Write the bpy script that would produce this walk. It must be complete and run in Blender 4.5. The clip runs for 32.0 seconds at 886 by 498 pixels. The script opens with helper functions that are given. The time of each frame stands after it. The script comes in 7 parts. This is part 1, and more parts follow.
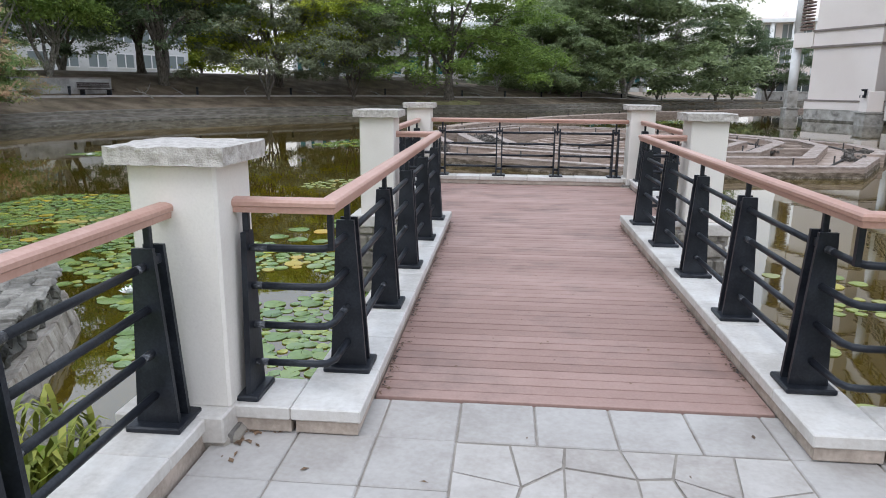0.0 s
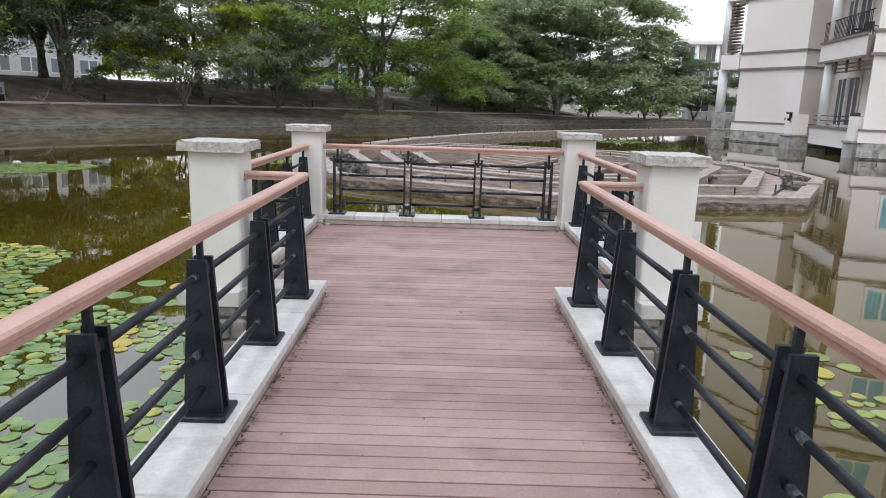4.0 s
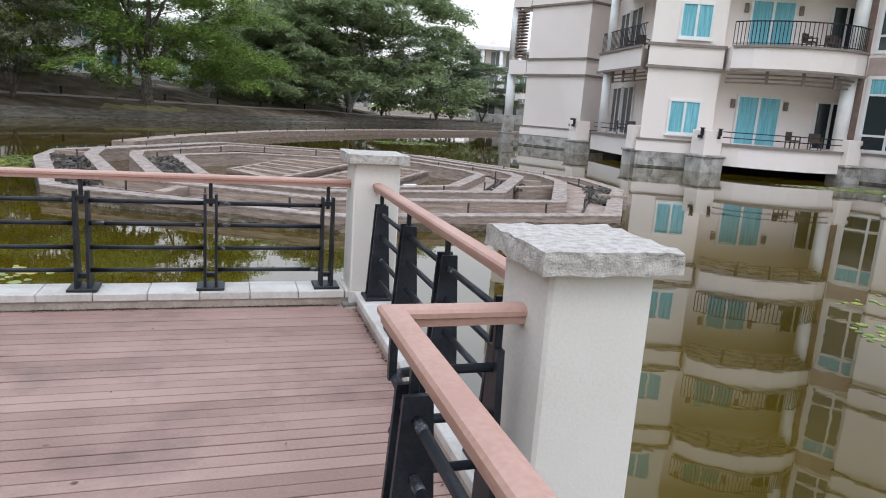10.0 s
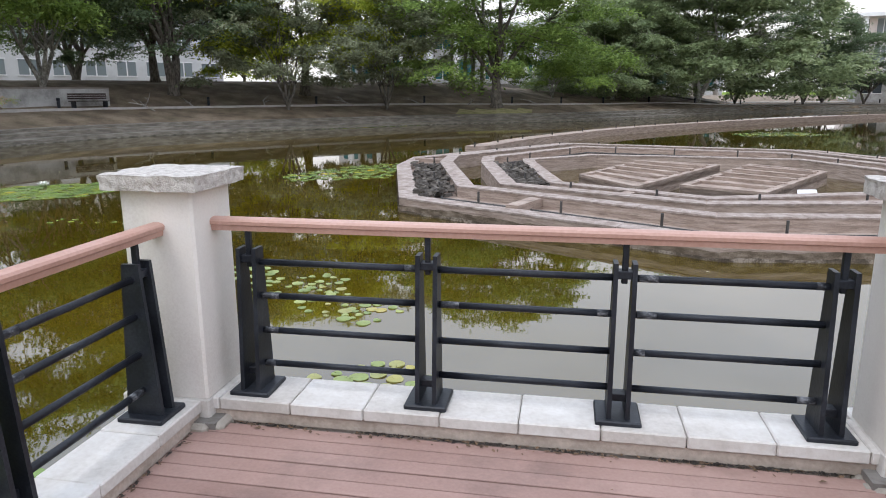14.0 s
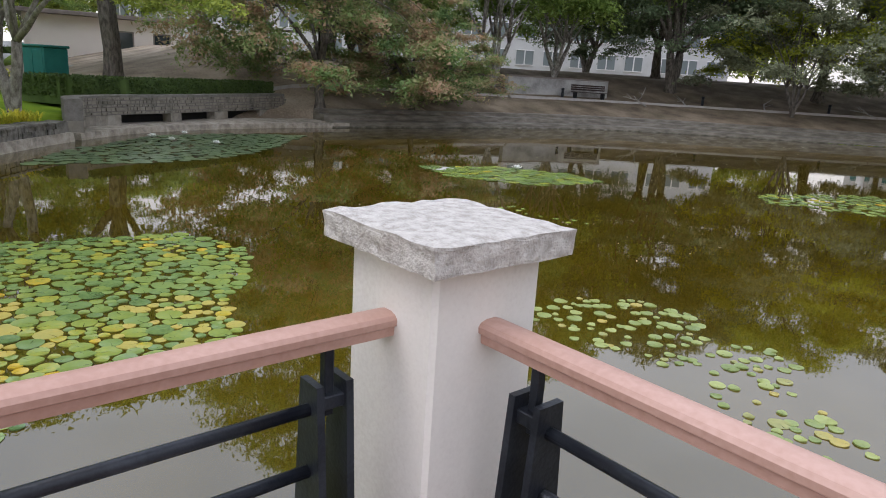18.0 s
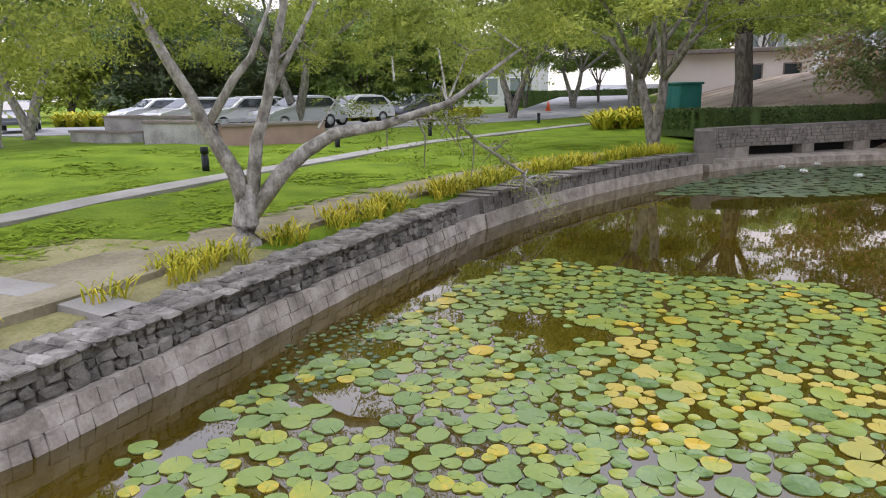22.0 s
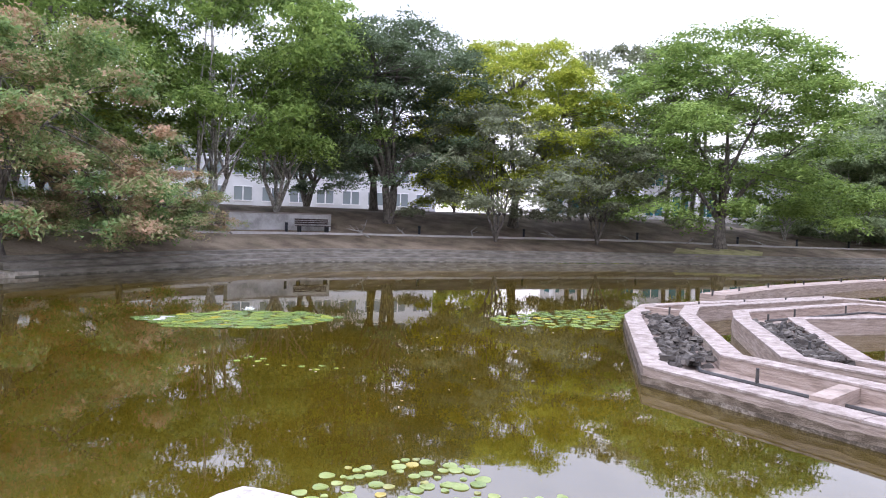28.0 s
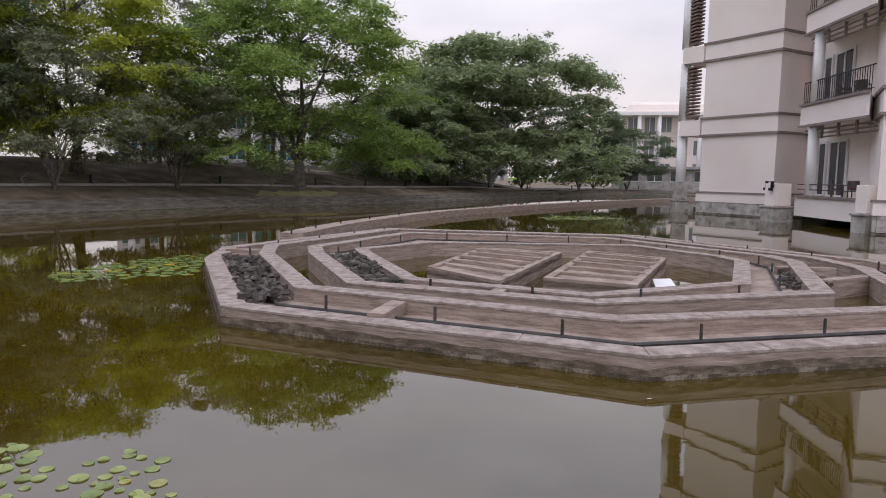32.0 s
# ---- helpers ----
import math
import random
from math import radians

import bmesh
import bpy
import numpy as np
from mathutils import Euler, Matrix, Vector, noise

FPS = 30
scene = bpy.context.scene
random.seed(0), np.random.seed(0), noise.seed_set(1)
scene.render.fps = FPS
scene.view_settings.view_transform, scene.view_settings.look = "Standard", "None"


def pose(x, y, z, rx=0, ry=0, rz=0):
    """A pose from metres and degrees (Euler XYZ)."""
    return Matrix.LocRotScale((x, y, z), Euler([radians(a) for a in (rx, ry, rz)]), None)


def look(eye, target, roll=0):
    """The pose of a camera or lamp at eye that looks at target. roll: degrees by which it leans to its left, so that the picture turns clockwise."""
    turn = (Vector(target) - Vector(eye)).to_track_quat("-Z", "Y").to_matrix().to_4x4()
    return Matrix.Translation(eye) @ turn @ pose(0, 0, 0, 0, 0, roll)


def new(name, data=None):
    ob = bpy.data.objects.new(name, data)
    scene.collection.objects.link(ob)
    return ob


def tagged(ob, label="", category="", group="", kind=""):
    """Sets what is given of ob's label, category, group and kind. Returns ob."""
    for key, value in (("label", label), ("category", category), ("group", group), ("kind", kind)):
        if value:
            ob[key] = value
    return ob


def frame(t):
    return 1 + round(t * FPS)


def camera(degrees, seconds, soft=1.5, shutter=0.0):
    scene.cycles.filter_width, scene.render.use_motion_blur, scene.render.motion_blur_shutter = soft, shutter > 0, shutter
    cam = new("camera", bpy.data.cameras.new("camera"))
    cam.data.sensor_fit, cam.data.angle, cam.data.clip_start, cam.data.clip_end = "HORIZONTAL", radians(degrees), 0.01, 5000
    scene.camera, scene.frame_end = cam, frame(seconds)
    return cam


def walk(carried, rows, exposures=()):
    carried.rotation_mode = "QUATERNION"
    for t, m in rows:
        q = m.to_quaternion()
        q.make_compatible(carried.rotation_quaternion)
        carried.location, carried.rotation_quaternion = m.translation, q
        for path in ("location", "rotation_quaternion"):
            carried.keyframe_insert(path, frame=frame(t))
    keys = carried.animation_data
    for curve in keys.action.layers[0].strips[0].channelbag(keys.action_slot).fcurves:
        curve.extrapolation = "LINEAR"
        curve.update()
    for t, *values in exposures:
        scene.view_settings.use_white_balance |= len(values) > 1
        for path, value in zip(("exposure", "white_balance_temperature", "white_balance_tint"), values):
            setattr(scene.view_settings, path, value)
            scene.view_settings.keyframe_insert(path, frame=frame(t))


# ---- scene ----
cam = camera(66.35, 32.0, 1.0)
PATH = [
    (0, (-0.332, -2.919, 1.421), (-0.508, -0.982, 0.958), 0.5),
    (0.5, (-0.318, -2.734, 1.493), (-0.289, -0.795, 1.006), 0.6),
    (1, (-0.214, -2.494, 1.516), (-0.138, -0.550, 1.053), 3.4),
    (1.5, (-0.261, -2.268, 1.516), (-0.218, -0.329, 1.018), 3.2),
    (2, (-0.286, -1.950, 1.528), (-0.149, -0.016, 1.038), 2.7),
    (2.5, (-0.280, -1.668, 1.530), (-0.332, 0.267, 1.020), 1.4),
    (4.5, (0.036, -0.590, 1.512), (0.138, 1.366, 1.105), 2.3),
    (5, (0.056, -0.350, 1.504), (0.578, 1.530, 1.064), 2.1),
    (5.5, (0.187, -0.175, 1.518), (0.863, 1.645, 1.040), 1.6),
    (6, (0.389, 0.001, 1.541), (1.098, 1.812, 1.074), 3.0),
    (6.5, (0.437, 0.281, 1.535), (1.203, 2.072, 1.085), 4.8),
    (7, (0.506, 0.590, 1.542), (1.456, 2.289, 1.082), 5.4),
    (7.5, (0.646, 0.775, 1.560), (1.559, 2.496, 1.111), 5.7),
    (8, (0.653, 1.018, 1.553), (1.548, 2.749, 1.103), 6.2),
    (8.5, (0.626, 1.316, 1.562), (1.568, 3.032, 1.151), 6.1),
    (9, (0.663, 1.616, 1.567), (1.479, 3.396, 1.158), 4.4),
    (9.5, (0.635, 1.937, 1.571), (1.229, 3.803, 1.167), 6.1),
    (10, (0.577, 2.252, 1.569), (1.175, 4.117, 1.165), 4.0),
    (10.5, (0.551, 2.554, 1.558), (0.978, 4.451, 1.087), 4.0),
    (11, (0.494, 2.825, 1.558), (0.561, 4.769, 1.091), 4.2),
    (11.5, (0.337, 3.187, 1.547), (0.146, 5.122, 1.077), 3.3),
    (12, (0.243, 3.471, 1.539), (-0.280, 5.334, 1.033), 2.8),
    (12.5, (0.235, 3.782, 1.552), (-0.326, 5.642, 1.077), 2.7),
    (13, (0.121, 4.117, 1.551), (-0.415, 5.995, 1.122), 1.2),
    (13.5, (0.149, 4.348, 1.547), (-0.229, 6.261, 1.103), -1.0),
    (15.5, (0.189, 5.596, 1.557), (-0.212, 7.500, 1.093), 2.5),
    (16, (0.089, 5.868, 1.560), (-0.515, 7.719, 1.101), 2.9),
    (16.5, (0.007, 6.065, 1.558), (-0.837, 7.823, 1.114), 1.9),
    (17, (0.007, 6.250, 1.538), (-1.137, 7.825, 1.081), 1.3),
    (17.5, (-0.125, 6.330, 1.546), (-1.488, 7.706, 1.046), 2.1),
    (18, (-0.349, 6.399, 1.553), (-1.818, 7.663, 1.060), 3.6),
    (18.5, (-0.505, 6.486, 1.534), (-2.213, 7.429, 1.092), 2.2),
    (19, (-0.583, 6.541, 1.521), (-2.457, 7.039, 1.032), 0.6),
    (19.5, (-0.900, 6.498, 1.470), (-2.783, 6.900, 0.929), 2.2),
    (20, (-1.075, 6.421, 1.430), (-2.987, 6.652, 0.891), 0.8),
    (20.5, (-1.270, 6.402, 1.418), (-3.183, 6.231, 0.860), 0.0),
    (21, (-1.406, 6.383, 1.416), (-3.270, 5.943, 0.839), 0.3),
    (21.5, (-1.424, 6.306, 1.423), (-3.296, 5.867, 0.869), -0.1),
    (22, (-1.505, 6.246, 1.433), (-3.436, 5.969, 0.991), -1.0),
    (22.5, (-1.559, 6.249, 1.443), (-3.519, 6.364, 1.060), -0.2),
    (23, (-1.575, 6.345, 1.461), (-3.504, 6.740, 1.109), -0.0),
    (23.5, (-1.579, 6.414, 1.480), (-3.491, 6.918, 1.175), 2.9),
    (24, (-1.580, 6.525, 1.493), (-3.444, 7.215, 1.266), 2.3),
    (24.5, (-1.585, 6.590, 1.501), (-3.337, 7.538, 1.321), 3.1),
    (25, (-1.577, 6.622, 1.507), (-3.233, 7.736, 1.376), 2.4),
    (25.5, (-1.581, 6.624, 1.510), (-3.129, 7.886, 1.408), 2.3),
    (27.5, (-1.315, 7.053, 1.587), (-2.416, 8.720, 1.497), 1.9),
    (28, (-1.173, 7.008, 1.594), (-2.080, 8.789, 1.516), 1.8),
    (28.5, (-1.099, 7.020, 1.594), (-1.875, 8.860, 1.480), 1.8),
    (29, (-1.102, 7.025, 1.593), (-1.653, 8.944, 1.471), 1.1),
    (29.5, (-1.085, 7.020, 1.586), (-1.408, 8.990, 1.478), 0.2),
    (30, (-1.018, 6.981, 1.575), (-1.200, 8.970, 1.472), -0.5),
    (30.5, (-0.981, 7.021, 1.559), (-1.059, 9.014, 1.426), -0.0),
    (31, (-0.982, 7.021, 1.549), (-0.952, 9.012, 1.372), -0.1),
    (31.5, (-0.972, 7.025, 1.530), (-0.806, 9.008, 1.331), 0.4),
    (32, (-0.947, 7.054, 1.531), (-0.707, 9.028, 1.318), 0.9),
]
walk(cam, [(t, look(eye, target, roll)) for t, eye, target, roll in PATH], [(0,-0.2,6100,11),(1,-0.13,6100,10),(2,-0.11,6100,10),(5,-0.18,6300,11),(6,-0.19,6350,11),(8,-0.18,6200,11),(10,-0.23,6150,11),(11,-0.25,6150,12),(12,0.02,6200,12),(13,-0.07,6200,13),(15.5,0.07,6250,12),(16,0.11,6250,11),(17,0.18,6250,12),(18,-0.18,6300,15),(19,-0.21,6350,16),(20,-0.08,6350,20),(21,-0.03,6500,22),(23,0.28,6200,24),(24,0.7,5950,30),(25,1.13,5650,35),(25.5,1.13,5650,35),(27.5,0.73,5850,26),(28,0.55,5900,24),(29,0,5950,21),(30,-0.53,6150,21),(31,-0.75,6150,19),(32,-0.68,6450,22)])

# ---- world and light ----
world = bpy.data.worlds.new("overcast_sky")
scene.world = world
world.use_nodes = True
wn, wl = world.node_tree.nodes, world.node_tree.links
wn.clear()
w_out = wn.new("ShaderNodeOutputWorld")
w_bg = wn.new("ShaderNodeBackground")
w_sky = wn.new("ShaderNodeTexSky")
w_sky.sky_type = "NISHITA"
w_sky.sun_disc = False
w_sky.sun_elevation = radians(58)
w_sky.sun_rotation = radians(150)
w_sky.dust_density = 4.0
w_coord = wn.new("ShaderNodeTexCoord")
w_map = wn.new("ShaderNodeMapping")
w_map.inputs["Scale"].default_value = (1.0, 1.0, 3.0)
w_noise = wn.new("ShaderNodeTexNoise")
w_noise.inputs["Scale"].default_value = 2.2
w_noise.inputs["Detail"].default_value = 5.0
w_noise.inputs["Roughness"].default_value = 0.55
w_ramp = wn.new("ShaderNodeValToRGB")
w_ramp.color_ramp.elements[0].position = 0.35
w_ramp.color_ramp.elements[0].color = (7.6, 7.85, 8.15, 1)
w_ramp.color_ramp.elements[1].position = 0.68
w_ramp.color_ramp.elements[1].color = (10.2, 10.2, 10.2, 1)
w_mix = wn.new("ShaderNodeMixRGB")
w_mix.inputs["Fac"].default_value = 0.88
wl.new(w_coord.outputs["Generated"], w_map.inputs["Vector"])
wl.new(w_map.outputs["Vector"], w_noise.inputs["Vector"])
wl.new(w_noise.outputs["Fac"], w_ramp.inputs["Fac"])
wl.new(w_sky.outputs["Color"], w_mix.inputs["Color1"])
wl.new(w_ramp.outputs["Color"], w_mix.inputs["Color2"])
w_sep = wn.new("ShaderNodeSeparateXYZ")
w_lift = wn.new("ShaderNodeMapRange")
w_lift.inputs["From Min"].default_value = 0.0
w_lift.inputs["From Max"].default_value = 1.0
w_lift.inputs["To Min"].default_value = 1.15
w_lift.inputs["To Max"].default_value = 2.0
w_mul = wn.new("ShaderNodeVectorMath")
w_mul.operation = "SCALE"
wl.new(w_coord.outputs["Generated"], w_sep.inputs["Vector"])
wl.new(w_sep.outputs["Z"], w_lift.inputs["Value"])
w_tint = wn.new("ShaderNodeValToRGB")
w_tint.color_ramp.elements[0].position = 0.08
w_tint.color_ramp.elements[0].color = (1.04, 1.0, 0.94, 1)
w_tint.color_ramp.elements[1].position = 0.45
w_tint.color_ramp.elements[1].color = (0.92, 1.0, 1.11, 1)
wl.new(w_sep.outputs["Z"], w_tint.inputs["Fac"])
w_cool = wn.new("ShaderNodeVectorMath")
w_cool.operation = "MULTIPLY"
wl.new(w_mix.outputs["Color"], w_cool.inputs[0])
wl.new(w_tint.outputs["Color"], w_cool.inputs[1])
wl.new(w_cool.outputs["Vector"], w_mul.inputs[0])
wl.new(w_lift.outputs["Result"], w_mul.inputs["Scale"])
wl.new(w_mul.outputs["Vector"], w_bg.inputs["Color"])
w_bg.inputs["Strength"].default_value = 0.125
wl.new(w_bg.outputs["Background"], w_out.inputs["Surface"])

sun = new("sun", bpy.data.lights.new("sun", "SUN"))
sun.data.energy = 0.9
sun.data.angle = radians(25)
sun.data.color = (1.0, 0.96, 0.9)
sun.matrix_world = look((-20, -35, 60), (0, 0, 0))

# ---- materials ----
def material(name, colors, rough=0.8, scale=3.0, fine=40.0, bump=0.2, metal=0.0, spec=0.4, stain=0.0, stain_color=(0.05, 0.04, 0.03), island=0.0, objrand=0.0, ior=1.45, stain_scale=0.7, stretch=(1, 1, 1), stain_at=0.55):
    """A surface whose colour wanders between the given ones at two scales, with fine relief and optional blotchy stains."""
    m = bpy.data.materials.new(name)
    m.use_nodes = True
    n, l = m.node_tree.nodes, m.node_tree.links
    b = n["Principled BSDF"]
    b.inputs["Roughness"].default_value = rough
    b.inputs["Metallic"].default_value = metal
    b.inputs["Specular IOR Level"].default_value = spec
    b.inputs["IOR"].default_value = ior
    g = n.new("ShaderNodeNewGeometry")
    mp = n.new("ShaderNodeMapping")
    mp.inputs["Scale"].default_value = stretch
    l.new(g.outputs["Position"], mp.inputs["Vector"])
    vec = mp.outputs["Vector"]
    big = n.new("ShaderNodeTexNoise")
    big.inputs["Scale"].default_value = scale
    big.inputs["Detail"].default_value = 4
    l.new(vec, big.inputs["Vector"])
    small = n.new("ShaderNodeTexNoise")
    small.inputs["Scale"].default_value = fine
    small.inputs["Detail"].default_value = 3
    l.new(vec, small.inputs["Vector"])
    add = n.new("ShaderNodeMath")
    add.operation = "MULTIPLY_ADD"
    l.new(small.outputs["Fac"], add.inputs[0])
    add.inputs[1].default_value = 0.45
    l.new(big.outputs["Fac"], add.inputs[2])
    fac = add.outputs[0]
    spread = island or objrand
    if spread:
        extra = n.new("ShaderNodeMath")
        extra.operation = "MULTIPLY_ADD"
        if island:
            l.new(g.outputs["Random Per Island"], extra.inputs[0])
        else:
            oi = n.new("ShaderNodeObjectInfo")
            l.new(oi.outputs["Random"], extra.inputs[0])
        extra.inputs[1].default_value = spread
        l.new(fac, extra.inputs[2])
        fac = extra.outputs[0]
    norm = n.new("ShaderNodeMath")
    norm.operation = "DIVIDE"
    l.new(fac, norm.inputs[0])
    norm.inputs[1].default_value = 1.45 + spread
    fac = norm.outputs[0]
    ramp = n.new("ShaderNodeValToRGB")
    els = ramp.color_ramp.elements
    span = (0.34 + 0.85 * spread) / (1.45 + spread)
    k = len(colors)
    while len(els) < k:
        els.new(0.5)
    for i, c in enumerate(colors):
        els[i].position = 0.5 + span * (i / max(1, k - 1) - 0.5)
        els[i].color = (*c, 1)
    l.new(fac, ramp.inputs["Fac"])
    col = ramp.outputs["Color"]
    if stain:
        sn = n.new("ShaderNodeTexNoise")
        sn.inputs["Scale"].default_value = stain_scale
        sn.inputs["Detail"].default_value = 7
        sn.inputs["Roughness"].default_value = 0.65
        l.new(vec, sn.inputs["Vector"])
        sr = n.new("ShaderNodeMapRange")
        sr.inputs["From Min"].default_value = stain_at
        sr.inputs["From Max"].default_value = stain_at + 0.2
        sr.inputs["To Max"].default_value = stain
        l.new(sn.outputs["Fac"], sr.inputs["Value"])
        mx = n.new("ShaderNodeMixRGB")
        l.new(sr.outputs["Result"], mx.inputs["Fac"])
        l.new(col, mx.inputs["Color1"])
        mx.inputs["Color2"].default_value = (*stain_color, 1)
        col = mx.outputs["Color"]
    l.new(col, b.inputs["Base Color"])
    if bump:
        bp = n.new("ShaderNodeBump")
        bp.inputs["Strength"].default_value = bump
        bp.inputs["Distance"].default_value = 0.02
        l.new(add.outputs[0], bp.inputs["Height"])
        l.new(bp.outputs["Normal"], b.inputs["Normal"])
    return m


M_PLANK = material("composite_decking", [(0.247, 0.15, 0.122), (0.318, 0.201, 0.167), (0.386, 0.255, 0.214)], 0.62, 1.6, 60, 0.15, stain=0.6, stain_color=(0.105, 0.074, 0.063), objrand=0.4, stain_scale=1.5, stain_at=0.50)
M_JOIST = material("dark_timber", [(0.03, 0.022, 0.02), (0.06, 0.04, 0.035)], 0.9)
M_KERB = material("pale_travertine", [(0.46, 0.42, 0.375), (0.57, 0.53, 0.485), (0.65, 0.62, 0.58)], 0.7, 4, 45, 0.25, stain=0.6, stain_color=(0.28, 0.25, 0.22), objrand=0.2, stain_scale=2.2)
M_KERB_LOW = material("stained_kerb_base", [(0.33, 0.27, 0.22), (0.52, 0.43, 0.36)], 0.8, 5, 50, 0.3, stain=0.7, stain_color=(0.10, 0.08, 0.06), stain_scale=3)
M_PLASTER = material("cream_painted_render", [(0.64, 0.585, 0.525), (0.70, 0.65, 0.59), (0.73, 0.68, 0.62)], 0.75, 1.2, 90, 0.08, stain=0.25, stain_color=(0.52, 0.45, 0.38), stain_scale=1.6)
M_GRANITE = material("rough_granite", [(0.345, 0.31, 0.275), (0.46, 0.42, 0.38), (0.55, 0.51, 0.468)], 0.9, 30, 140, 0.6, stain=0.3, stain_color=(0.30, 0.27, 0.24), stain_scale=22, stain_at=0.58)
M_RAIL = material("terracotta_handrail", [(0.395, 0.225, 0.172), (0.448, 0.268, 0.21), (0.495, 0.308, 0.248)], 0.48, 1.5, 60, 0.015, stain=0.25, stain_color=(0.36, 0.20, 0.15), stain_scale=3, stretch=(1, 1, 1))
M_IRON = material("black_painted_iron", [(0.008, 0.009, 0.013), (0.015, 0.017, 0.022), (0.026, 0.029, 0.036)], 0.42, 6, 90, 0.12, spec=0.35, stain=0.25, stain_color=(0.10, 0.10, 0.11), stain_scale=14, stain_at=0.62)
M_SCUFF = material("scuffed_iron_paint", [(0.012, 0.013, 0.016), (0.03, 0.032, 0.037), (0.06, 0.062, 0.067), (0.17, 0.172, 0.18)], 0.55, 26, 120, 0.3, stretch=(1, 1, 2))
M_RUBBLE = material("rubble_stone", [(0.225, 0.20, 0.165), (0.30, 0.268, 0.225), (0.39, 0.352, 0.30)], 0.9, 5, 35, 0.7, stain=0.85, stain_color=(0.08, 0.074, 0.066), objrand=0.6, stain_scale=2.0, stain_at=0.5)
M_MORTAR = material("dark_mortar", [(0.15, 0.137, 0.12), (0.23, 0.21, 0.19)], 0.95, 6, 40, 0.5)
M_FOOTING = material("weathered_footing", [(0.25, 0.213, 0.172), (0.37, 0.322, 0.266), (0.48, 0.428, 0.365)], 0.85, 5, 34, 0.8, stain=0.8, stain_color=(0.13, 0.112, 0.092), objrand=0.12, stain_scale=2.6, stain_at=0.5)
M_COPING = material("flat_coping_stone", [(0.14, 0.127, 0.108), (0.235, 0.215, 0.186), (0.38, 0.352, 0.312)], 0.88, 9, 45, 1.0, stain=0.9, stain_color=(0.055, 0.051, 0.046), objrand=0.4, stain_scale=3, stain_at=0.49)
M_WALLSTONE = material("dark_weathered_wall_stone", [(0.125, 0.115, 0.095), (0.205, 0.19, 0.16), (0.325, 0.303, 0.262)], 0.9, 7, 45, 1.0, stain=0.9, stain_color=(0.045, 0.045, 0.042), objrand=0.7, stain_scale=2.6, stain_at=0.48)
M_WETCONC = material("wet_algae_stained_concrete", [(0.05, 0.038, 0.026), (0.10, 0.078, 0.055), (0.30, 0.25, 0.20)], 0.8, 4, 45, 0.8)
M_CONCRETE = material("weathered_concrete", [(0.25, 0.188, 0.15), (0.33, 0.254, 0.207), (0.415, 0.332, 0.279)], 0.9, 2.2, 16, 0.7, stain=0.6, stain_color=(0.085, 0.065, 0.048), stain_scale=3.0, stain_at=0.52, stretch=(1, 1, 9))
M_CONC_TOP = material("pale_worn_concrete_top", [(0.225, 0.176, 0.146), (0.325, 0.263, 0.227), (0.43, 0.362, 0.318)], 0.9, 6, 70, 0.8, stain=0.5, stain_color=(0.13, 0.105, 0.085), stain_scale=9, stain_at=0.56)
M_TIDE = material("brown_tide_stain", [(0.085, 0.063, 0.042), (0.15, 0.114, 0.08), (0.24, 0.19, 0.145)], 0.85, 5, 50, 0.9, stain=0.6, stain_color=(0.035, 0.028, 0.018), stain_scale=6, stretch=(1, 1, 2.5))
M_BANK = material("dark_stained_bank_edge", [(0.12, 0.105, 0.084), (0.18, 0.16, 0.13), (0.25, 0.225, 0.188)], 0.9, 1.5, 25, 0.6, stretch=(1, 1, 5), stain=0.6, stain_color=(0.09, 0.08, 0.07), stain_scale=2.5)
M_ROCK = material("loose_dark_rock", [(0.035, 0.029, 0.024), (0.07, 0.06, 0.05), (0.17, 0.148, 0.125)], 0.9, 6, 40, 0.5, island=0.5)
M_PIPE = material("dark_grey_pipe", [(0.035, 0.032, 0.03), (0.075, 0.07, 0.065)], 0.6, 5, 50, 0.1)
M_JOINT = material("sandy_joint", [(0.22, 0.19, 0.16), (0.32, 0.285, 0.245)], 0.95, 6, 40, 0.4)
M_PAVE = material("paving_slab", [(0.32, 0.29, 0.262), (0.395, 0.365, 0.335), (0.455, 0.425, 0.395)], 0.8, 3, 40, 0.2, stain=0.5, stain_color=(0.25, 0.225, 0.20), objrand=0.2, stain_scale=1.7)
M_CRAZY = material("crazy_paving", [(0.31, 0.275, 0.245), (0.395, 0.36, 0.325), (0.465, 0.43, 0.395)], 0.8, 5, 40, 0.3, stain=0.4, stain_color=(0.30, 0.27, 0.24), objrand=0.3)
M_GRASS = material("lawn", [(0.095, 0.16, 0.012), (0.14, 0.22, 0.016), (0.185, 0.265, 0.022)], 0.9, 1.1, 22, 0.8, spec=0.1, stain=0.35, stain_color=(0.12, 0.12, 0.03), stain_scale=0.25)
M_SOIL = material("leaf_littered_soil", [(0.105, 0.076, 0.05), (0.17, 0.128, 0.086), (0.25, 0.193, 0.135)], 0.95, 0.8, 12, 0.8, stain=0.4, stain_color=(0.06, 0.075, 0.025), stain_scale=0.3)
M_EARTH = material("bare_tan_earth", [(0.19, 0.145, 0.105), (0.30, 0.235, 0.175), (0.40, 0.325, 0.25)], 0.95, 0.6, 12, 0.8, stain=0.4, stain_color=(0.15, 0.15, 0.06), stain_scale=0.35)
M_SAND = material("bare_sandy_soil", [(0.19, 0.165, 0.105), (0.27, 0.235, 0.155), (0.34, 0.30, 0.205)], 0.95, 1.5, 25, 0.5)
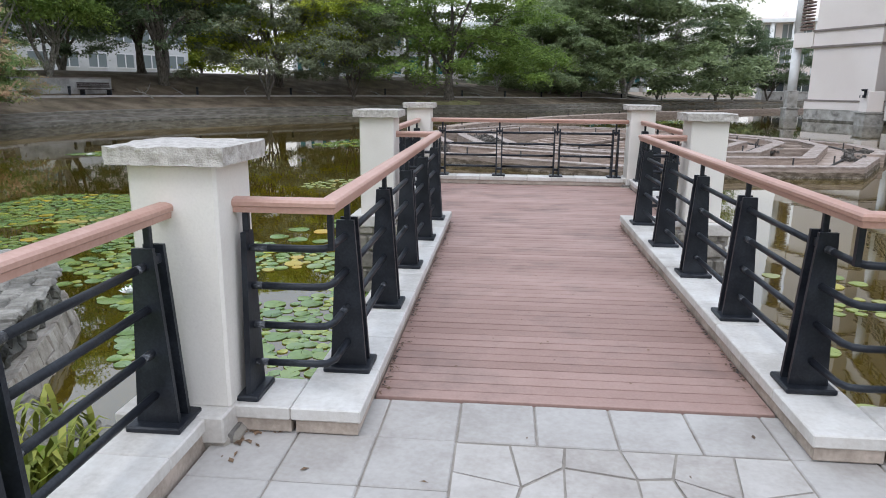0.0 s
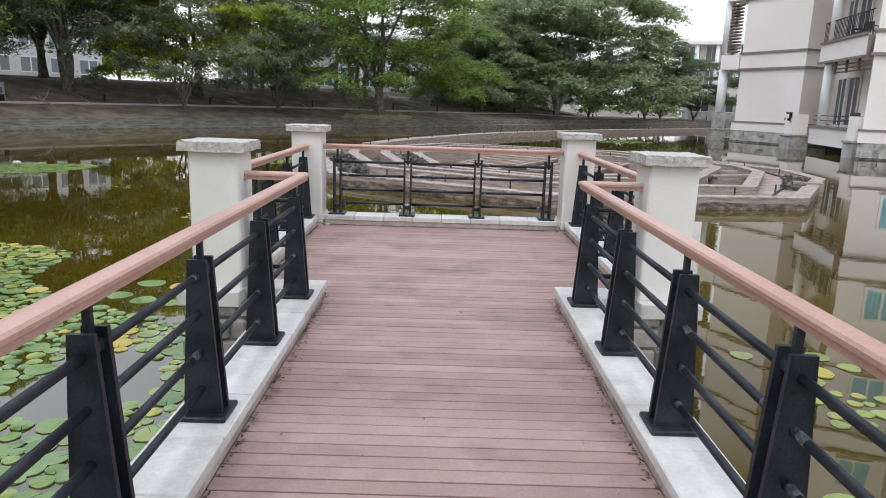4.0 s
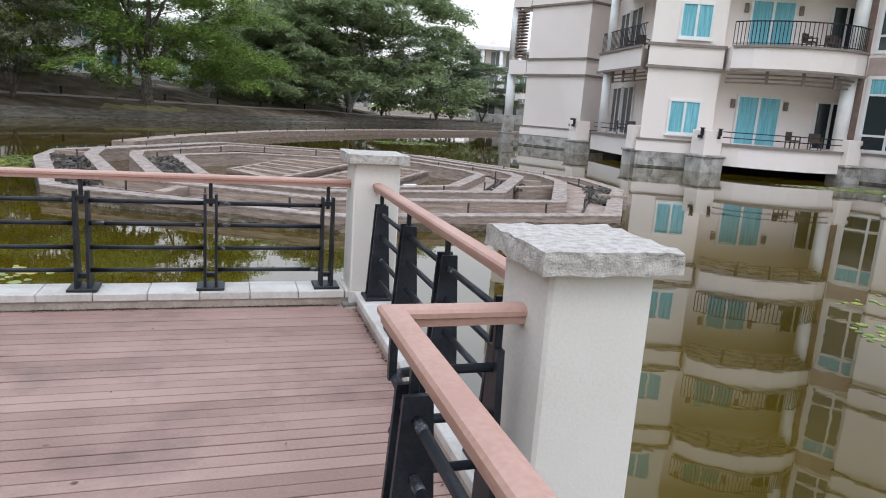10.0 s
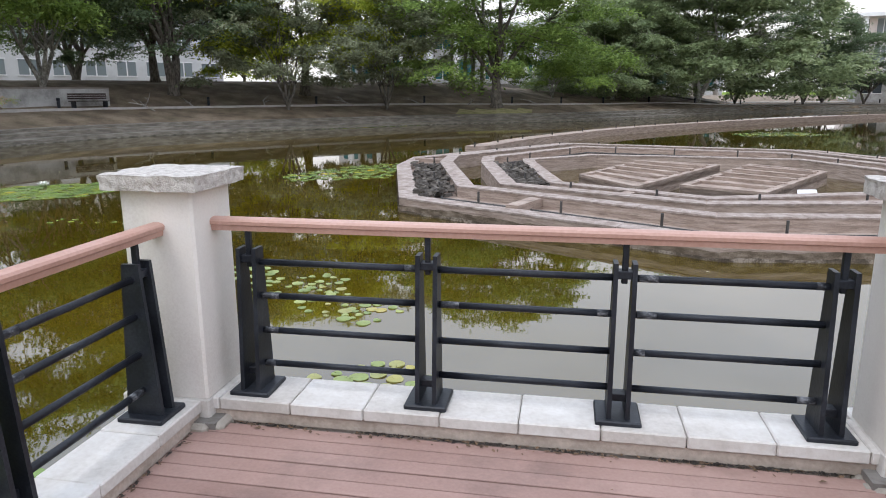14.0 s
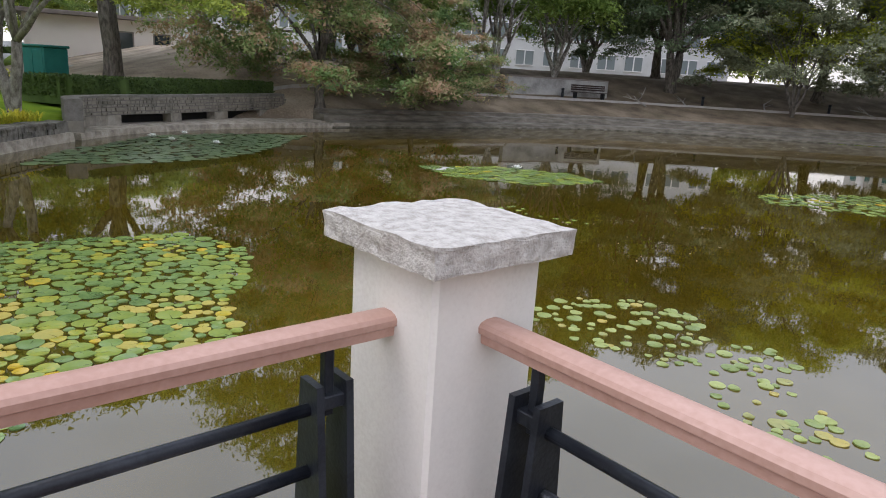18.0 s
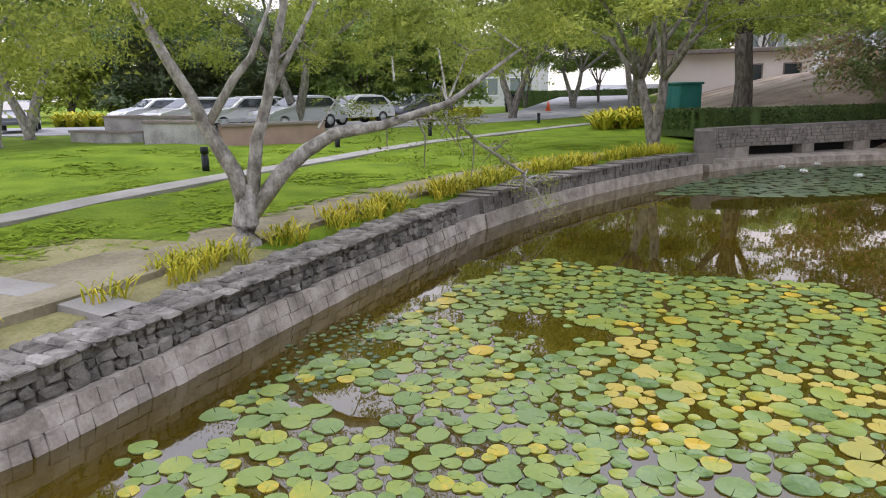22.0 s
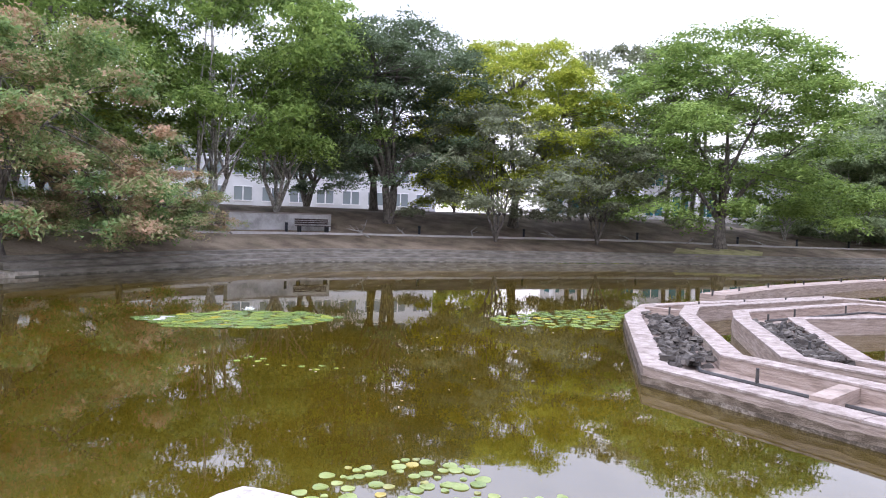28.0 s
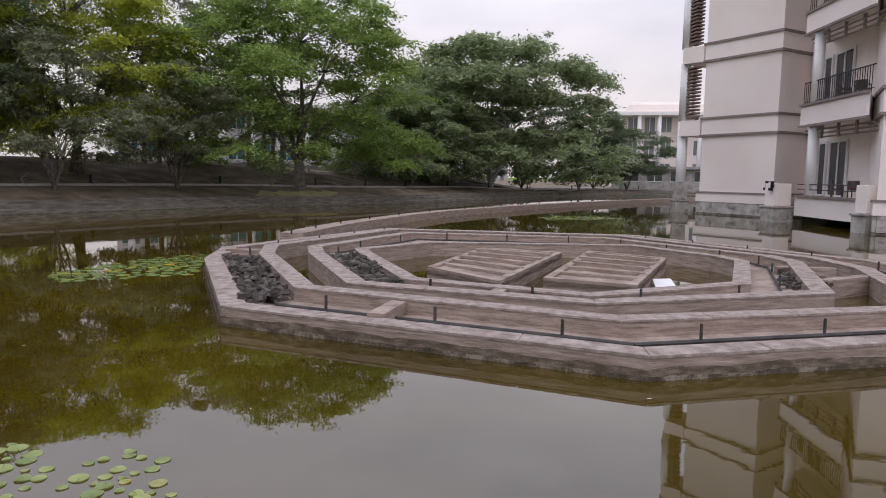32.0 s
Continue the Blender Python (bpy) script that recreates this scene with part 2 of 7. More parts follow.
M_PATH = material("concrete_path", [(0.27, 0.255, 0.23), (0.36, 0.34, 0.31)], 0.85, 1.5, 25, 0.2, stain=0.3, stain_color=(0.38, 0.34, 0.28))
M_ROAD = material("grey_road", [(0.25, 0.25, 0.25), (0.36, 0.36, 0.36)], 0.9, 1, 20, 0.2)
M_BARK = material("pale_bark", [(0.19, 0.17, 0.148), (0.34, 0.315, 0.28), (0.50, 0.475, 0.435)], 0.9, 7, 30, 0.9, stain=0.7, stain_color=(0.13, 0.115, 0.095), stain_scale=4.5, stain_at=0.54, stretch=(1.4, 1.4, 0.9))
M_BARK_DARK = material("dark_bark", [(0.07, 0.06, 0.05), (0.14, 0.12, 0.10), (0.21, 0.185, 0.16)], 0.9, 5, 25, 0.8, stretch=(2, 2, 0.6))
M_BARK_MID = material("grey_brown_bark", [(0.12, 0.105, 0.088), (0.22, 0.20, 0.175), (0.33, 0.305, 0.27)], 0.9, 6, 28, 0.9, stretch=(1.6, 1.6, 0.7), stain=0.5, stain_color=(0.09, 0.08, 0.065), stain_scale=4)
M_WALL = material("pale_pink_building_render", [(0.79, 0.70, 0.645), (0.84, 0.755, 0.70), (0.87, 0.785, 0.735)], 0.8, 0.25, 30, 0.05, stain=0.2, stain_color=(0.55, 0.49, 0.455), stain_scale=0.5)
M_TRIM = material("brown_grey_string_course", [(0.20, 0.165, 0.145), (0.27, 0.225, 0.20)], 0.75, 2, 40, 0.1)
M_PLINTH = material("plinth_stone", [(0.26, 0.25, 0.235), (0.38, 0.365, 0.345), (0.47, 0.455, 0.435)], 0.85, 1.5, 20, 0.4, stain=0.5, stain_color=(0.15, 0.145, 0.135), stain_scale=0.6)
M_HPLINTH = material("pale_plinth_stone", [(0.30, 0.28, 0.25), (0.42, 0.395, 0.36), (0.52, 0.495, 0.46)], 0.85, 1.5, 20, 0.5, stain=0.85, stain_color=(0.10, 0.095, 0.085), stain_scale=1.6, stain_at=0.5)
M_ALGAE = material("algae_dark_waterline_stone", [(0.07, 0.065, 0.05), (0.13, 0.12, 0.095), (0.22, 0.20, 0.17)], 0.7, 3, 30, 0.5)
M_CHAIR = material("brown_chair_wood", [(0.05, 0.035, 0.028), (0.10, 0.07, 0.055)], 0.6, 5, 50, 0.1)
M_WHITE = material("white_paint", [(0.72, 0.71, 0.69), (0.80, 0.79, 0.77)], 0.5, 2, 50, 0.03)
M_BRICK_RED = material("reddish_louvre", [(0.15, 0.10, 0.085), (0.23, 0.16, 0.135)], 0.7, 3, 40, 0.1)
M_SPANDREL = material("brownish_pink_spandrel", [(0.36, 0.28, 0.25), (0.44, 0.35, 0.315)], 0.8, 1.5, 30, 0.1)
# near-black colour that paints in the shade of hollows
M_VOID_SHADE = material("painted_void_shade", [(0.010, 0.010, 0.010), (0.016, 0.016, 0.015)], 0.9, bump=0)
M_TEAL = material("teal_curtain", [(0.12, 0.37, 0.43), (0.18, 0.46, 0.53), (0.25, 0.54, 0.60)], 0.8, 2.5, 15, 0.3, stretch=(6, 6, 0.3))
M_GREENBOX = material("green_painted_metal", [(0.01, 0.115, 0.10), (0.02, 0.155, 0.135)], 0.5, 2, 40, 0.05)
M_HEDGE = material("hedge_leaf", [(0.03, 0.055, 0.015), (0.06, 0.10, 0.022), (0.10, 0.155, 0.035)], 0.7, 3, 20, 0.3, island=0.7)
M_BLADE = material("yellow_green_blade", [(0.22, 0.27, 0.02), (0.44, 0.42, 0.035), (0.68, 0.54, 0.055)], 0.7, 1, 10, 0.1, spec=0.15, island=0.8)
M_PALM = material("palm_leaf", [(0.03, 0.06, 0.012), (0.07, 0.12, 0.025)], 0.6, 2, 20, 0.1, island=0.5)
M_PAD = material("lily_pad_green", [(0.085, 0.15, 0.042), (0.12, 0.19, 0.05), (0.15, 0.225, 0.056), (0.14, 0.21, 0.068), (0.175, 0.25, 0.06), (0.19, 0.26, 0.065), (0.18, 0.245, 0.052), (0.215, 0.27, 0.05), (0.25, 0.29, 0.045), (0.33, 0.315, 0.04), (0.50, 0.34, 0.028)], 0.24, 1.1, 30, 0.2, spec=0.7, island=0.9)
M_PAD_YELLOW = material("lily_pad_yellow", [(0.27, 0.275, 0.07), (0.40, 0.325, 0.06), (0.51, 0.31, 0.04)], 0.42, 2, 30, 0.25, objrand=0.5)
M_PAD_GREEN = material("lily_pad_leaf", [(0.10, 0.165, 0.045), (0.15, 0.225, 0.058), (0.215, 0.275, 0.07)], 0.24, 2, 30, 0.25, objrand=0.6)
M_PAD_PALE = material("lily_pad_pale_green", [(0.16, 0.21, 0.06), (0.24, 0.285, 0.08), (0.32, 0.35, 0.11)], 0.3, 2, 30, 0.25, objrand=0.6)
M_PAD_DULL = material("lily_pad_dull_yellow", [(0.22, 0.235, 0.085), (0.30, 0.285, 0.085), (0.40, 0.31, 0.07)], 0.35, 2, 30, 0.25, objrand=0.5)
M_PAD_DARK = material("lily_pad_dark_green", [(0.05, 0.085, 0.04), (0.08, 0.125, 0.055), (0.12, 0.17, 0.07)], 0.3, 6, 30, 0.2, island=0.9)
M_DRY = material("dry_thin_grass", [(0.20, 0.19, 0.075), (0.29, 0.265, 0.12), (0.36, 0.32, 0.17)], 0.95, 1.6, 30, 0.7)
M_STRAP = material("olive_strap_leaf", [(0.10, 0.13, 0.02), (0.19, 0.215, 0.035), (0.33, 0.32, 0.06)], 0.6, 1, 10, 0.1, island=0.8)
M_PETAL = material("white_petal", [(0.75, 0.75, 0.70), (0.85, 0.85, 0.82)], 0.5, 5, 50, 0.05)


def leaf_material(name, colors, rough=0.55, scale=0.5, island=0.8):
    m = material(name, colors, rough, scale, 6, 0.0, spec=0.15, island=island)
    b = m.node_tree.nodes["Principled BSDF"]
    ramp = [n for n in m.node_tree.nodes if n.type == "VALTORGB"][0]
    tr = m.node_tree.nodes.new("ShaderNodeBsdfTranslucent")
    mix = m.node_tree.nodes.new("ShaderNodeMixShader")
    mix.inputs["Fac"].default_value = 0.46
    m.node_tree.links.new(ramp.outputs["Color"], tr.inputs["Color"])
    m.node_tree.links.new(b.outputs["BSDF"], mix.inputs[1])
    m.node_tree.links.new(tr.outputs["BSDF"], mix.inputs[2])
    m.node_tree.links.new(mix.outputs["Shader"], m.node_tree.nodes["Material Output"].inputs["Surface"])
    return m


L_DARK = leaf_material("dark_green_leaf", [(0.075, 0.105, 0.055), (0.135, 0.18, 0.095), (0.22, 0.27, 0.145)], island=0.5)
L_GREEN = leaf_material("green_leaf", [(0.105, 0.165, 0.045), (0.225, 0.32, 0.08), (0.38, 0.49, 0.125)], island=0.5)
L_YELLOW = leaf_material("yellow_green_leaf", [(0.15, 0.195, 0.04), (0.30, 0.355, 0.065), (0.47, 0.50, 0.10)], island=0.5)
L_LIME = leaf_material("lime_green_leaf", [(0.19, 0.235, 0.03), (0.37, 0.42, 0.05), (0.56, 0.57, 0.08)], island=0.5)
L_GREY = leaf_material("grey_olive_leaf", [(0.13, 0.145, 0.085), (0.225, 0.245, 0.145), (0.33, 0.35, 0.22)], island=0.5)
L_RED = leaf_material("green_leaf_with_rusty_tips", [(0.12, 0.19, 0.07), (0.18, 0.27, 0.095), (0.25, 0.34, 0.12), (0.37, 0.34, 0.17), (0.50, 0.345, 0.215), (0.58, 0.385, 0.25)], 0.55, 0.6, 0.08)
L_BROAD = leaf_material("dull_green_leaf", [(0.14, 0.18, 0.095), (0.26, 0.32, 0.16), (0.40, 0.46, 0.24)], island=0.5)


def glass_material(name, color, rough=0.05):
    m = bpy.data.materials.new(name)
    m.use_nodes = True
    b = m.node_tree.nodes["Principled BSDF"]
    b.inputs["Base Color"].default_value = (*color, 1)
    b.inputs["Roughness"].default_value = rough
    b.inputs["Specular IOR Level"].default_value = 0.6
    return m


M_GLASS_DARK = glass_material("dark_window_glass", (0.03, 0.04, 0.045))
M_GLASS_TEAL = glass_material("teal_tinted_glass", (0.05, 0.17, 0.19))
M_TYRE = glass_material("black_rubber", (0.015, 0.015, 0.015), 0.7)
M_SILVER = glass_material("silver_car_paint", (0.50, 0.52, 0.54), 0.25)
M_CARWHITE = glass_material("white_car_paint", (0.75, 0.76, 0.77), 0.2)
M_CARGREY = glass_material("grey_car_paint", (0.16, 0.17, 0.19), 0.2)
M_LAMP_RED = glass_material("red_lens", (0.35, 0.02, 0.02), 0.2)
M_ORANGE = glass_material("orange_plastic", (0.75, 0.14, 0.03), 0.5)

M_WATER = bpy.data.materials.new("murky_pond_water")
M_WATER.use_nodes = True
_n, _l = M_WATER.node_tree.nodes, M_WATER.node_tree.links
_b = _n["Principled BSDF"]
_b.inputs["Roughness"].default_value = 0.018
_b.inputs["IOR"].default_value = 1.9
_b.inputs["Specular IOR Level"].default_value = 0.5
_g = _n.new("ShaderNodeNewGeometry")
_t1 = _n.new("ShaderNodeTexNoise")
_t1.inputs["Scale"].default_value = 0.35
_t1.inputs["Detail"].default_value = 5
_l.new(_g.outputs["Position"], _t1.inputs["Vector"])
_r = _n.new("ShaderNodeValToRGB")
_r.color_ramp.elements[0].position = 0.3
_r.color_ramp.elements[0].color = (0.042, 0.028, 0.002, 1)
_r.color_ramp.elements[1].position = 0.75
_r.color_ramp.elements[1].color = (0.088, 0.059, 0.004, 1)
_l.new(_t1.outputs["Fac"], _r.inputs["Fac"])
_l.new(_r.outputs["Color"], _b.inputs["Base Color"])
_t2 = _n.new("ShaderNodeTexNoise")
_t2.inputs["Scale"].default_value = 2.2
_t2.inputs["Detail"].default_value = 3
_l.new(_g.outputs["Position"], _t2.inputs["Vector"])
_bp = _n.new("ShaderNodeBump")
_bp.inputs["Strength"].default_value = 0.032
_bp.inputs["Distance"].default_value = 0.03
_l.new(_t2.outputs["Fac"], _bp.inputs["Height"])
_l.new(_bp.outputs["Normal"], _b.inputs["Normal"])

# ---- building blocks ----
rnd = random.Random(7)


def mesh_object(name, verts, faces, mat, parent=None, label="", smooth=False):
    me = bpy.data.meshes.new(name)
    me.from_pydata([tuple(v) for v in verts], [], faces)
    me.update()
    if smooth:
        me.polygons.foreach_set("use_smooth", [True] * len(me.polygons))
    me.materials.append(mat)
    ob = new(name, me)
    if parent is not None:
        ob.parent = parent
    if label:
        ob["label"] = label
    return ob


def shared(name, me, parent, m=None):
    ob = new(name, me)
    if parent is not None:
        ob.parent = parent
    if m is not None:
        ob.matrix_basis = m
    return ob


def part(name, bm, mat, parent=None, label="", smooth=False):
    me = bpy.data.meshes.new(name)
    bm.to_mesh(me)
    bm.free()
    if smooth:
        me.polygons.foreach_set("use_smooth", [True] * len(me.polygons))
    me.materials.append(mat)
    ob = new(name, me)
    if parent is not None:
        ob.parent = parent
    if label:
        ob["label"] = label
    return ob


def thing(name, at, label, category, group="", kind="", rz=0.0):
    ob = new(name)
    ob.matrix_basis = pose(at[0], at[1], at[2], 0, 0, rz)
    ob.empty_display_size = 0.1
    return tagged(ob, label, category, group, kind)


def box(bm, x0, y0, z0, x1, y1, z1, bevel=0.0):
    r = bmesh.ops.create_cube(bm, size=1.0, matrix=Matrix.Translation(((x0 + x1) / 2, (y0 + y1) / 2, (z0 + z1) / 2)) @ Matrix.Diagonal((abs(x1 - x0), abs(y1 - y0), abs(z1 - z0), 1)))
    if bevel:
        edges = list({e for v in r["verts"] for e in v.link_edges})
        bmesh.ops.bevel(bm, geom=edges, offset=bevel, segments=1, affect="EDGES", profile=0.5)
    return bm


def boxm(x0, y0, z0, x1, y1, z1, bevel=0.0):
    return box(bmesh.new(), x0, y0, z0, x1, y1, z1, bevel)


def prism(bm, poly, z0, z1):
    """An upright prism over a counter-clockwise polygon."""
    lo = [bm.verts.new((x, y, z0)) for x, y in poly]
    hi = [bm.verts.new((x, y, z1)) for x, y in poly]
    k = len(poly)
    bm.faces.new(hi)
    bm.faces.new(lo[::-1])
    for i in range(k):
        j = (i + 1) % k
        bm.faces.new((lo[i], lo[j], hi[j], hi[i]))
    return bm


def tube_data(points, radii, sides=8):
    """Vertices and faces of a round bar along points."""
    vs, fs = [], []
    pts = [Vector(p) for p in points]
    up = Vector((0, 0, 1))
    for i, p in enumerate(pts):
        d = (pts[min(i + 1, len(pts) - 1)] - pts[max(i - 1, 0)]).normalized()
        s = d.cross(up)
        if s.length < 0.05:
            s = d.cross(Vector((0, 1, 0)))
        s.normalize()
        u = s.cross(d)
        r = radii[i] if isinstance(radii, (list, tuple)) else radii
        for k in range(sides):
            a = 2 * math.pi * k / sides
            vs.append(p + s * (r * math.cos(a)) + u * (r * math.sin(a)))
    for i in range(len(pts) - 1):
        for k in range(sides):
            a, b = i * sides + k, i * sides + (k + 1) % sides
            fs.append((a, b, b + sides, a + sides))
    fs.append(tuple(range(sides))[::-1])
    fs.append(tuple(range((len(pts) - 1) * sides, len(pts) * sides)))
    return vs, fs


def tube(name, points, radii, mat, parent=None, sides=8, label=""):
    vs, fs = tube_data(points, radii, sides)
    return mesh_object(name, vs, fs, mat, parent, label, smooth=sides > 6)


def sweep_data(points, section):
    """A profile (across, up) swept along a level path, mitred at the corners."""
    pts = [Vector(p) for p in points]
    vs, fs, k = [], [], len(section)
    for i, p in enumerate(pts):
        a = (p - pts[i - 1]).normalized() if i else (pts[1] - p).normalized()
        b = (pts[i + 1] - p).normalized() if i < len(pts) - 1 else a
        na, nb = Vector((a.y, -a.x, 0)), Vector((b.y, -b.x, 0))
        m = (na + nb).normalized()
        m /= max(0.3, m.dot(na))
        for u, z in section:
            vs.append(p + m * u + Vector((0, 0, z)))
    for i in range(len(pts) - 1):
        for j in range(k):
            q = (j + 1) % k
            fs.append((i * k + j, i * k + q, (i + 1) * k + q, (i + 1) * k + j))
    fs.append(tuple(range(k)))
    fs.append(tuple(range((len(pts) - 1) * k, len(pts) * k))[::-1])
    return vs, fs


ZW = -0.71

# ---- ground, shore and water ----
SHORE = [(-2.1, -0.05), (-3.3, 0.6), (-4.3, 2.75), (-5.9, 3.42), (-7.4, 3.85), (-9.65, 4.5), (-13.0, 5.7), (-16.9, 7.85), (-20.4, 10.6), (-22.7, 13.4),
         (-23.9, 17.3), (-24.3, 22.0), (-24.1, 27.5), (-22.9, 37.0), (-16.2, 45.6), (-7.6, 55.0), (2.0, 61.5), (15.4, 78.0), (36.0, 98.0), (64.0, 95.0),
         (66.0, 40.0), (50.0, 8.0), (30.0, -5.0), (10.0, -4.0), (2.3, -0.3)]


def smooth_line(pts, step, closed=False):
    """A Catmull-Rom line through pts, cut into even steps."""
    out = []
    k = len(pts)
    for i in range(k if closed else k - 1):
        p = [Vector(pts[(i + d) % k] if closed else pts[min(k - 1, max(0, i + d))]) for d in (-1, 0, 1, 2)]
        for s in range(12):
            t = s / 12
            out.append(0.5 * ((2 * p[1]) + (p[2] - p[0]) * t + (2 * p[0] - 5 * p[1] + 4 * p[2] - p[3]) * t * t + (3 * p[1] - p[0] - 3 * p[2] + p[3]) * t ** 3))
    if not closed:
        out.append(Vector(pts[-1]))
    res, acc = [out[0]], 0.0
    for a, b in zip(out, out[1:]):
        acc += (b - a).length
        if acc >= step:
            res.append(b)
            acc = 0.0
    return res


EDGE = smooth_line(SHORE, 0.5, True)
EX = np.array([(p.x, p.y) for p in EDGE])
EY = np.roll(EX, -1, 0)


def shore_offset(pts):
    """Distance of each point from the shore line, positive on land."""
    res = np.empty(len(pts))
    for s in range(0, len(pts), 2000):
        q = pts[s:s + 2000, None, :]
        d = EY - EX
        t = np.clip(((q - EX) * d).sum(-1) / ((d * d).sum(-1) + 1e-9), 0, 1)
        r = np.hypot(*np.moveaxis(q - EX - t[..., None] * d, -1, 0)).min(1)
        x, y = q[..., 0], q[..., 1]
        cross = (EX[:, 1] > y) != (EY[:, 1] > y)
        xi = EX[:, 0] + (y - EX[:, 1]) / (EY[:, 1] - EX[:, 1] + 1e-12) * (EY[:, 0] - EX[:, 0])
        inside = ((cross & (x < xi)).sum(1) % 2) == 1
        res[s:s + 2000] = np.where(inside, -r, r)
    return res


def ground_height(pts):
    """Low lawn along the near bank, a bank that climbs to a terrace along the far one."""
    d = shore_offset(pts)
    x, y = pts[:, 0], pts[:, 1]
    d = d - 1.5 * np.clip((y - 10.6) / 1.2, 0, 1) * np.clip((21.5 - y) / 2.0, 0, 1) * (x < -15)
    x, y = pts[:, 0], pts[:, 1]
    near = np.interp(d, [0.2, 0.45, 1.2, 4, 12, 40, 200], [-1.5, -0.20, -0.15, -0.04, 0.0, 0.02, 0.05])
    far = np.interp(d, [0.5, 1.1, 1.6, 4.0, 6.0, 11.5, 16, 200], [-1.5, -0.22, -0.10, 0.45, 0.75, 2.2, 2.45, 2.6])
    east = np.interp(d, [0.5, 1.1, 1.6, 4.0, 6.0, 11.5, 16, 200], [-1.5, -0.22, -0.10, 0.3, 0.5, 1.0, 1.3, 1.6])
    w = np.clip((y - 13.0) / 10.0, 0, 1) * np.clip((20 - x) / 10, 0, 1)
    e = np.clip((x + 12.0) / 16.0, 0, 1)
    mound = 0.35 * np.exp(-(((x + 36) / 9) ** 2 + ((y - 20) / 9) ** 2)) * np.clip((d - 2) / 6, 0, 1)
    knoll = 0.32 * np.exp(-(((x + 16.5) / 4.5) ** 2 + ((y + 4.8) / 2.8) ** 2))
    h = near * (1 - w) + (far * (1 - e) + east * e) * w + mound + knoll
    bridge = (np.abs(x) < 2.6) & (y < -0.2)
    return np.where(bridge, -0.12, h), d, w


gx = np.concatenate([[-3000, -900, -400, -200, -130, -100, -84, -72, -64, -58, -52, -48, -45, -42, -39, -36, -34, -32], np.arange(-30, 4, 0.4), np.arange(4, 70, 1.3), [72, 78, 90, 120, 200, 400, 900, 3000]])
gy = np.concatenate([[-3000, -900, -400, -200, -120, -80, -60, -45, -35, -28, -22, -18, -14, -11, -9, -7.5], np.arange(-6, 30, 0.4), np.arange(30, 104, 0.9), [106, 112, 120, 135, 160, 220, 400, 900, 3000]])
GX, GY = np.meshgrid(gx, gy, indexing="ij")
gp = np.stack([GX.ravel(), GY.ravel()], 1)
gh, gd, gw = ground_height(gp)
gh += np.where((gd > 1) & (gd < 60), 0.03 * np.sin(gp[:, 0] * 1.7) * np.cos(gp[:, 1] * 1.3), 0)
nx, ny = len(gx), len(gy)
idx = np.arange(nx * ny).reshape(nx, ny)
gf = np.stack([idx[:-1, :-1], idx[1:, :-1], idx[1:, 1:], idx[:-1, 1:]], -1).reshape(-1, 4)
ground = mesh_object("ground", np.column_stack([gp, gh]), gf.tolist(), M_GRASS, smooth=True)
ground.data.materials.append(M_SOIL)
fc = gp[gf].mean(1)
fd, fw = gd[gf].mean(1), gw[gf].mean(1)
ids = np.where((((fw > 0.45) | (fc[:, 1] > 70)) & (fd < 220) & (fc[:, 1] > 16)) | ((fc[:, 0] < -23.5) & (fc[:, 0] > -60) & (fc[:, 1] > 12.6)), 1, 0)
ids = np.where((fc[:, 0] > -8.6) & (fc[:, 0] < -3) & (fc[:, 1] > 0.7) & (fd < 3.2), 2, ids)
ids = np.where((ids == 1) & (fc[:, 0] < -25.5) & (fc[:, 1] < 27), 3, ids)
ground.data.materials.append(M_DRY)
ground.data.materials.append(M_EARTH)
ground.data.polygons.foreach_set("material_index", ids.astype(np.int32))
tagged(ground, "lawn and leaf-littered bank around the pond", "ground", kind="structure")

water = mesh_object("water", [(-40, -8, ZW), (72, -8, ZW), (72, 110, ZW), (-40, 110, ZW)], [(0, 1, 2, 3)], M_WATER)
tagged(water, "still murky olive-brown pond water", "water", kind="structure")


def strip(name, pts, section, mat, parent=None, label=""):
    """A profile of (distance towards the land, height) drawn along a shore line."""
    vs, fs = sweep_data([(p.x, p.y, 0) for p in pts], [(u, z) for u, z in section])
    return mesh_object(name, vs, fs, mat, parent, label)


near_line = [p for p in smooth_line(SHORE[0:10], 0.45) if p.y < 10.9]
far_line = [p for p in smooth_line(SHORE[9:20], 1.2) if p.y > 20.4]
ledge_line = [p for p in smooth_line(SHORE[7:13], 0.6) if 10.5 < p.y < 22.0]


def flip(line):
    return line[::-1]


near_wall = thing("retaining_wall", (0, 0, 0), "low curved retaining wall of weathered grey stone along the pond", "wall", kind="structure")
strip("wall_core", flip(near_line), [(0.16, ZW - 0.4), (0.16, -0.21), (0.52, -0.21), (0.52, ZW - 0.4)], M_MORTAR, near_wall)
strip("footing_core", flip(near_line), [(-0.03, ZW - 0.4), (0.07, -0.47), (0.30, -0.47), (0.30, ZW - 0.4)], M_FOOTING, near_wall)

east_line = smooth_line(SHORE[21:25], 0.8)
east_wall = thing("bank_edge", (0, 0, 0), "low weathered stone edge of the bank beside the entrance", "wall", kind="structure")
strip("edge", flip(east_line), [(-0.1, ZW - 0.4), (0.0, -0.18), (1.7, -0.14), (1.7, ZW - 0.4)], M_COPING, east_wall)
far_wall = thing("stepped_embankment", (0, 0, 0), "stepped weathered concrete edge of the far bank", "embankment", kind="structure")
strip("lower_step", flip(far_line), [(0.0, ZW - 0.4), (0.06, -0.50), (0.62, -0.47), (0.62, ZW - 0.4)], M_BANK, far_wall)
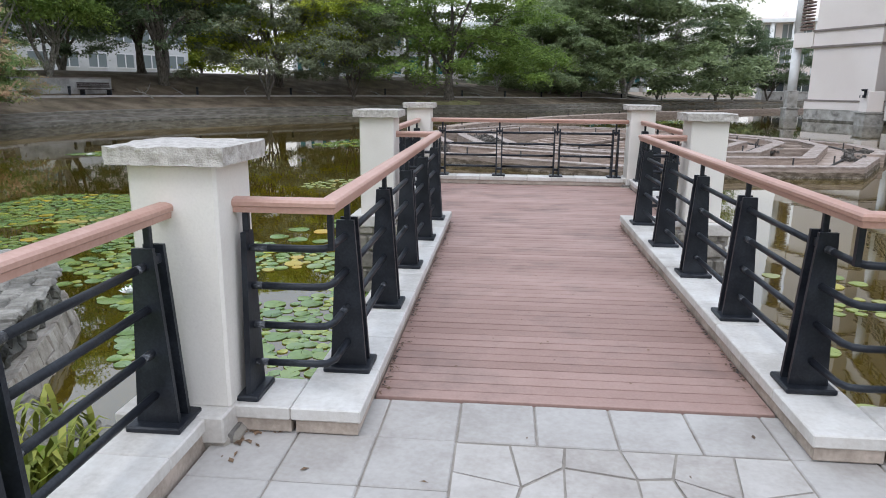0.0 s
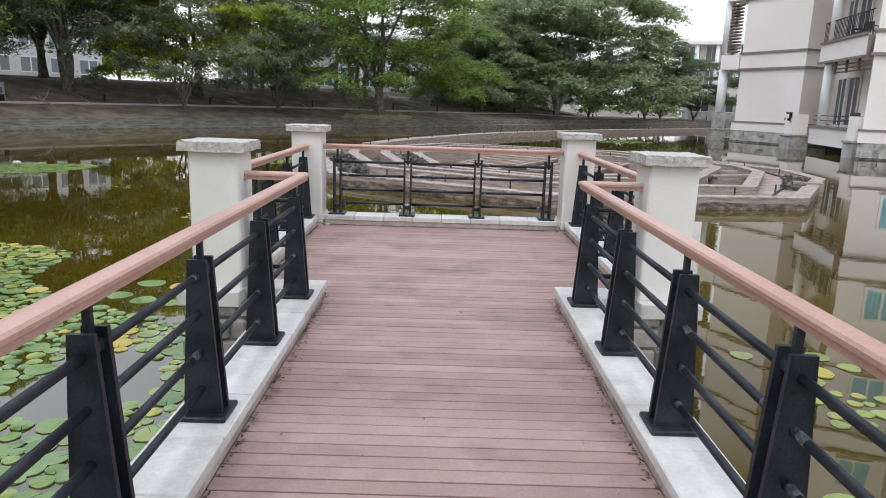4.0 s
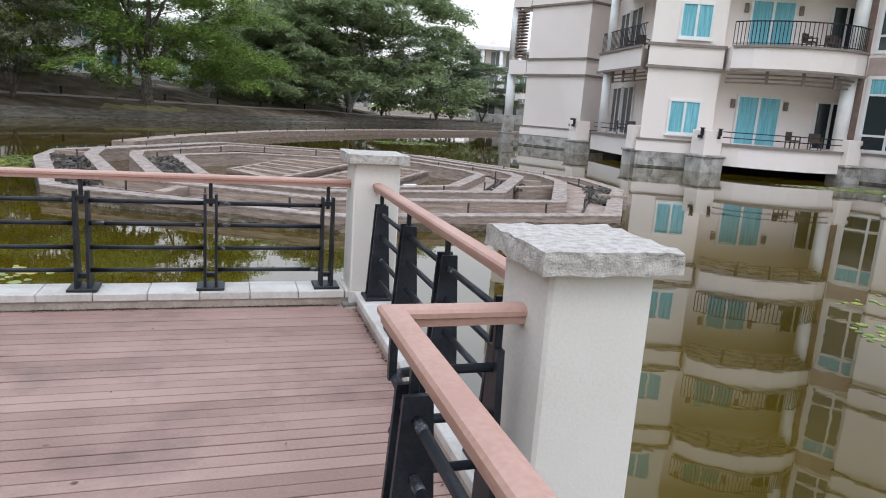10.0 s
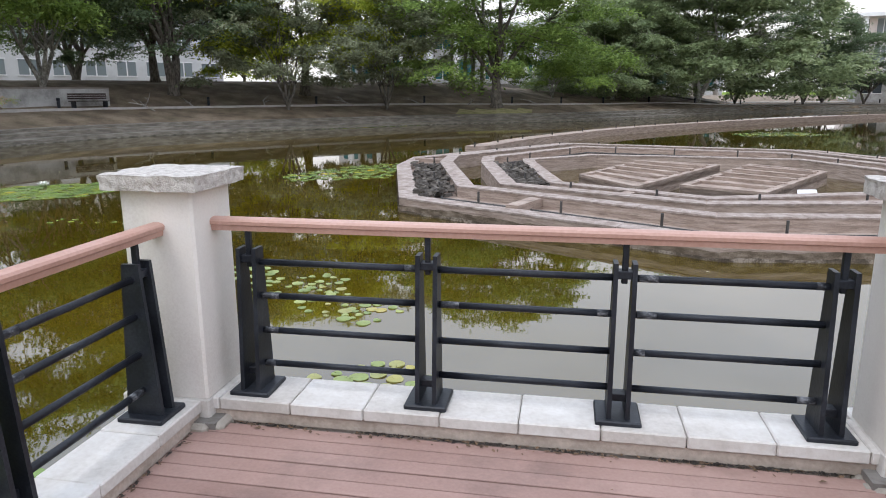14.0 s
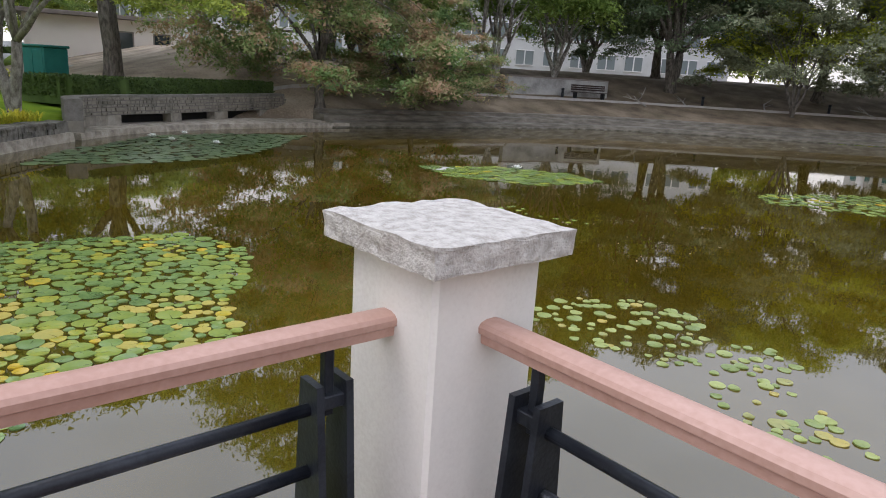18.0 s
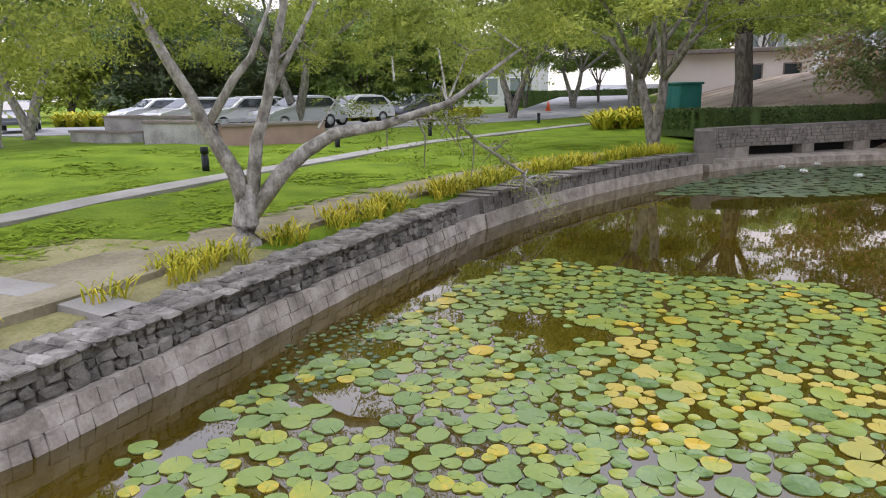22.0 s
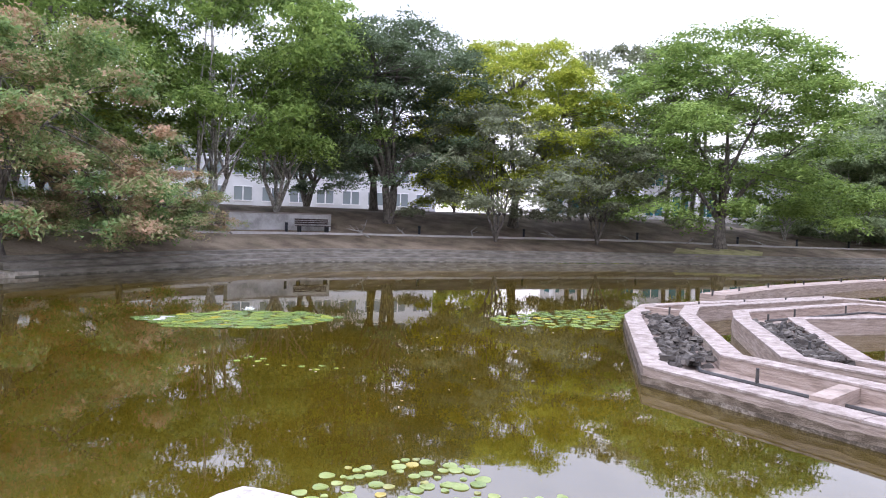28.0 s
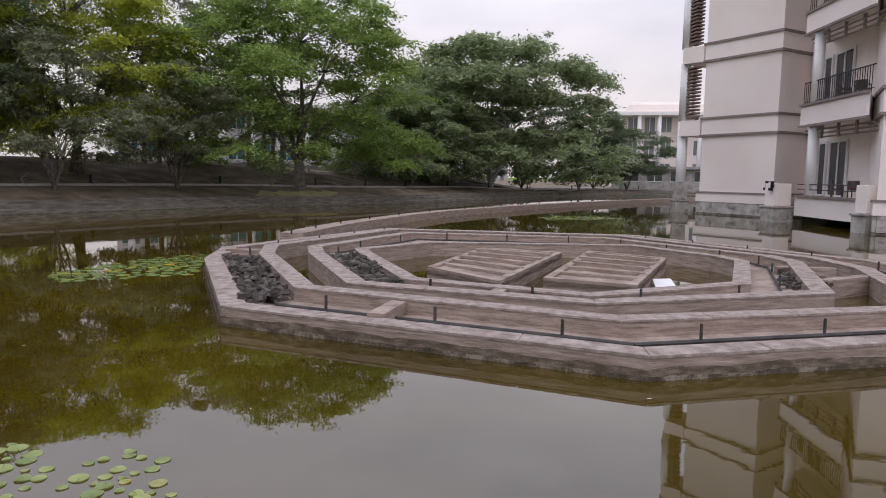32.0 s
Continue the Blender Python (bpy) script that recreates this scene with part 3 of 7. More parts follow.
strip("upper_step", flip(far_line), [(0.62, ZW - 0.4), (0.68, -0.25), (1.15, -0.22), (1.15, ZW - 0.4)], M_BANK, far_wall)
strip("waterline_course", flip(far_line), [(-0.03, ZW - 0.4), (-0.02, ZW + 0.05), (0.2, ZW + 0.05), (0.2, ZW - 0.4)], M_ALGAE, far_wall)
corner_ledge = thing("pond_ledge", (0, 0, 0), "low stained concrete ledge in front of the culvert", "ledge", kind="structure")
strip("ledge", flip(ledge_line), [(-0.04, ZW - 0.4), (0.05, -0.53), (1.75, -0.49), (1.75, ZW - 0.4)], M_FOOTING, corner_ledge)
strip("bank_kerb", flip(far_line), [(1.15, -0.6), (1.17, -0.08), (1.5, -0.05), (1.5, -0.6)], M_BANK, far_wall)


def offset_line(line, d):
    out = []
    for i, p in enumerate(line):
        a, b = line[max(0, i - 1)], line[min(len(line) - 1, i + 1)]
        t = (b - a).normalized()
        out.append(p + Vector((-t.y, t.x)) * d)
    return out


def ground_at(x, y):
    return float(ground_height(np.array([[x, y]], float))[0][0])


def ribbon(name, line, width, mat, label, category, lift=0.03, thick=0.05):
    """A level-crossed strip of paving that lies on the ground."""
    vs, fs = [], []
    l, r = offset_line(line, width / 2), offset_line(line, -width / 2)
    for a, b in zip(l, r):
        h = max(ground_at(a.x, a.y), ground_at(b.x, b.y)) + lift
        vs += [(a.x, a.y, h), (b.x, b.y, h), (b.x, b.y, h - thick - 0.25), (a.x, a.y, h - thick - 0.25)]
    for i in range(len(line) - 1):
        k = 4 * i
        for j in range(4):
            fs.append((k + j, k + (j + 1) % 4, k + 4 + (j + 1) % 4, k + 4 + j))
    ob = mesh_object(name, vs, [f[::-1] for f in fs], mat)
    return tagged(ob, label, category, kind="structure")

# ---- bridge and viewing platform ----
BW, PW, Y1, Y2 = 0.90, 1.508, 4.34, 7.39
KZ = 0.115
XB, XP, YN, YF, YA, XA = 1.046, 1.65, 4.166, 7.53, -0.247, 1.615

pier_block = thing("bridge_base", (0, 0, 0), "concrete beams and rubble stone piers that carry the footbridge over the water", "bridge base", kind="structure")
for s in (-1, 1):
    xs = sorted((s * (BW + 0.03), s * (BW + 0.26)))
    part("beam", boxm(xs[0], -0.36, -0.40, xs[1], Y1 - 0.03, 0.0, 0.01), M_KERB_LOW, pier_block)
    xs = sorted((s * (PW + 0.03), s * (PW + 0.26)))
    part("beam", boxm(xs[0], Y1 - 0.28, -0.40, xs[1], Y2 + 0.25, 0.0, 0.01), M_KERB_LOW, pier_block)
part("beam", boxm(-PW - 0.02, Y2 + 0.03, -0.398, PW + 0.02, Y2 + 0.26, -0.002, 0.01), M_KERB_LOW, pier_block)
part("deck_support", boxm(-BW + 0.02, 0.0, -0.30, BW - 0.02, Y1, -0.09), M_JOIST, pier_block)
part("deck_support", boxm(-PW + 0.02, Y1, -0.30, PW - 0.02, Y2 + 0.02, -0.091), M_JOIST, pier_block)

# rubble piers under the pillars
for sx in (-1, 1):
    for cy in (YA, YN, YF):
        vs, fs = [], []
        bm = boxm(sx * XP - 0.235, cy - 0.235, ZW - 0.6, sx * XP + 0.235, cy + 0.235, 0.03)
        pier = part("pier", bm, M_MORTAR, pier_block)
        rr = random.Random(int(cy * 100) + sx)
        for face in range(4):
            z = ZW - 0.25
            while z < 0.0:
                h = rr.uniform(0.13, 0.22)
                u = -0.24
                while u < 0.22:
                    wd = min(rr.uniform(0.12, 0.24), 0.25 - u)
                    if wd < 0.06:
                        break
                    bm = boxm(u + 0.008, -0.255 - rr.uniform(0, 0.015), z + 0.008, u + wd - 0.008, -0.20, min(z + h - 0.008, 0.028), 0.018)
                    ob = part("stone", bm, M_RUBBLE, pier)
                    ob.matrix_basis = pose(sx * XP, cy, 0, 0, 0, 90 * face)
                    u += wd
                z += h


def slab_row(parent, x0, y0, x1, y1, along, z0, z1, length, mat, name="kerb_slab", gap=0.004):
    """A row of bevelled slabs, each an object of its own."""
    span = (x1 - x0) if along == "x" else (y1 - y0)
    k = max(1, round(span / length))
    for i in range(k):
        a, b = i * span / k + gap / 2, (i + 1) * span / k - gap / 2
        dz = rnd.uniform(-0.002, 0.002)
        if along == "x":
            bm = boxm(x0 + a, y0, z0, x0 + b, y1, z1 + dz, 0.006)
        else:
            bm = boxm(x0, y0 + a, z0, x1, y0 + b, z1 + dz, 0.006)
        part(name, bm, mat, parent)


kerb = thing("kerb", (0, 0, 0), "pale stone kerb slabs edging the deck under the railings", "kerb", kind="structure")
for s in (-1, 1):
    def sx(a, b):
        return sorted((s * a, s * b))
    x0, x1 = sx(BW + 0.015, BW + 0.28)
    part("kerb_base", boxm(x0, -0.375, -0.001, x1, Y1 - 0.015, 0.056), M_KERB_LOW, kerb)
    x0, x1 = sx(BW, BW + 0.30)
    slab_row(kerb, x0, -0.39, x1, Y1, "y", 0.056, KZ, 0.42, M_KERB)
    for ya, yb in ((-0.39, -0.10), (Y1 - 0.29, Y1)):
        x0, x1 = sx(BW + 0.30, PW + 0.29)
        slab_row(kerb, x0, ya, x1, yb, "x", 0.056, KZ + 0.001, 0.30, M_KERB)
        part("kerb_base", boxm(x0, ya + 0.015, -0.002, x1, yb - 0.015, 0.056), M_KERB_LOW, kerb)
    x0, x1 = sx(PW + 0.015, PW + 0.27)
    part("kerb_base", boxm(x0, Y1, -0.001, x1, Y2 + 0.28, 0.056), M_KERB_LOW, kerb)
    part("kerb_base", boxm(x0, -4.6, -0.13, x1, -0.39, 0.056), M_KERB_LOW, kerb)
    x0, x1 = sx(PW, PW + 0.29)
    slab_row(kerb, x0, Y1, x1, Y2, "y", 0.056, KZ, 0.38, M_KERB)
    slab_row(kerb, x0, -4.6, x1, -0.39, "y", 0.056, KZ, 0.42, M_KERB)
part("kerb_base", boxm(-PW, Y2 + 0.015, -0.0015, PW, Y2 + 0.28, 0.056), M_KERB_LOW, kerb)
slab_row(kerb, -PW - 0.29, Y2, PW + 0.29, Y2 + 0.30, "x", 0.057, KZ + 0.001, 0.37, M_KERB)

deck = thing("floor", (0, 0, 0), "reddish-brown composite deck boards laid across the footbridge and platform", "deck", kind="structure")
plank_mesh = {}
y = 0.004
while y < Y2 - 0.01:
    half = BW + 0.01 if y + 0.045 < Y1 else PW + 0.01
    if half not in plank_mesh:
        me = bpy.data.meshes.new("plank")
        bm = bmesh.new()
        box(bm, -half, 0, -0.03, half, 0.0890, 0.0)
        top = [e for e in bm.edges if all(v.co.z > -0.001 for v in e.verts) and abs(e.verts[0].co.y - e.verts[1].co.y) < 1e-5]
        bmesh.ops.bevel(bm, geom=top, offset=0.002, segments=1, affect="EDGES")
        bm.to_mesh(me)
        bm.free()
        me.materials.append(M_PLANK)
        plank_mesh[half] = me
    shared("plank", plank_mesh[half], deck, pose(0, y, rnd.uniform(-0.0015, 0.001), 0, 0, rnd.uniform(-0.05, 0.05)))
    y += 0.0971

# entrance paving
pave = thing("pavement", (0, 0, 0), "pale square slabs and crazy paving at the foot of the bridge", "pavement", kind="structure")
part("bedding", boxm(-PW, -12, -0.13, PW, -0.002, -0.018), M_JOINT, pave)
for i in range(9):
    for j in range(14):
        xa, ya = -PW + i * 0.335, -0.005 - j * 0.36
        if j >= 1 and 2 < i < 7:
            continue
        if ya < -5:
            continue
        part("paving_slab", boxm(xa + 0.004, ya - 0.356, -0.06, min(xa + 0.331, PW), ya, -0.010 + rnd.uniform(-0.002, 0.002), 0.005), M_PAVE, pave)
rr = random.Random(3)
for i in range(6):
    for j in range(20):
        x0, x1 = -PW + 3 * 0.335 + i * 0.2233, -PW + 3 * 0.335 + (i + 1) * 0.2233
        y0, y1 = -0.37 - j * 0.22, -0.37 - (j + 1) * 0.22
        def jit(a, b):
            r2 = random.Random(round(a * 1000) * 31 + round(b * 1000))
            inside = 0.0 if a < -PW + 3 * 0.335 + 0.01 or a > -PW + 7 * 0.335 - 0.05 or b > -0.38 else 1.0
            return (a + inside * r2.uniform(-0.09, 0.09), b + inside * r2.uniform(-0.09, 0.09))
        q = [Vector(jit(*c)) for c in ((x0, y0), (x0, y1), (x1, y1), (x1, y0))]
        c = sum(q, Vector((0, 0))) / 4
        q = [c + (v - c) * (1 - 0.008 / max(0.05, (v - c).length)) for v in q]
        part("paving_stone", prism(bmesh.new(), [(v.x, v.y) for v in q], -0.05, -0.012 + rr.uniform(-0.003, 0.002)), M_CRAZY, pave)
part("back_paving", boxm(-PW, -12, -0.06, PW, -5.05, -0.012), M_PAVE, pave)

# ---- pillars ----
def make_pillar(x, y, seed, group="railing pillars"):
    s = 1 if x > 0 else -1
    near, outer = -s * 0.182, s * 0.275
    p = thing("pillar", (x, y, 0), "square cream rendered pillar with a rough granite cap", "pillar", group)
    part("base_slab", boxm(min(near, outer), -0.182 if y > 5 else -0.275, 0.004, max(near, outer), 0.275 if y > 5 else 0.182, KZ + 0.008, 0.008), M_KERB, p)
    part("shaft", boxm(-0.178, -0.178, KZ, 0.178, 0.178, 1.13, 0.012), M_PLASTER, p)
    bm = bmesh.new()
    bmesh.ops.create_cube(bm, size=1.0, matrix=Matrix.Translation((0, 0, 1.163)) @ Matrix.Diagonal((0.465, 0.465, 0.074, 1)))
    bmesh.ops.subdivide_edges(bm, edges=bm.edges, cuts=9, use_grid_fill=True)
    for v in bm.verts:
        side = max(abs(v.co.x), abs(v.co.y)) > 0.2315
        n = noise.noise_vector(v.co * 24 + Vector((seed, seed * 2, 0)))
        k = 0.007 if side else 0.002
        if side and v.co.z > 1.19:
            k = 0.009
            v.co.z -= 0.004
        v.co += n * k
    part("cap", bm, M_GRANITE, p, "rough-hewn grey granite cap")
    return p


for i, (x, y) in enumerate(((-XA, YA), (XA, YA), (-XP, YN), (XP, YN), (-XP, YF), (XP, YF))):
    make_pillar(x, y, i * 3.1)

# ---- railings ----
BARS = (0.255, 0.425, 0.600, 0.765)
RAIL_Z = 0.950


def make_post(parent, x, y, rz, half=False):
    """Two tapered plates with a gap, a foot plate and a rod that carries the handrail; the rail runs along the post's x."""
    m = pose(x, y, 0, 0, 0, rz)
    post = new("post")
    post.parent = parent
    post.matrix_basis = m
    for s in ((1,) if half else (-1, 1)):
        bm = bmesh.new()
        x0, x1 = (s * 0.030, s * 0.050) if not half else (-0.012, 0.012)
        x0, x1 = sorted((x0, x1))
        lo = [bm.verts.new(c) for c in ((x0, -0.085, KZ + 0.02), (x1, -0.085, KZ + 0.02), (x1, 0.085, KZ + 0.02), (x0, 0.085, KZ + 0.02))]
        hi = [bm.verts.new(c) for c in ((x0, -0.040, 0.835), (x1, -0.040, 0.835), (x1, 0.040, 0.835), (x0, 0.040, 0.835))]
        bm.faces.new(lo[::-1])
        bm.faces.new(hi)
        for i in range(4):
            j = (i + 1) % 4
            bm.faces.new((lo[i], lo[j], hi[j], hi[i]))
        part("plate", bm, M_IRON, post)
    w = 0.10 if not half else 0.05
    part("foot_plate", boxm(-w, -0.11, KZ - 0.002, w, 0.11, KZ + 0.024, 0.006), M_IRON, post)
    part("rod", boxm(-0.013, -0.013, 0.74, 0.013, 0.013, RAIL_Z - 0.03, 0.003), M_IRON, post)
    if not half:
        part("spacer", boxm(-0.034, -0.03, 0.765, 0.034, 0.03, 0.80, 0.003), M_IRON, post)
        part("spacer", boxm(-0.034, -0.03, 0.20, 0.034, 0.03, 0.235, 0.003), M_IRON, post)
    return post


HAND = [(-0.029, -0.032), (0.029, -0.032), (0.032, -0.008), (0.040, -0.003), (0.041, 0.013), (0.033, 0.023), (0.014, 0.029), (-0.014, 0.029), (-0.033, 0.023), (-0.041, 0.013), (-0.040, -0.003), (-0.032, -0.008)]


def handrail(parent, pts):
    vs, fs = sweep_data([(x, y, RAIL_Z) for x, y in pts], HAND)
    ob = mesh_object("handrail", vs, [f[::-1] for f in fs], M_RAIL, parent, "terracotta-coloured handrail", smooth=True)
    ob.data.set_sharp_from_angle(angle=radians(30))
    return ob


worn = random.Random(12)


def make_railing(label, hand, posts, bays):
    r = thing("railing", (0, 0, 0), label, "railing", "railings of the bridge")
    handrail(r, hand)
    for x, y, rz, half in posts:
        make_post(r, x, y, rz, half)
    for pts in bays:
        for z in BARS:
            bar = tube("bar", [(x, y, z) for x, y in pts], 0.0165, M_IRON, r)
            for a, b in ((pts[0], pts[1]), (pts[-1], pts[-2])):
                if worn.random() < 0.55:
                    a, d = Vector(a), (Vector(b) - Vector(a)).normalized()
                    c, e = a + d * worn.uniform(0.0, 0.02), a + d * worn.uniform(0.05, 0.10)
                    tube("scuffed_weld", [(c.x, c.y, z), (e.x, e.y, z)], 0.0172, M_SCUFF, bar)
    return r


POSTS_Y = (0.082, 1.043, 1.98, 2.94, 3.88)
for s, side in ((-1, "west"), (1, "east")):
    x = s * XB
    posts = [(x, yy, 90, False) for yy in POSTS_Y] + [(s * 1.395, YA, 0, True), (s * 1.395, YN, 0, True)]
    bays = [[(x, a + 0.05), (x, b - 0.05)] for a, b in zip(POSTS_Y, POSTS_Y[1:])]
    bays.append([(s * 1.395, YA), (s * 1.12, YA), (s * 1.075, YA + 0.012), (x + s * 0.006, YA + 0.06), (x, 0.03)])
    bays.append([(s * 1.395, YN), (s * 1.12, YN), (s * 1.075, YN - 0.012), (x + s * 0.006, YN - 0.06), (x, 3.93)])
    r = make_railing("black iron railing with a terracotta handrail along the footbridge", [(s * 1.48, YA), (x, YA), (x, YN), (s * 1.48, YN)], posts, bays)
    for yy in (YA + 0.03, YN - 0.03):
        part("rod", boxm(x - 0.012, yy - 0.012, 0.755, x + 0.012, yy + 0.012, RAIL_Z - 0.03), M_IRON, r)
    x = s * 1.654
    ys = (4.70, 5.53, 6.355, 7.18)
    cuts = [4.36] + [v for yy in ys for v in (yy - 0.05, yy + 0.05)] + [7.34]
    make_railing("black iron railing with a terracotta handrail at the platform's side", [(x, YN + 0.17), (x, YF - 0.17)], [(x, yy, 90, False) for yy in ys],
                 [[(x, cuts[i]), (x, cuts[i + 1])] for i in range(2, len(cuts) - 2, 2)])
    ys = (-0.56, -1.45, -2.35, -3.25, -4.15)
    cuts = [v for yy in ys for v in (yy + 0.05, yy - 0.05)]
    make_railing("black iron railing with a terracotta handrail beside the entrance paving", [(x, YA - 0.17), (x, -4.5)], [(x, yy, 90, False) for yy in ys],
                 [[(x, cuts[i]), (x, cuts[i + 1])] for i in range(1, len(cuts) - 1, 2)])
xs = (-1.302, -0.434, 0.434, 1.302)
make_railing("black iron railing with a terracotta handrail at the platform's front", [(-XP + 0.17, 7.537), (XP - 0.17, 7.537)], [(xx, 7.537, 0, False) for xx in xs],
             [[(a + 0.05, 7.537), (b - 0.05, 7.537)] for a, b in zip(xs, xs[1:])])

# ---- leaf litter and dirt in the joints of the deck ----
M_LITTER = material("dry_leaf_litter", [(0.07, 0.045, 0.03), (0.14, 0.09, 0.055), (0.24, 0.15, 0.09)], 0.9, 6, 40, 0.3, island=0.6)


def litter(label, spots, seed, size, mat=None, name="leaf_litter"):
    r = random.Random(seed)
    vs, fs = [], []
    for x, y, z in spots:
        a, s = r.uniform(0, 6.283), size * r.uniform(0.4, 1.3)
        c, sn, w = math.cos(a) * s, math.sin(a) * s, r.uniform(0.25, 0.6)
        b, lift = len(vs), r.uniform(0.001, 0.35) * s
        vs += [(x - c, y - sn, z), (x + sn * w, y - c * w, z + lift), (x + c, y + sn, z + 0.3 * lift), (x - sn * w, y + c * w, z + lift * 0.7)]
        fs += [(b, b + 1, b + 2), (b, b + 2, b + 3)]
    ob = mesh_object(name, vs, fs, mat or M_LITTER)
    return tagged(ob, label, name.replace("_", " "), kind="stuff")


rl = random.Random(77)
spots = []
for s in (-1, 1):
    for k in range(150):
        spots.append((s * (BW - abs(rl.gauss(0, 0.035))), 4.3 * rl.random() ** (1.0 if s < 0 else 0.6), 0.004))
    for k in range(70):
        spots.append((s * (PW - abs(rl.gauss(0, 0.03))), rl.uniform(Y1 + 0.05, Y2), 0.004))
for k in range(150):
    spots.append((rl.uniform(-PW, PW), Y2 - abs(rl.gauss(0, 0.03)), 0.004))
for k in range(60):
    spots.append((rl.uniform(-BW, BW), rl.uniform(0, Y2), 0.004))
litter("small dry brown leaves caught along the deck's kerbs", spots, 78, 0.014)
spots = [(-1.42 + abs(rl.gauss(0, 0.07)), -0.32 - abs(rl.gauss(0, 0.10)), -0.005) for _ in range(60)] + [(rl.uniform(-1.4, 1.4), rl.uniform(-3, -0.1), -0.005) for _ in range(40)]
litter("dry brown leaves in the corner of the paving", spots, 79, 0.02)

M_GRIME = material("black_wet_grime", [(0.02, 0.016, 0.013), (0.05, 0.04, 0.032)], 0.6, 20, 80, 0.4)
spots = []
for k in range(900):
    x = rl.uniform(-PW, PW)
    if math.sin(x * 5.1) + math.sin(x * 13.7 + 1.0) + rl.uniform(-1, 1) > 0.2:
        continue
    spots.append((x, Y2 - abs(rl.gauss(0, 0.010)), 0.003))
for k in range(500):
    y, sd = rl.uniform(Y1 + 0.2, Y2), rl.choice((-1, 1))
    if math.sin(y * 4.3) + math.sin(y * 11.0) + rl.uniform(-1, 1) < 0.4:
        spots.append((sd * (PW - abs(rl.gauss(0, 0.008))), y, 0.003))
for k in range(700):
    y, sd = rl.uniform(0.1, Y1), rl.choice((-1, 1))
    if math.sin(y * 3.3 + sd) + math.sin(y * 9.0) + rl.uniform(-1, 1) < 0.2:
        spots.append((sd * (BW - abs(rl.gauss(0, 0.008))), y, 0.003))
litter("black wet grime in the gap between deck and kerb", spots, 80, 0.013, M_GRIME, "grime")

# ---- stepped concrete fountain ----
MZ = -0.36
RING_O = [(-4.6, 25.6), (-4.5, 23.0), (-3.0, 17.25), (2.25, 14.1), (8.6, 14.9), (11.8, 20.0), (12.1, 22.8), (8.6, 30.0), (0.0, 32.5)]
RING_I = [(-3.45, 25.2), (-3.32, 23.25), (-2.03, 18.3), (2.46, 15.5), (7.9, 16.1), (10.2, 20.6), (10.4, 22.6), (7.6, 28.8), (0.2, 31.0)]
RING_J = [(-2.3, 24.7), (-2.16, 23.2), (-1.18, 18.6), (2.52, 16.6), (6.9, 17.35), (9.2, 21.5), (9.3, 22.8), (6.8, 27.6), (0.5, 29.3)]
RING_K = [(-1.1, 24.4), (-0.98, 23.4), (-0.2, 19.2), (2.72, 17.3), (6.1, 18.5), (8.05, 21.8), (8.0, 23.0), (6.8, 25.6), (0.95, 26.3)]


def inset(poly, d):
    """The polygon moved inwards by d (counter-clockwise in)."""
    k, out = len(poly), []
    for i in range(k):
        p, a, b = Vector(poly[i]), Vector(poly[i - 1]), Vector(poly[(i + 1) % k])
        u, v = (p - a).normalized(), (b - p).normalized()
        nu, nv = Vector((-u.y, u.x)), Vector((-v.y, v.x))
        m = (nu + nv).normalized()
        out.append(p + m * d / max(0.3, m.dot(nu)))
    return [(q.x, q.y) for q in out]


def ring_wall(parent, poly, width, z0, z1, name="basin_wall", batter=0.03, mat=None):
    """A closed wall: coping proud of a slightly battered body."""
    bm = bmesh.new()
    loops = []
    for d, z in ((-batter, z0), (0.0, z1 - 0.012), (0.012, z1), (width - 0.012, z1), (width, z1 - 0.012), (width + batter, z0)):
        loops.append([bm.verts.new((x, y, z)) for x, y in inset(poly, d)])
    k = len(poly)
    for a, b in zip(loops, loops[1:]):
        for i in range(k):
            j = (i + 1) % k
            bm.faces.new((a[i], a[j], b[j], b[i]))
    body = part(name, bm, mat or M_CONCRETE, parent)
    if not mat:
        r = random.Random(int(width * 1000) + k)
        outer, inner = inset(poly, -0.012), inset(poly, width + 0.012)
        for i in range(k):
            j = (i + 1) % k
            q = [Vector(outer[i]), Vector(outer[j]), Vector(inner[j]), Vector(inner[i])]
            m = max(1, int((q[1] - q[0]).length / 1.3))
            for c in range(m):
                f0, f1 = c / m + 0.0015, (c + 1) / m - 0.0015
                slab = [q[0].lerp(q[1], f0), q[0].lerp(q[1], f1), q[3].lerp(q[2], f1), q[3].lerp(q[2], f0)]
                part("coping", prism(bmesh.new(), [(v.x, v.y) for v in slab], z1 - 0.022, z1 + 0.006 + r.uniform(0, 0.006)), M_CONC_TOP, body)
    return body


def tide_band(parent, poly, z_top, amp, out, mat, seed):
    """A crust of dried algae on the outer face, with a ragged upper edge."""
    r = random.Random(seed)
    vs, fs, k = [], [], len(poly)
    rim = inset(poly, -out)
    for i in range(k):
        a, b = Vector(rim[i]), Vector(rim[(i + 1) % k])
        for c in range(max(1, int((b - a).length / 0.09))):
            p = a.lerp(b, c / max(1, int((b - a).length / 0.09)))
            z = z_top + r.uniform(-amp, amp) * 0.45 + 0.4 * amp * (math.sin(p.x * 1.7 + p.y) + math.sin(p.x * 5.3 - p.y * 3.1) + math.sin(p.y * 8.7 + p.x * 2.0))
            vs += [(p.x, p.y, ZW - 0.3), (p.x, p.y, z)]
    n = len(vs) // 2
    for i in range(n):
        j = (i + 1) % n
        fs.append((2 * i, 2 * j, 2 * j + 1, 2 * i + 1))
    return mesh_object("tide_mark", vs, fs, mat, parent)


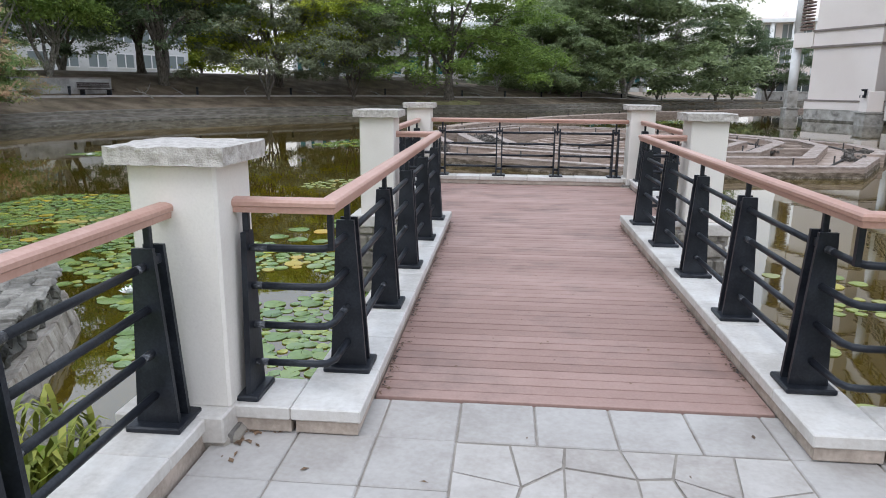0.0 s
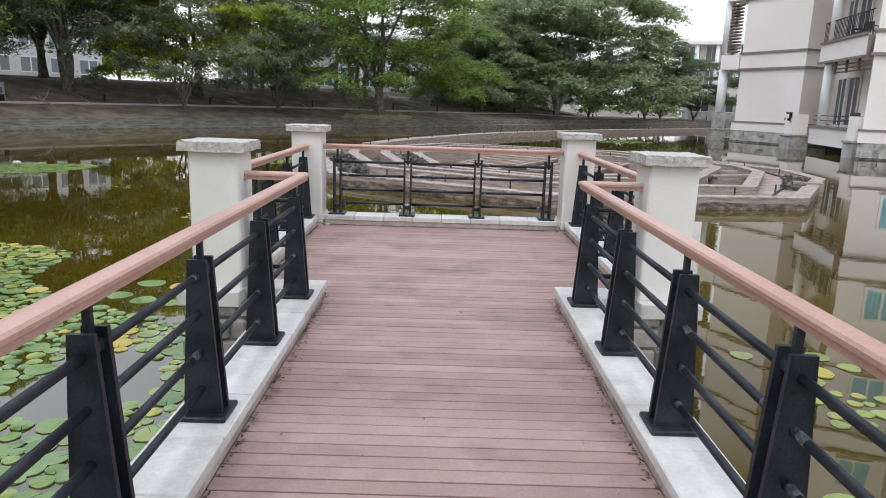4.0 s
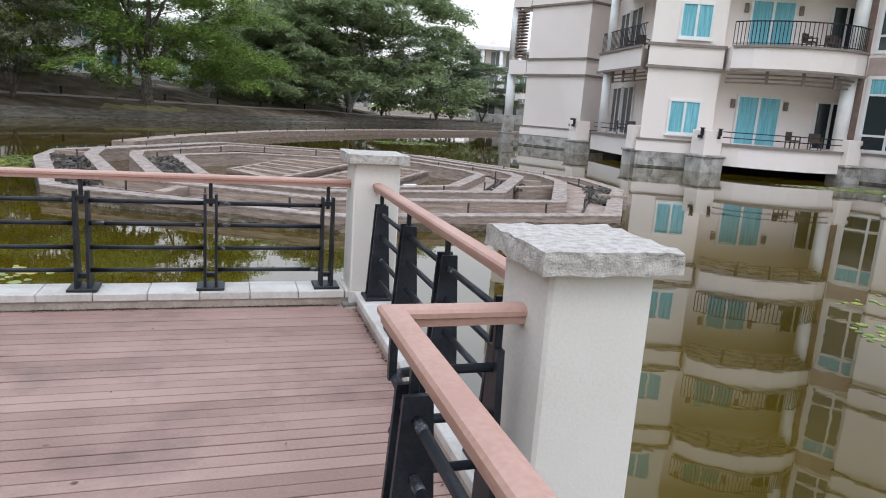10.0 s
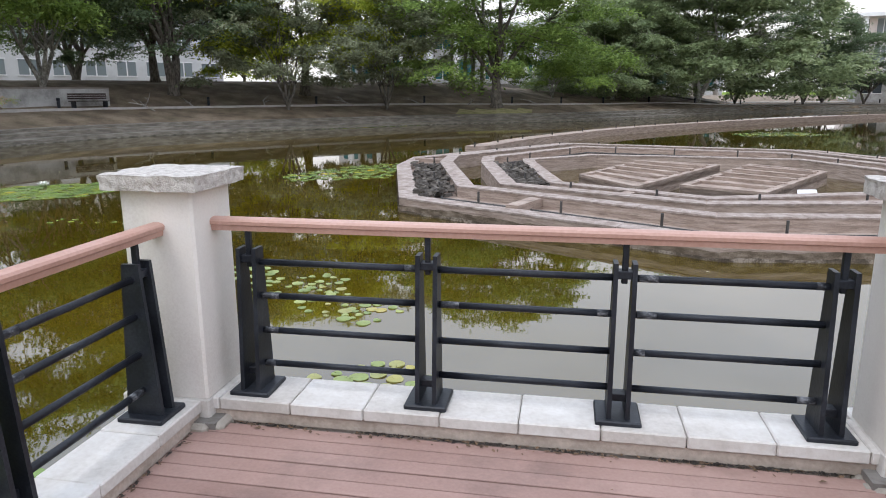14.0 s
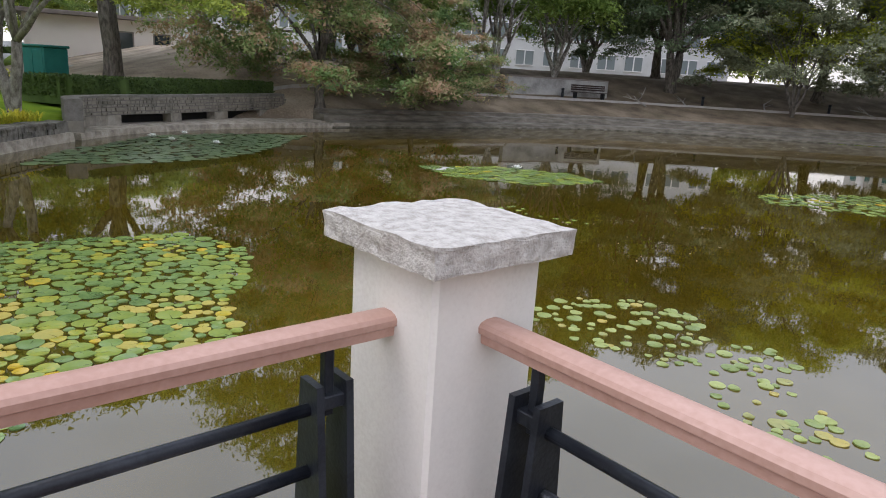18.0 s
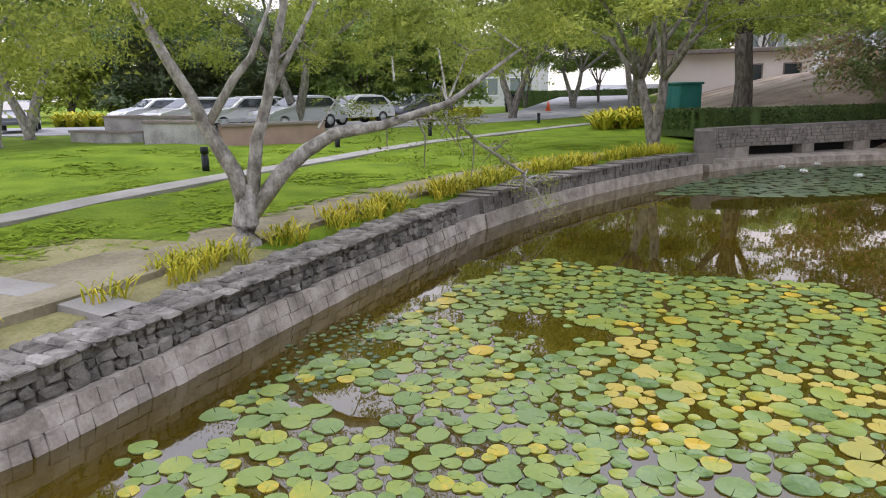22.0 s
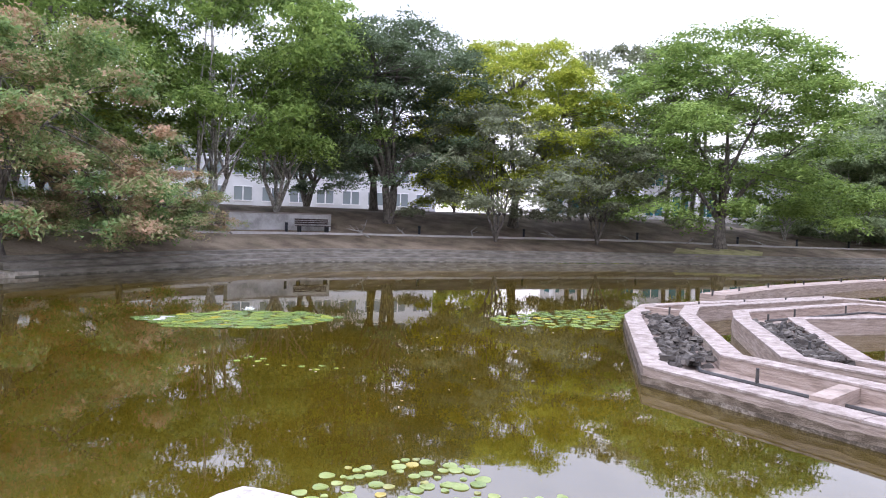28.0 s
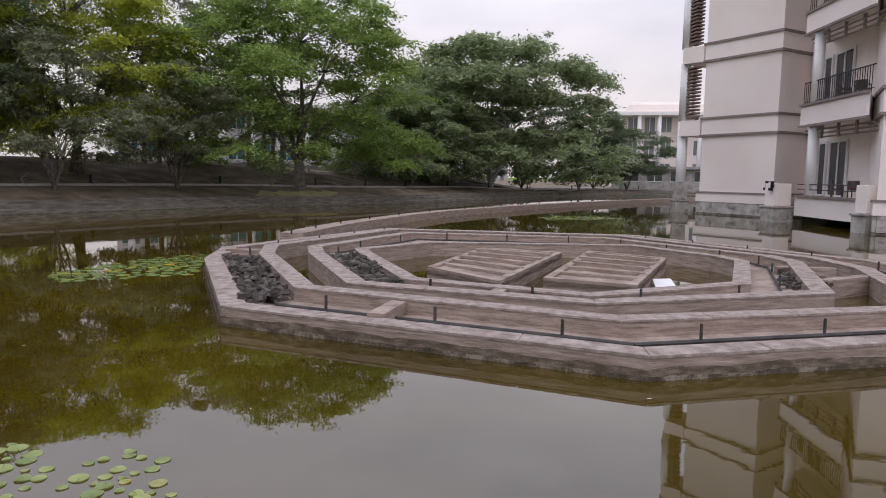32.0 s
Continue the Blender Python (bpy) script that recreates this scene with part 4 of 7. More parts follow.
fountain = thing("fountain_basin", (0, 0, 0), "large dry stepped concrete fountain of nested angular basins in the pond", "fountain")
ring_wall(fountain, RING_O, 0.36, ZW - 0.5, MZ - 0.07)
tide_band(fountain, RING_O, ZW + 0.145, 0.024, 0.026, M_TIDE, 3)
tide_band(fountain, RING_O, ZW + 0.05, 0.02, 0.034, M_WETCONC, 4)
ring_wall(fountain, RING_I, 0.34, ZW - 0.5, MZ + 0.03)
ring_wall(fountain, RING_J, 0.34, ZW - 0.5, MZ + 0.05)
ring_wall(fountain, RING_K, 0.30, ZW - 0.5, MZ + 0.03)


def channel_floor(outer, inner, z, name):
    bm = bmesh.new()
    a = [bm.verts.new((x, y, z)) for x, y in inset(outer, 0.2)]
    b = [bm.verts.new((x, y, z)) for x, y in inset(inner, 0.1)]
    k = len(outer)
    for i in range(k):
        j = (i + 1) % k
        bm.faces.new((a[i], a[j], b[j], b[i]))
    return part(name, bm, M_CONCRETE, fountain)


channel_floor(RING_O, RING_I, MZ - 0.20, "channel_floor")
channel_floor(RING_J, RING_K, MZ - 0.16, "channel_floor")


def wall_between(parent, a, b, width, z0, z1, name="cross_wall"):
    a, b = Vector(a), Vector(b)
    t = (b - a).normalized()
    n = Vector((-t.y, t.x)) * width / 2
    q = [a - n, b - n, b + n, a + n]
    return part(name, prism(bmesh.new(), [(v.x, v.y) for v in q], z0, z1), M_CONCRETE, parent)


wall_between(fountain, (-0.75, 16.3), (-0.35, 17.3), 0.25, ZW - 0.4, MZ - 0.004)
wall_between(fountain, (1.1, 17.6), (1.5, 18.35), 0.22, ZW - 0.4, MZ + 0.02)
wall_between(fountain, (7.9, 19.0), (9.3, 19.6), 0.22, ZW - 0.4, MZ + 0.024)
wall_between(fountain, (8.2, 21.0), (9.4, 20.7), 0.2, ZW - 0.4, MZ + 0.022)
wall_between(fountain, (9.9, 18.2), (10.6, 17.9), 0.24, ZW - 0.4, MZ - 0.006)
wall_between(fountain, (-4.3, 24.6), (-3.4, 24.4), 0.2, ZW - 0.4, MZ - 0.006)

# stepped planters in the middle
for quad in (((0.45, 21.3), (1.6, 19.25), (4.25, 24.1), (2.3, 25.2)), ((2.55, 19.7), (4.05, 18.75), (6.55, 22.9), (5.1, 24.5))):
    box_part = part("planter_step", prism(bmesh.new(), list(quad), ZW - 0.4, MZ - 0.075), M_CONCRETE, fountain)
    for k, (d, z) in enumerate(((0.0, -0.02),)):
        bm = bmesh.new()
        outer = inset(list(quad), d)
        inner = inset(list(quad), d + 0.16)
        vs = []
        for ring, z0 in ((outer, MZ - 0.2), (outer, MZ + z), (inner, MZ + z), (inner, MZ - 0.2)):
            vs.append([bm.verts.new((x, y, z0)) for x, y in ring])
        for a, b in zip(vs, vs[1:]):
            for i in range(4):
                j = (i + 1) % 4
                bm.faces.new((a[i], a[j], b[j], b[i]))
        part("planter_rim", bm, M_CONCRETE, fountain)
    q = [Vector(c) for c in inset(list(quad), 0.1)]
    for k in range(1, 6):
        a, b = q[1] + (q[2] - q[1]) * (k / 6), q[0] + (q[3] - q[0]) * (k / 6)
        wall_between(fountain, a, b, 0.17, MZ - 0.15, MZ - 0.024 + 0.012 * k, "planter_ridge")

# pipes with short upright nozzles in the channels
for poly, d, z, step in ((RING_O, 0.86, MZ - 0.16, 1.75), (RING_J, 0.72, MZ - 0.11, 1.55)):
    path = inset(poly, d)
    for i in range(len(path)):
        a, b = Vector(path[i]), Vector(path[(i + 1) % len(path)])
        tube("pipe", [(a.x, a.y, z), (b.x, b.y, z)], 0.03, M_PIPE, fountain, 6)
        k = max(1, int((b - a).length / step))
        for j in range(k):
            p = a + (b - a) * ((j + 0.5) / k)
            tube("nozzle", [(p.x, p.y, z - 0.02), (p.x, p.y, z + 0.23)], 0.023, M_PIPE, fountain, 6)


def rock_heap(poly, z, count, seed):
    """Loose stones filling a corner of a channel."""
    r = random.Random(seed)
    vs, fs = [], []
    xs, ys = [p[0] for p in poly], [p[1] for p in poly]
    made = 0
    while made < count:
        x, y = r.uniform(min(xs), max(xs)), r.uniform(min(ys), max(ys))
        inside = False
        for i in range(len(poly)):
            (xa, ya), (xb, yb) = poly[i - 1], poly[i]
            if (ya > y) != (yb > y) and x < xa + (y - ya) / (yb - ya) * (xb - xa):
                inside = not inside
        if not inside:
            continue
        made += 1
        base = len(vs)
        s, a = r.uniform(0.045, 0.135), r.uniform(0, 6.28)
        zz = z + r.uniform(-0.05, 0.10)
        tilt = r.uniform(-0.4, 0.4)
        for dx, dy, dz in ((-1, -.5, -.3), (1, -.6, -.3), (.9, .5, -.3), (-.8, .6, -.3), (-.7, -.4, .3), (.8, -.3, .25), (.6, .4, .35), (-.6, .3, .2)):
            dx, dy, dz = dx * s * r.uniform(.8, 1.2), dy * s * r.uniform(.7, 1.2), dz * s * r.uniform(.5, 1.3) + tilt * dx * s
            vs.append((x + dx * math.cos(a) - dy * math.sin(a), y + dx * math.sin(a) + dy * math.cos(a), zz + dz))
        fs += [tuple(base + q for q in f) for f in ((0, 3, 2, 1), (4, 5, 6, 7), (0, 1, 5, 4), (1, 2, 6, 5), (2, 3, 7, 6), (3, 0, 4, 7))]
    ob = mesh_object("rocks", vs, fs, M_ROCK)
    return tagged(ob, "heap of loose dark broken stones in the fountain channel", "rocks", kind="stuff")


rock_heap([(-4.1, 23.4), (-2.75, 17.6), (-2.1, 18.2), (-3.25, 23.5)], MZ - 0.10, 330, 5)
rock_heap([(-1.85, 23.3), (-0.9, 18.95), (-0.2, 19.1), (-1.0, 23.3)], MZ - 0.06, 280, 6)
rock_heap([(8.4, 21.2), (7.0, 18.8), (8.0, 18.9), (9.0, 21.0)], MZ - 0.12, 130, 8)
rock_heap([(10.7, 20.4), (9.2, 17.4), (9.9, 17.2), (11.4, 20.1)], MZ - 0.14, 130, 9)

causeway = smooth_line([(-3.2, 29.5), (-0.9, 36.0), (4.5, 46.0), (15.2, 59.0), (32.0, 75.0), (44, 84)], 1.0)
cw = thing("curved_wall", (0, 0, 0), "low curved concrete wall running out across the pond", "wall", kind="structure")
vs, fs = sweep_data([(p.x, p.y, 0) for p in causeway], [(-0.4, ZW - 0.4), (-0.4, MZ - 0.01), (0.4, MZ - 0.01), (0.4, ZW - 0.4)])
mesh_object("coping", vs, fs, M_CONCRETE, cw)
for p in causeway[::2]:
    tube("nozzle", [(p.x, p.y, MZ - 0.05), (p.x, p.y, MZ + 0.14)], 0.03, M_PIPE, cw, 6)
paper = mesh_object("paper_sheet", [(4.98, 19.95, ZW + 0.02), (5.42, 19.88, ZW + 0.02), (5.52, 20.5, ZW + 0.17), (5.16, 20.57, ZW + 0.15), (4.98, 19.95, ZW + 0.03), (5.42, 19.88, ZW + 0.03), (5.52, 20.5, ZW + 0.18), (5.16, 20.57, ZW + 0.16)],
                    [(3, 2, 1, 0), (4, 5, 6, 7), (0, 1, 5, 4), (1, 2, 6, 5), (2, 3, 7, 6), (3, 0, 4, 7)], M_WHITE)
tagged(paper, "white board lying in the fountain basin", "board")

# ---- trees ----
def make_tree_meshes(name, seed, height, radius, trunk_h, trunk_r, leaf, clumps, per_clump, clump_r, flat=0.5, stems=1, spread=0.5, droop=0.0, shell=0.35, gaps=0.0, skirt=0, floor_z=1.0):
    """Trunk and limbs as tapered tubes, and a crown of many small leaves gathered in uneven clumps at the limb ends."""
    r = random.Random(seed)
    rs = np.random.RandomState(seed)
    tv, tf = [], []

    def limb(points, radii, sides=6):
        v, f = tube_data(points, radii, sides)
        b = len(tv)
        tv.extend(v)
        tf.extend(tuple(b + q for q in g) for g in f)

    forks = []
    for s in range(stems):
        a = 2 * math.pi * (s + r.uniform(-0.2, 0.2)) / max(1, stems) + seed
        lean = spread * (0.15 if stems == 1 else 1.0)
        pts, rad = [], []
        for i in range(5):
            t = i / 4
            g = t if stems == 1 else max(0.0, t - 0.3)
            pts.append(Vector((math.cos(a) * lean * g * trunk_h + r.uniform(-.06, .06) * t * trunk_h * .5, math.sin(a) * lean * g * trunk_h + r.uniform(-.06, .06) * t * trunk_h * .5, -0.4 + (trunk_h + 0.4) * t)))
            rad.append(trunk_r * (1.45 if i == 0 else 1.0) * (1 - 0.4 * t) / (stems ** 0.4))
        limb(pts, rad, 8)
        forks.append((pts[-1], rad[-1]))
    r2 = random.Random(seed + 500)
    joints = []
    for f, fr in forks:
        for k in range(5 if stems == 1 else 3):
            a = 2 * math.pi * (k + r2.uniform(-0.3, 0.3)) / (5 if stems == 1 else 3) + seed
            reach, rise = radius * r2.uniform(0.25, 0.5), (height - trunk_h) * r2.uniform(0.18, 0.5)
            start = f - Vector((0, 0, trunk_h * (r2.uniform(0.0, 0.3) if stems == 1 else 0.0)))
            end = f + Vector((math.cos(a) * reach, math.sin(a) * reach, rise))
            mid = start + (end - start) * 0.5 + Vector((r2.uniform(-.05, .05) * radius, r2.uniform(-.05, .05) * radius, 0.10 * rise))
            w = fr * r2.uniform(0.55, 0.8)
            limb([start, start + (mid - start) * 0.5 + Vector((r2.uniform(-.08, .08), r2.uniform(-.08, .08), 0)), mid, end], [w, w * 0.85, w * 0.7, w * 0.4], 7)
            joints += [(mid, w * 0.75), (mid + (end - mid) * 0.5, w * 0.6), (end, w * 0.45)]
        top = f + Vector((r2.uniform(-.1, .1) * radius, r2.uniform(-.1, .1) * radius, (height - trunk_h) * 0.6))
        limb([f, f + (top - f) * 0.5 + Vector((r2.uniform(-.2, .2), r2.uniform(-.2, .2), 0)), top], [fr * 0.8, fr * 0.55, fr * 0.25], 7)
        joints += [(f + (top - f) * 0.5, fr * 0.5), (top, fr * 0.35)]
    cents = []
    for c in range(clumps):
        ang = 2.39996 * c + r.uniform(-0.5, 0.5)
        q = (c + 0.5) / clumps
        rr = radius * math.sqrt(q) * r.uniform(0.72, 1.08)
        top = height - clump_r * flat
        dome = math.sqrt(max(0.0, 1 - (rr / (radius * 1.12)) ** 2))
        low = trunk_h + 0.08 * height - droop * (rr / radius) ** 2
        z = low + (top - low) * dome * (r.uniform(shell, 1.0) if c % 3 else r.uniform(0.85, 1.0))
        cents.append(Vector((rr * math.cos(ang), rr * math.sin(ang), z)))
    for c in range(skirt):
        ang = 2 * math.pi * (c + r.uniform(-0.4, 0.4)) / skirt
        rr = radius * r.uniform(0.55, 1.02)
        cents.append(Vector((rr * math.cos(ang), rr * math.sin(ang), floor_z + r.uniform(0.0, 0.42) * (height - floor_z) * (1.15 - rr / radius * 0.7))))
    clumps = len(cents)
    for i, c in enumerate(cents):
        f, fr = min(joints, key=lambda k: (k[0] - c).length + r.uniform(0, radius * 0.15))
        mid = f + (c - f) * 0.5 + Vector((r.uniform(-.1, .1) * radius, r.uniform(-.1, .1) * radius, 0.04 * height * r.uniform(0.0, 1)))
        w = fr * (0.55 if i % 4 == 0 else 0.28)
        limb([f, f + (mid - f) * 0.5 + Vector((r.uniform(-.15, .15), r.uniform(-.15, .15), r.uniform(-.1, .2))), mid, c], [w, w * .8, w * .5, w * .15], 5)
    n = clumps * per_clump
    cc = np.array([tuple(c) for c in cents])
    size = np.array([clump_r * r.uniform(0.6, 1.3) * (1 - gaps * r.random()) for _ in cents])
    own = np.repeat(np.arange(clumps), per_clump)
    sprays = 16
    sd = rs.normal(size=(clumps, sprays, 3)) * np.array([1, 1, 0.75])
    sd /= np.linalg.norm(sd, axis=2)[:, :, None]
    d = sd[own, rs.randint(0, sprays, n)]
    rad = rs.uniform(0.12, 1.0, n) ** 0.7
    p = cc[own] + d * (rad * size[own])[:, None] * np.array([1, 1, flat])
    p += rs.normal(size=(n, 3)) * (0.05 + 0.10 * rad)[:, None] * clump_r * np.array([1, 1, 0.55])
    p[:, 2] -= 0.22 * clump_r * rad ** 2 * np.hypot(d[:, 0], d[:, 1])
    nrm = rs.normal(size=(n, 3)) * 0.5 + d * 0.3 + np.array([0, 0, 0.85])
    nrm /= np.linalg.norm(nrm, axis=1)[:, None]
    u = np.cross(nrm, rs.normal(size=(n, 3)))
    u /= np.linalg.norm(u, axis=1)[:, None]
    v = np.cross(nrm, u)
    ln = leaf * rs.uniform(0.6, 1.4, n)[:, None]
    verts = np.stack([p + u * ln * 0.6, p - u * ln * 0.4 + v * ln * 0.28, p - u * ln * 0.4 - v * ln * 0.28], 1).reshape(-1, 3)
    crown = bpy.data.meshes.new(name + "_crown")
    crown.vertices.add(3 * n)
    crown.vertices.foreach_set("co", verts.ravel())
    crown.loops.add(3 * n)
    crown.loops.foreach_set("vertex_index", np.arange(3 * n))
    crown.polygons.add(n)
    crown.polygons.foreach_set("loop_start", np.arange(0, 3 * n, 3))
    crown.update(calc_edges=True)
    trunk = bpy.data.meshes.new(name + "_trunk")
    trunk.from_pydata([tuple(q) for q in tv], [], tf)
    trunk.update()
    trunk.polygons.foreach_set("use_smooth", [True] * len(trunk.polygons))
    return trunk, crown


def plant_tree(meshes, at, bark, leaf_mat, label, rz=0.0, scale=1.0, sz=1.0, group="trees round the pond"):
    t = thing("tree", at, label, "tree", group, rz=rz)
    for nm, me, mt in (("trunk", meshes[0], bark), ("crown", meshes[1], leaf_mat)):
        if not me.materials:
            me.materials.append(mt)
        ob = shared(nm, me, t, Matrix.Diagonal((scale, scale, scale * sz, 1)))
        if me.materials[0] != mt:
            ob.material_slots[0].link = "OBJECT"
            ob.material_slots[0].material = mt
    return t


def on_ground(x, y):
    return (x, y, ground_at(x, y))


TREE_BIG = make_tree_meshes("big", 11, 16.0, 7.6, 2.6, 0.52, 0.20, 128, 470, 1.95, 0.36, stems=2, spread=0.35, droop=1.4, shell=0.04, skirt=12, floor_z=2.6, gaps=0.3)
TREE_FULL = make_tree_meshes("full", 23, 16.0, 7.8, 2.4, 0.42, 0.21, 130, 600, 2.05, 0.36, stems=1, spread=0.35, droop=2.0, shell=0.02, skirt=22, floor_z=1.6, gaps=0.15)
TREE_BROAD = make_tree_meshes("broad", 12, 17.0, 11.5, 2.6, 0.45, 0.36, 130, 470, 2.2, 0.40, stems=3, spread=0.5, droop=3.5, shell=0.2, skirt=46, floor_z=1.1)
TREE_MULTI = make_tree_meshes("multi", 13, 13.0, 6.8, 1.9, 0.28, 0.20, 104, 420, 1.75, 0.36, stems=4, spread=0.55, droop=0.9, shell=0.08, skirt=8, floor_z=2.8, gaps=0.35)
TREE_THIN = make_tree_meshes("thin", 14, 8.5, 5.0, 1.5, 0.17, 0.17, 66, 330, 1.2, 0.40, stems=4, spread=0.45, droop=2.0, shell=0.2, skirt=14, floor_z=1.6, gaps=0.45)
TREE_LOW = make_tree_meshes("low", 15, 9.5, 6.2, 1.8, 0.26, 0.165, 84, 580, 1.5, 0.36, stems=1, droop=3.0, shell=0.25, skirt=26, floor_z=1.2, gaps=0.3)
TREE_FEATHER = make_tree_meshes("feather", 16, 7.6, 5.6, 2.0, 0.27, 0.14, 74, 430, 1.25, 0.25, stems=2, spread=0.5, droop=0.5, shell=0.45, skirt=12, floor_z=3.1, gaps=0.42)
TREE_OLD = make_tree_meshes("old", 19, 9.0, 7.6, 2.2, 0.55, 0.19, 84, 500, 1.6, 0.28, stems=2, spread=0.3, droop=0.8, shell=0.45, skirt=18, floor_z=2.8, gaps=0.3)
TREE_NEAR = make_tree_meshes("near", 17, 5.0, 4.4, 2.4, 0.05, 0.042, 88, 1700, 0.9, 0.24, stems=3, spread=0.45, droop=0.3, shell=0.3, gaps=0.45, skirt=18, floor_z=1.75)
TREE_BELT = make_tree_meshes("belt", 18, 12.0, 6.5, 1.2, 0.3, 0.5, 54, 180, 2.0, 0.5, stems=1, droop=1.0, shell=0.1, skirt=14, floor_z=1.2)
TREE_AVENUE = make_tree_meshes("avenue", 20, 11.0, 5.6, 3.2, 0.26, 0.36, 54, 230, 1.8, 0.42, stems=2, spread=0.25, droop=0.2, shell=0.3)

G1, G2, G3 = "tall dark green broadleaf tree on the far bank", "yellow-green broadleaf tree on the far bank", "big bright green tree with spreading tiers on the far bank"
for meshes, x, y, bark, lf, label, rz, sc, sz in (
    (TREE_MULTI, -31.1, 36.0, M_BARK, L_GREEN, "broad green tree with several pale stems", 40, 1.2, 1.1),
    (TREE_MULTI, -31.1, 41.6, M_BARK, L_GREEN, "broad green tree with several pale stems", 120, 1.1, 1.15),
    (TREE_BIG, -26.2, 47.6, M_BARK_DARK, L_DARK, G1, 10, 1.08, 0.86),
    (TREE_FULL, -19.7, 54.8, M_BARK_DARK, L_LIME, G2, 80, 0.98, 0.94),
    (TREE_THIN, -18.6, 48.9, M_BARK_DARK, L_GREY, "grey-olive tree with bare twigs by the water", 30, 1.22, 0.92),
    (TREE_THIN, -13.2, 54.5, M_BARK_DARK, L_GREY, "grey-olive tree with bare twigs by the water", 200, 1.12, 0.95),
    (TREE_THIN, -14.0, 66.0, M_BARK, L_GREY, "tall sparse grey-green tree behind the bank", 100, 1.7, 1.1),
    (TREE_FULL, -5.7, 61.0, M_BARK_DARK, L_GREEN, G3, 200, 1.26, 0.83),
    (TREE_BROAD, 14.5, 87.5, M_BARK, L_BROAD, "very broad dull green tree sweeping down to the bank", 20, 1.3, 0.84),
    (TREE_BROAD, 4.5, 79.0, M_BARK, L_BROAD, "broad dull green tree sweeping down to the bank", 140, 0.75, 0.85),
    (TREE_MULTI, 37.5, 102.5, M_BARK_DARK, L_DARK, "dark spreading tree at the end of the pond", 0, 1.05, 0.7),
    (TREE_MULTI, 29.0, 98.5, M_BARK_DARK, L_DARK, "dark spreading tree at the end of the pond", 90, 1.1, 0.9),
    (TREE_LOW, -26.2, 21.3, M_BARK_DARK, L_RED, "dark leafy tree with rusty brown tips hanging over the water", 60, 0.95, 1.1),
    (TREE_BIG, -34.5, 26.5, M_BARK_DARK, L_GREEN, "tall green tree behind the culvert wall", 300, 1.05, 1.25),
    (TREE_FEATHER, -21.3, 9.4, M_BARK_MID, L_YELLOW, "feathery light green tree with a forked pale trunk", 20, 0.95, 1.0),
    (TREE_OLD, -34.4, 15.3, M_BARK_DARK, L_YELLOW, "old tree with a thick pale trunk and fine leaves", 150, 1.1, 1.35),
    (TREE_FEATHER, -41.9, 4.7, M_BARK_MID, L_YELLOW, "feathery light green tree beside the path", 250, 1.3, 1.1),
    (TREE_FEATHER, -31.5, -4.6, M_BARK_MID, L_YELLOW, "feathery light green tree beside the car park", 70, 1.25, 1.15),
    (TREE_FEATHER, -21.3, -11.1, M_BARK, L_GREEN, "feathery green tree with a leaning trunk on the lawn", 190, 1.2, 1.1),
    (TREE_FEATHER, -25.7, -13.4, M_BARK, L_GREEN, "feathery green tree on the lawn", 290, 1.1, 1.1),
    (TREE_FEATHER, -60.5, 9.0, M_BARK, L_GREEN, "slim pale-stemmed tree across the road", 60, 1.2, 1.3),
    (TREE_FEATHER, -61.0, 14.5, M_BARK, L_GREEN, "slim pale-stemmed tree across the road", 160, 1.2, 1.3),
    (TREE_FEATHER, -46.0, 12.0, M_BARK, L_GREEN, "feathery green tree behind the car park", 10, 1.4, 1.1),
    (TREE_MULTI, -42.5, 33.0, M_BARK_DARK, L_GREEN, "green tree on the rise behind the bank", 70, 1.1, 1.0),
    (TREE_THIN, -38.0, 31.0, M_BARK, L_YELLOW, "small light green tree behind the bank", 160, 1.1, 0.9),
    (TREE_THIN, -1.5, 71.0, M_BARK, L_GREEN, "small green tree on the terrace behind the bank", 80, 1.0, 0.8),
    (TREE_BIG, -38.5, 54.0, M_BARK_DARK, L_DARK, "tall dark tree in front of the white building", 130, 0.85, 0.9),
    (TREE_MULTI, 9.5, 90.0, M_BARK_DARK, L_BROAD, "dull green tree behind the broad trees", 200, 1.2, 0.9),
    (TREE_MULTI, 21.0, 99.0, M_BARK_DARK, L_DARK, "dark spreading tree at the end of the pond", 40, 0.8, 0.8),
    (TREE_MULTI, 33.0, 104.0, M_BARK_DARK, L_DARK, "dark spreading tree at the end of the pond", 140, 0.9, 0.7),
    (TREE_BIG, -30.0, 51.5, M_BARK_DARK, L_DARK, "tall dark tree behind the far bank", 220, 0.95, 0.92),
    (TREE_LOW, -25.9, 25.9, M_BARK_DARK, L_RED, "low rusty-leaved tree leaning over the water", 200, 0.68, 0.76),
):
    plant_tree(meshes, on_ground(x, y), bark, lf, label, rz, sc, sz)
rb = random.Random(21)
for k in range(15):
    a = 150 - 13.5 * k
    d = rb.uniform(92, 112)
    x, y = 0 + d * math.cos(radians(a + 22)), 12 + d * math.sin(radians(a + 22))
    if 20 < x:
        continue
    plant_tree(TREE_BELT, on_ground(x, y), M_BARK_DARK, rb.choice((L_DARK, L_GREEN, L_GREEN, L_YELLOW)), "distant leafy tree beyond the grounds", rb.uniform(0, 360), rb.uniform(0.95, 1.3), rb.uniform(0.85, 1.1), "distant trees")
for k in range(8):
    x, y = -47 - 5 * (k % 2), -27 + 3.6 * k
    plant_tree(TREE_BELT, on_ground(x, y), M_BARK_DARK, rb.choice((L_GREEN, L_DARK, L_YELLOW)), "leafy tree behind the parked cars", rb.uniform(0, 360), rb.uniform(0.6, 0.75), rb.uniform(0.9, 1.1), "trees behind the car park")
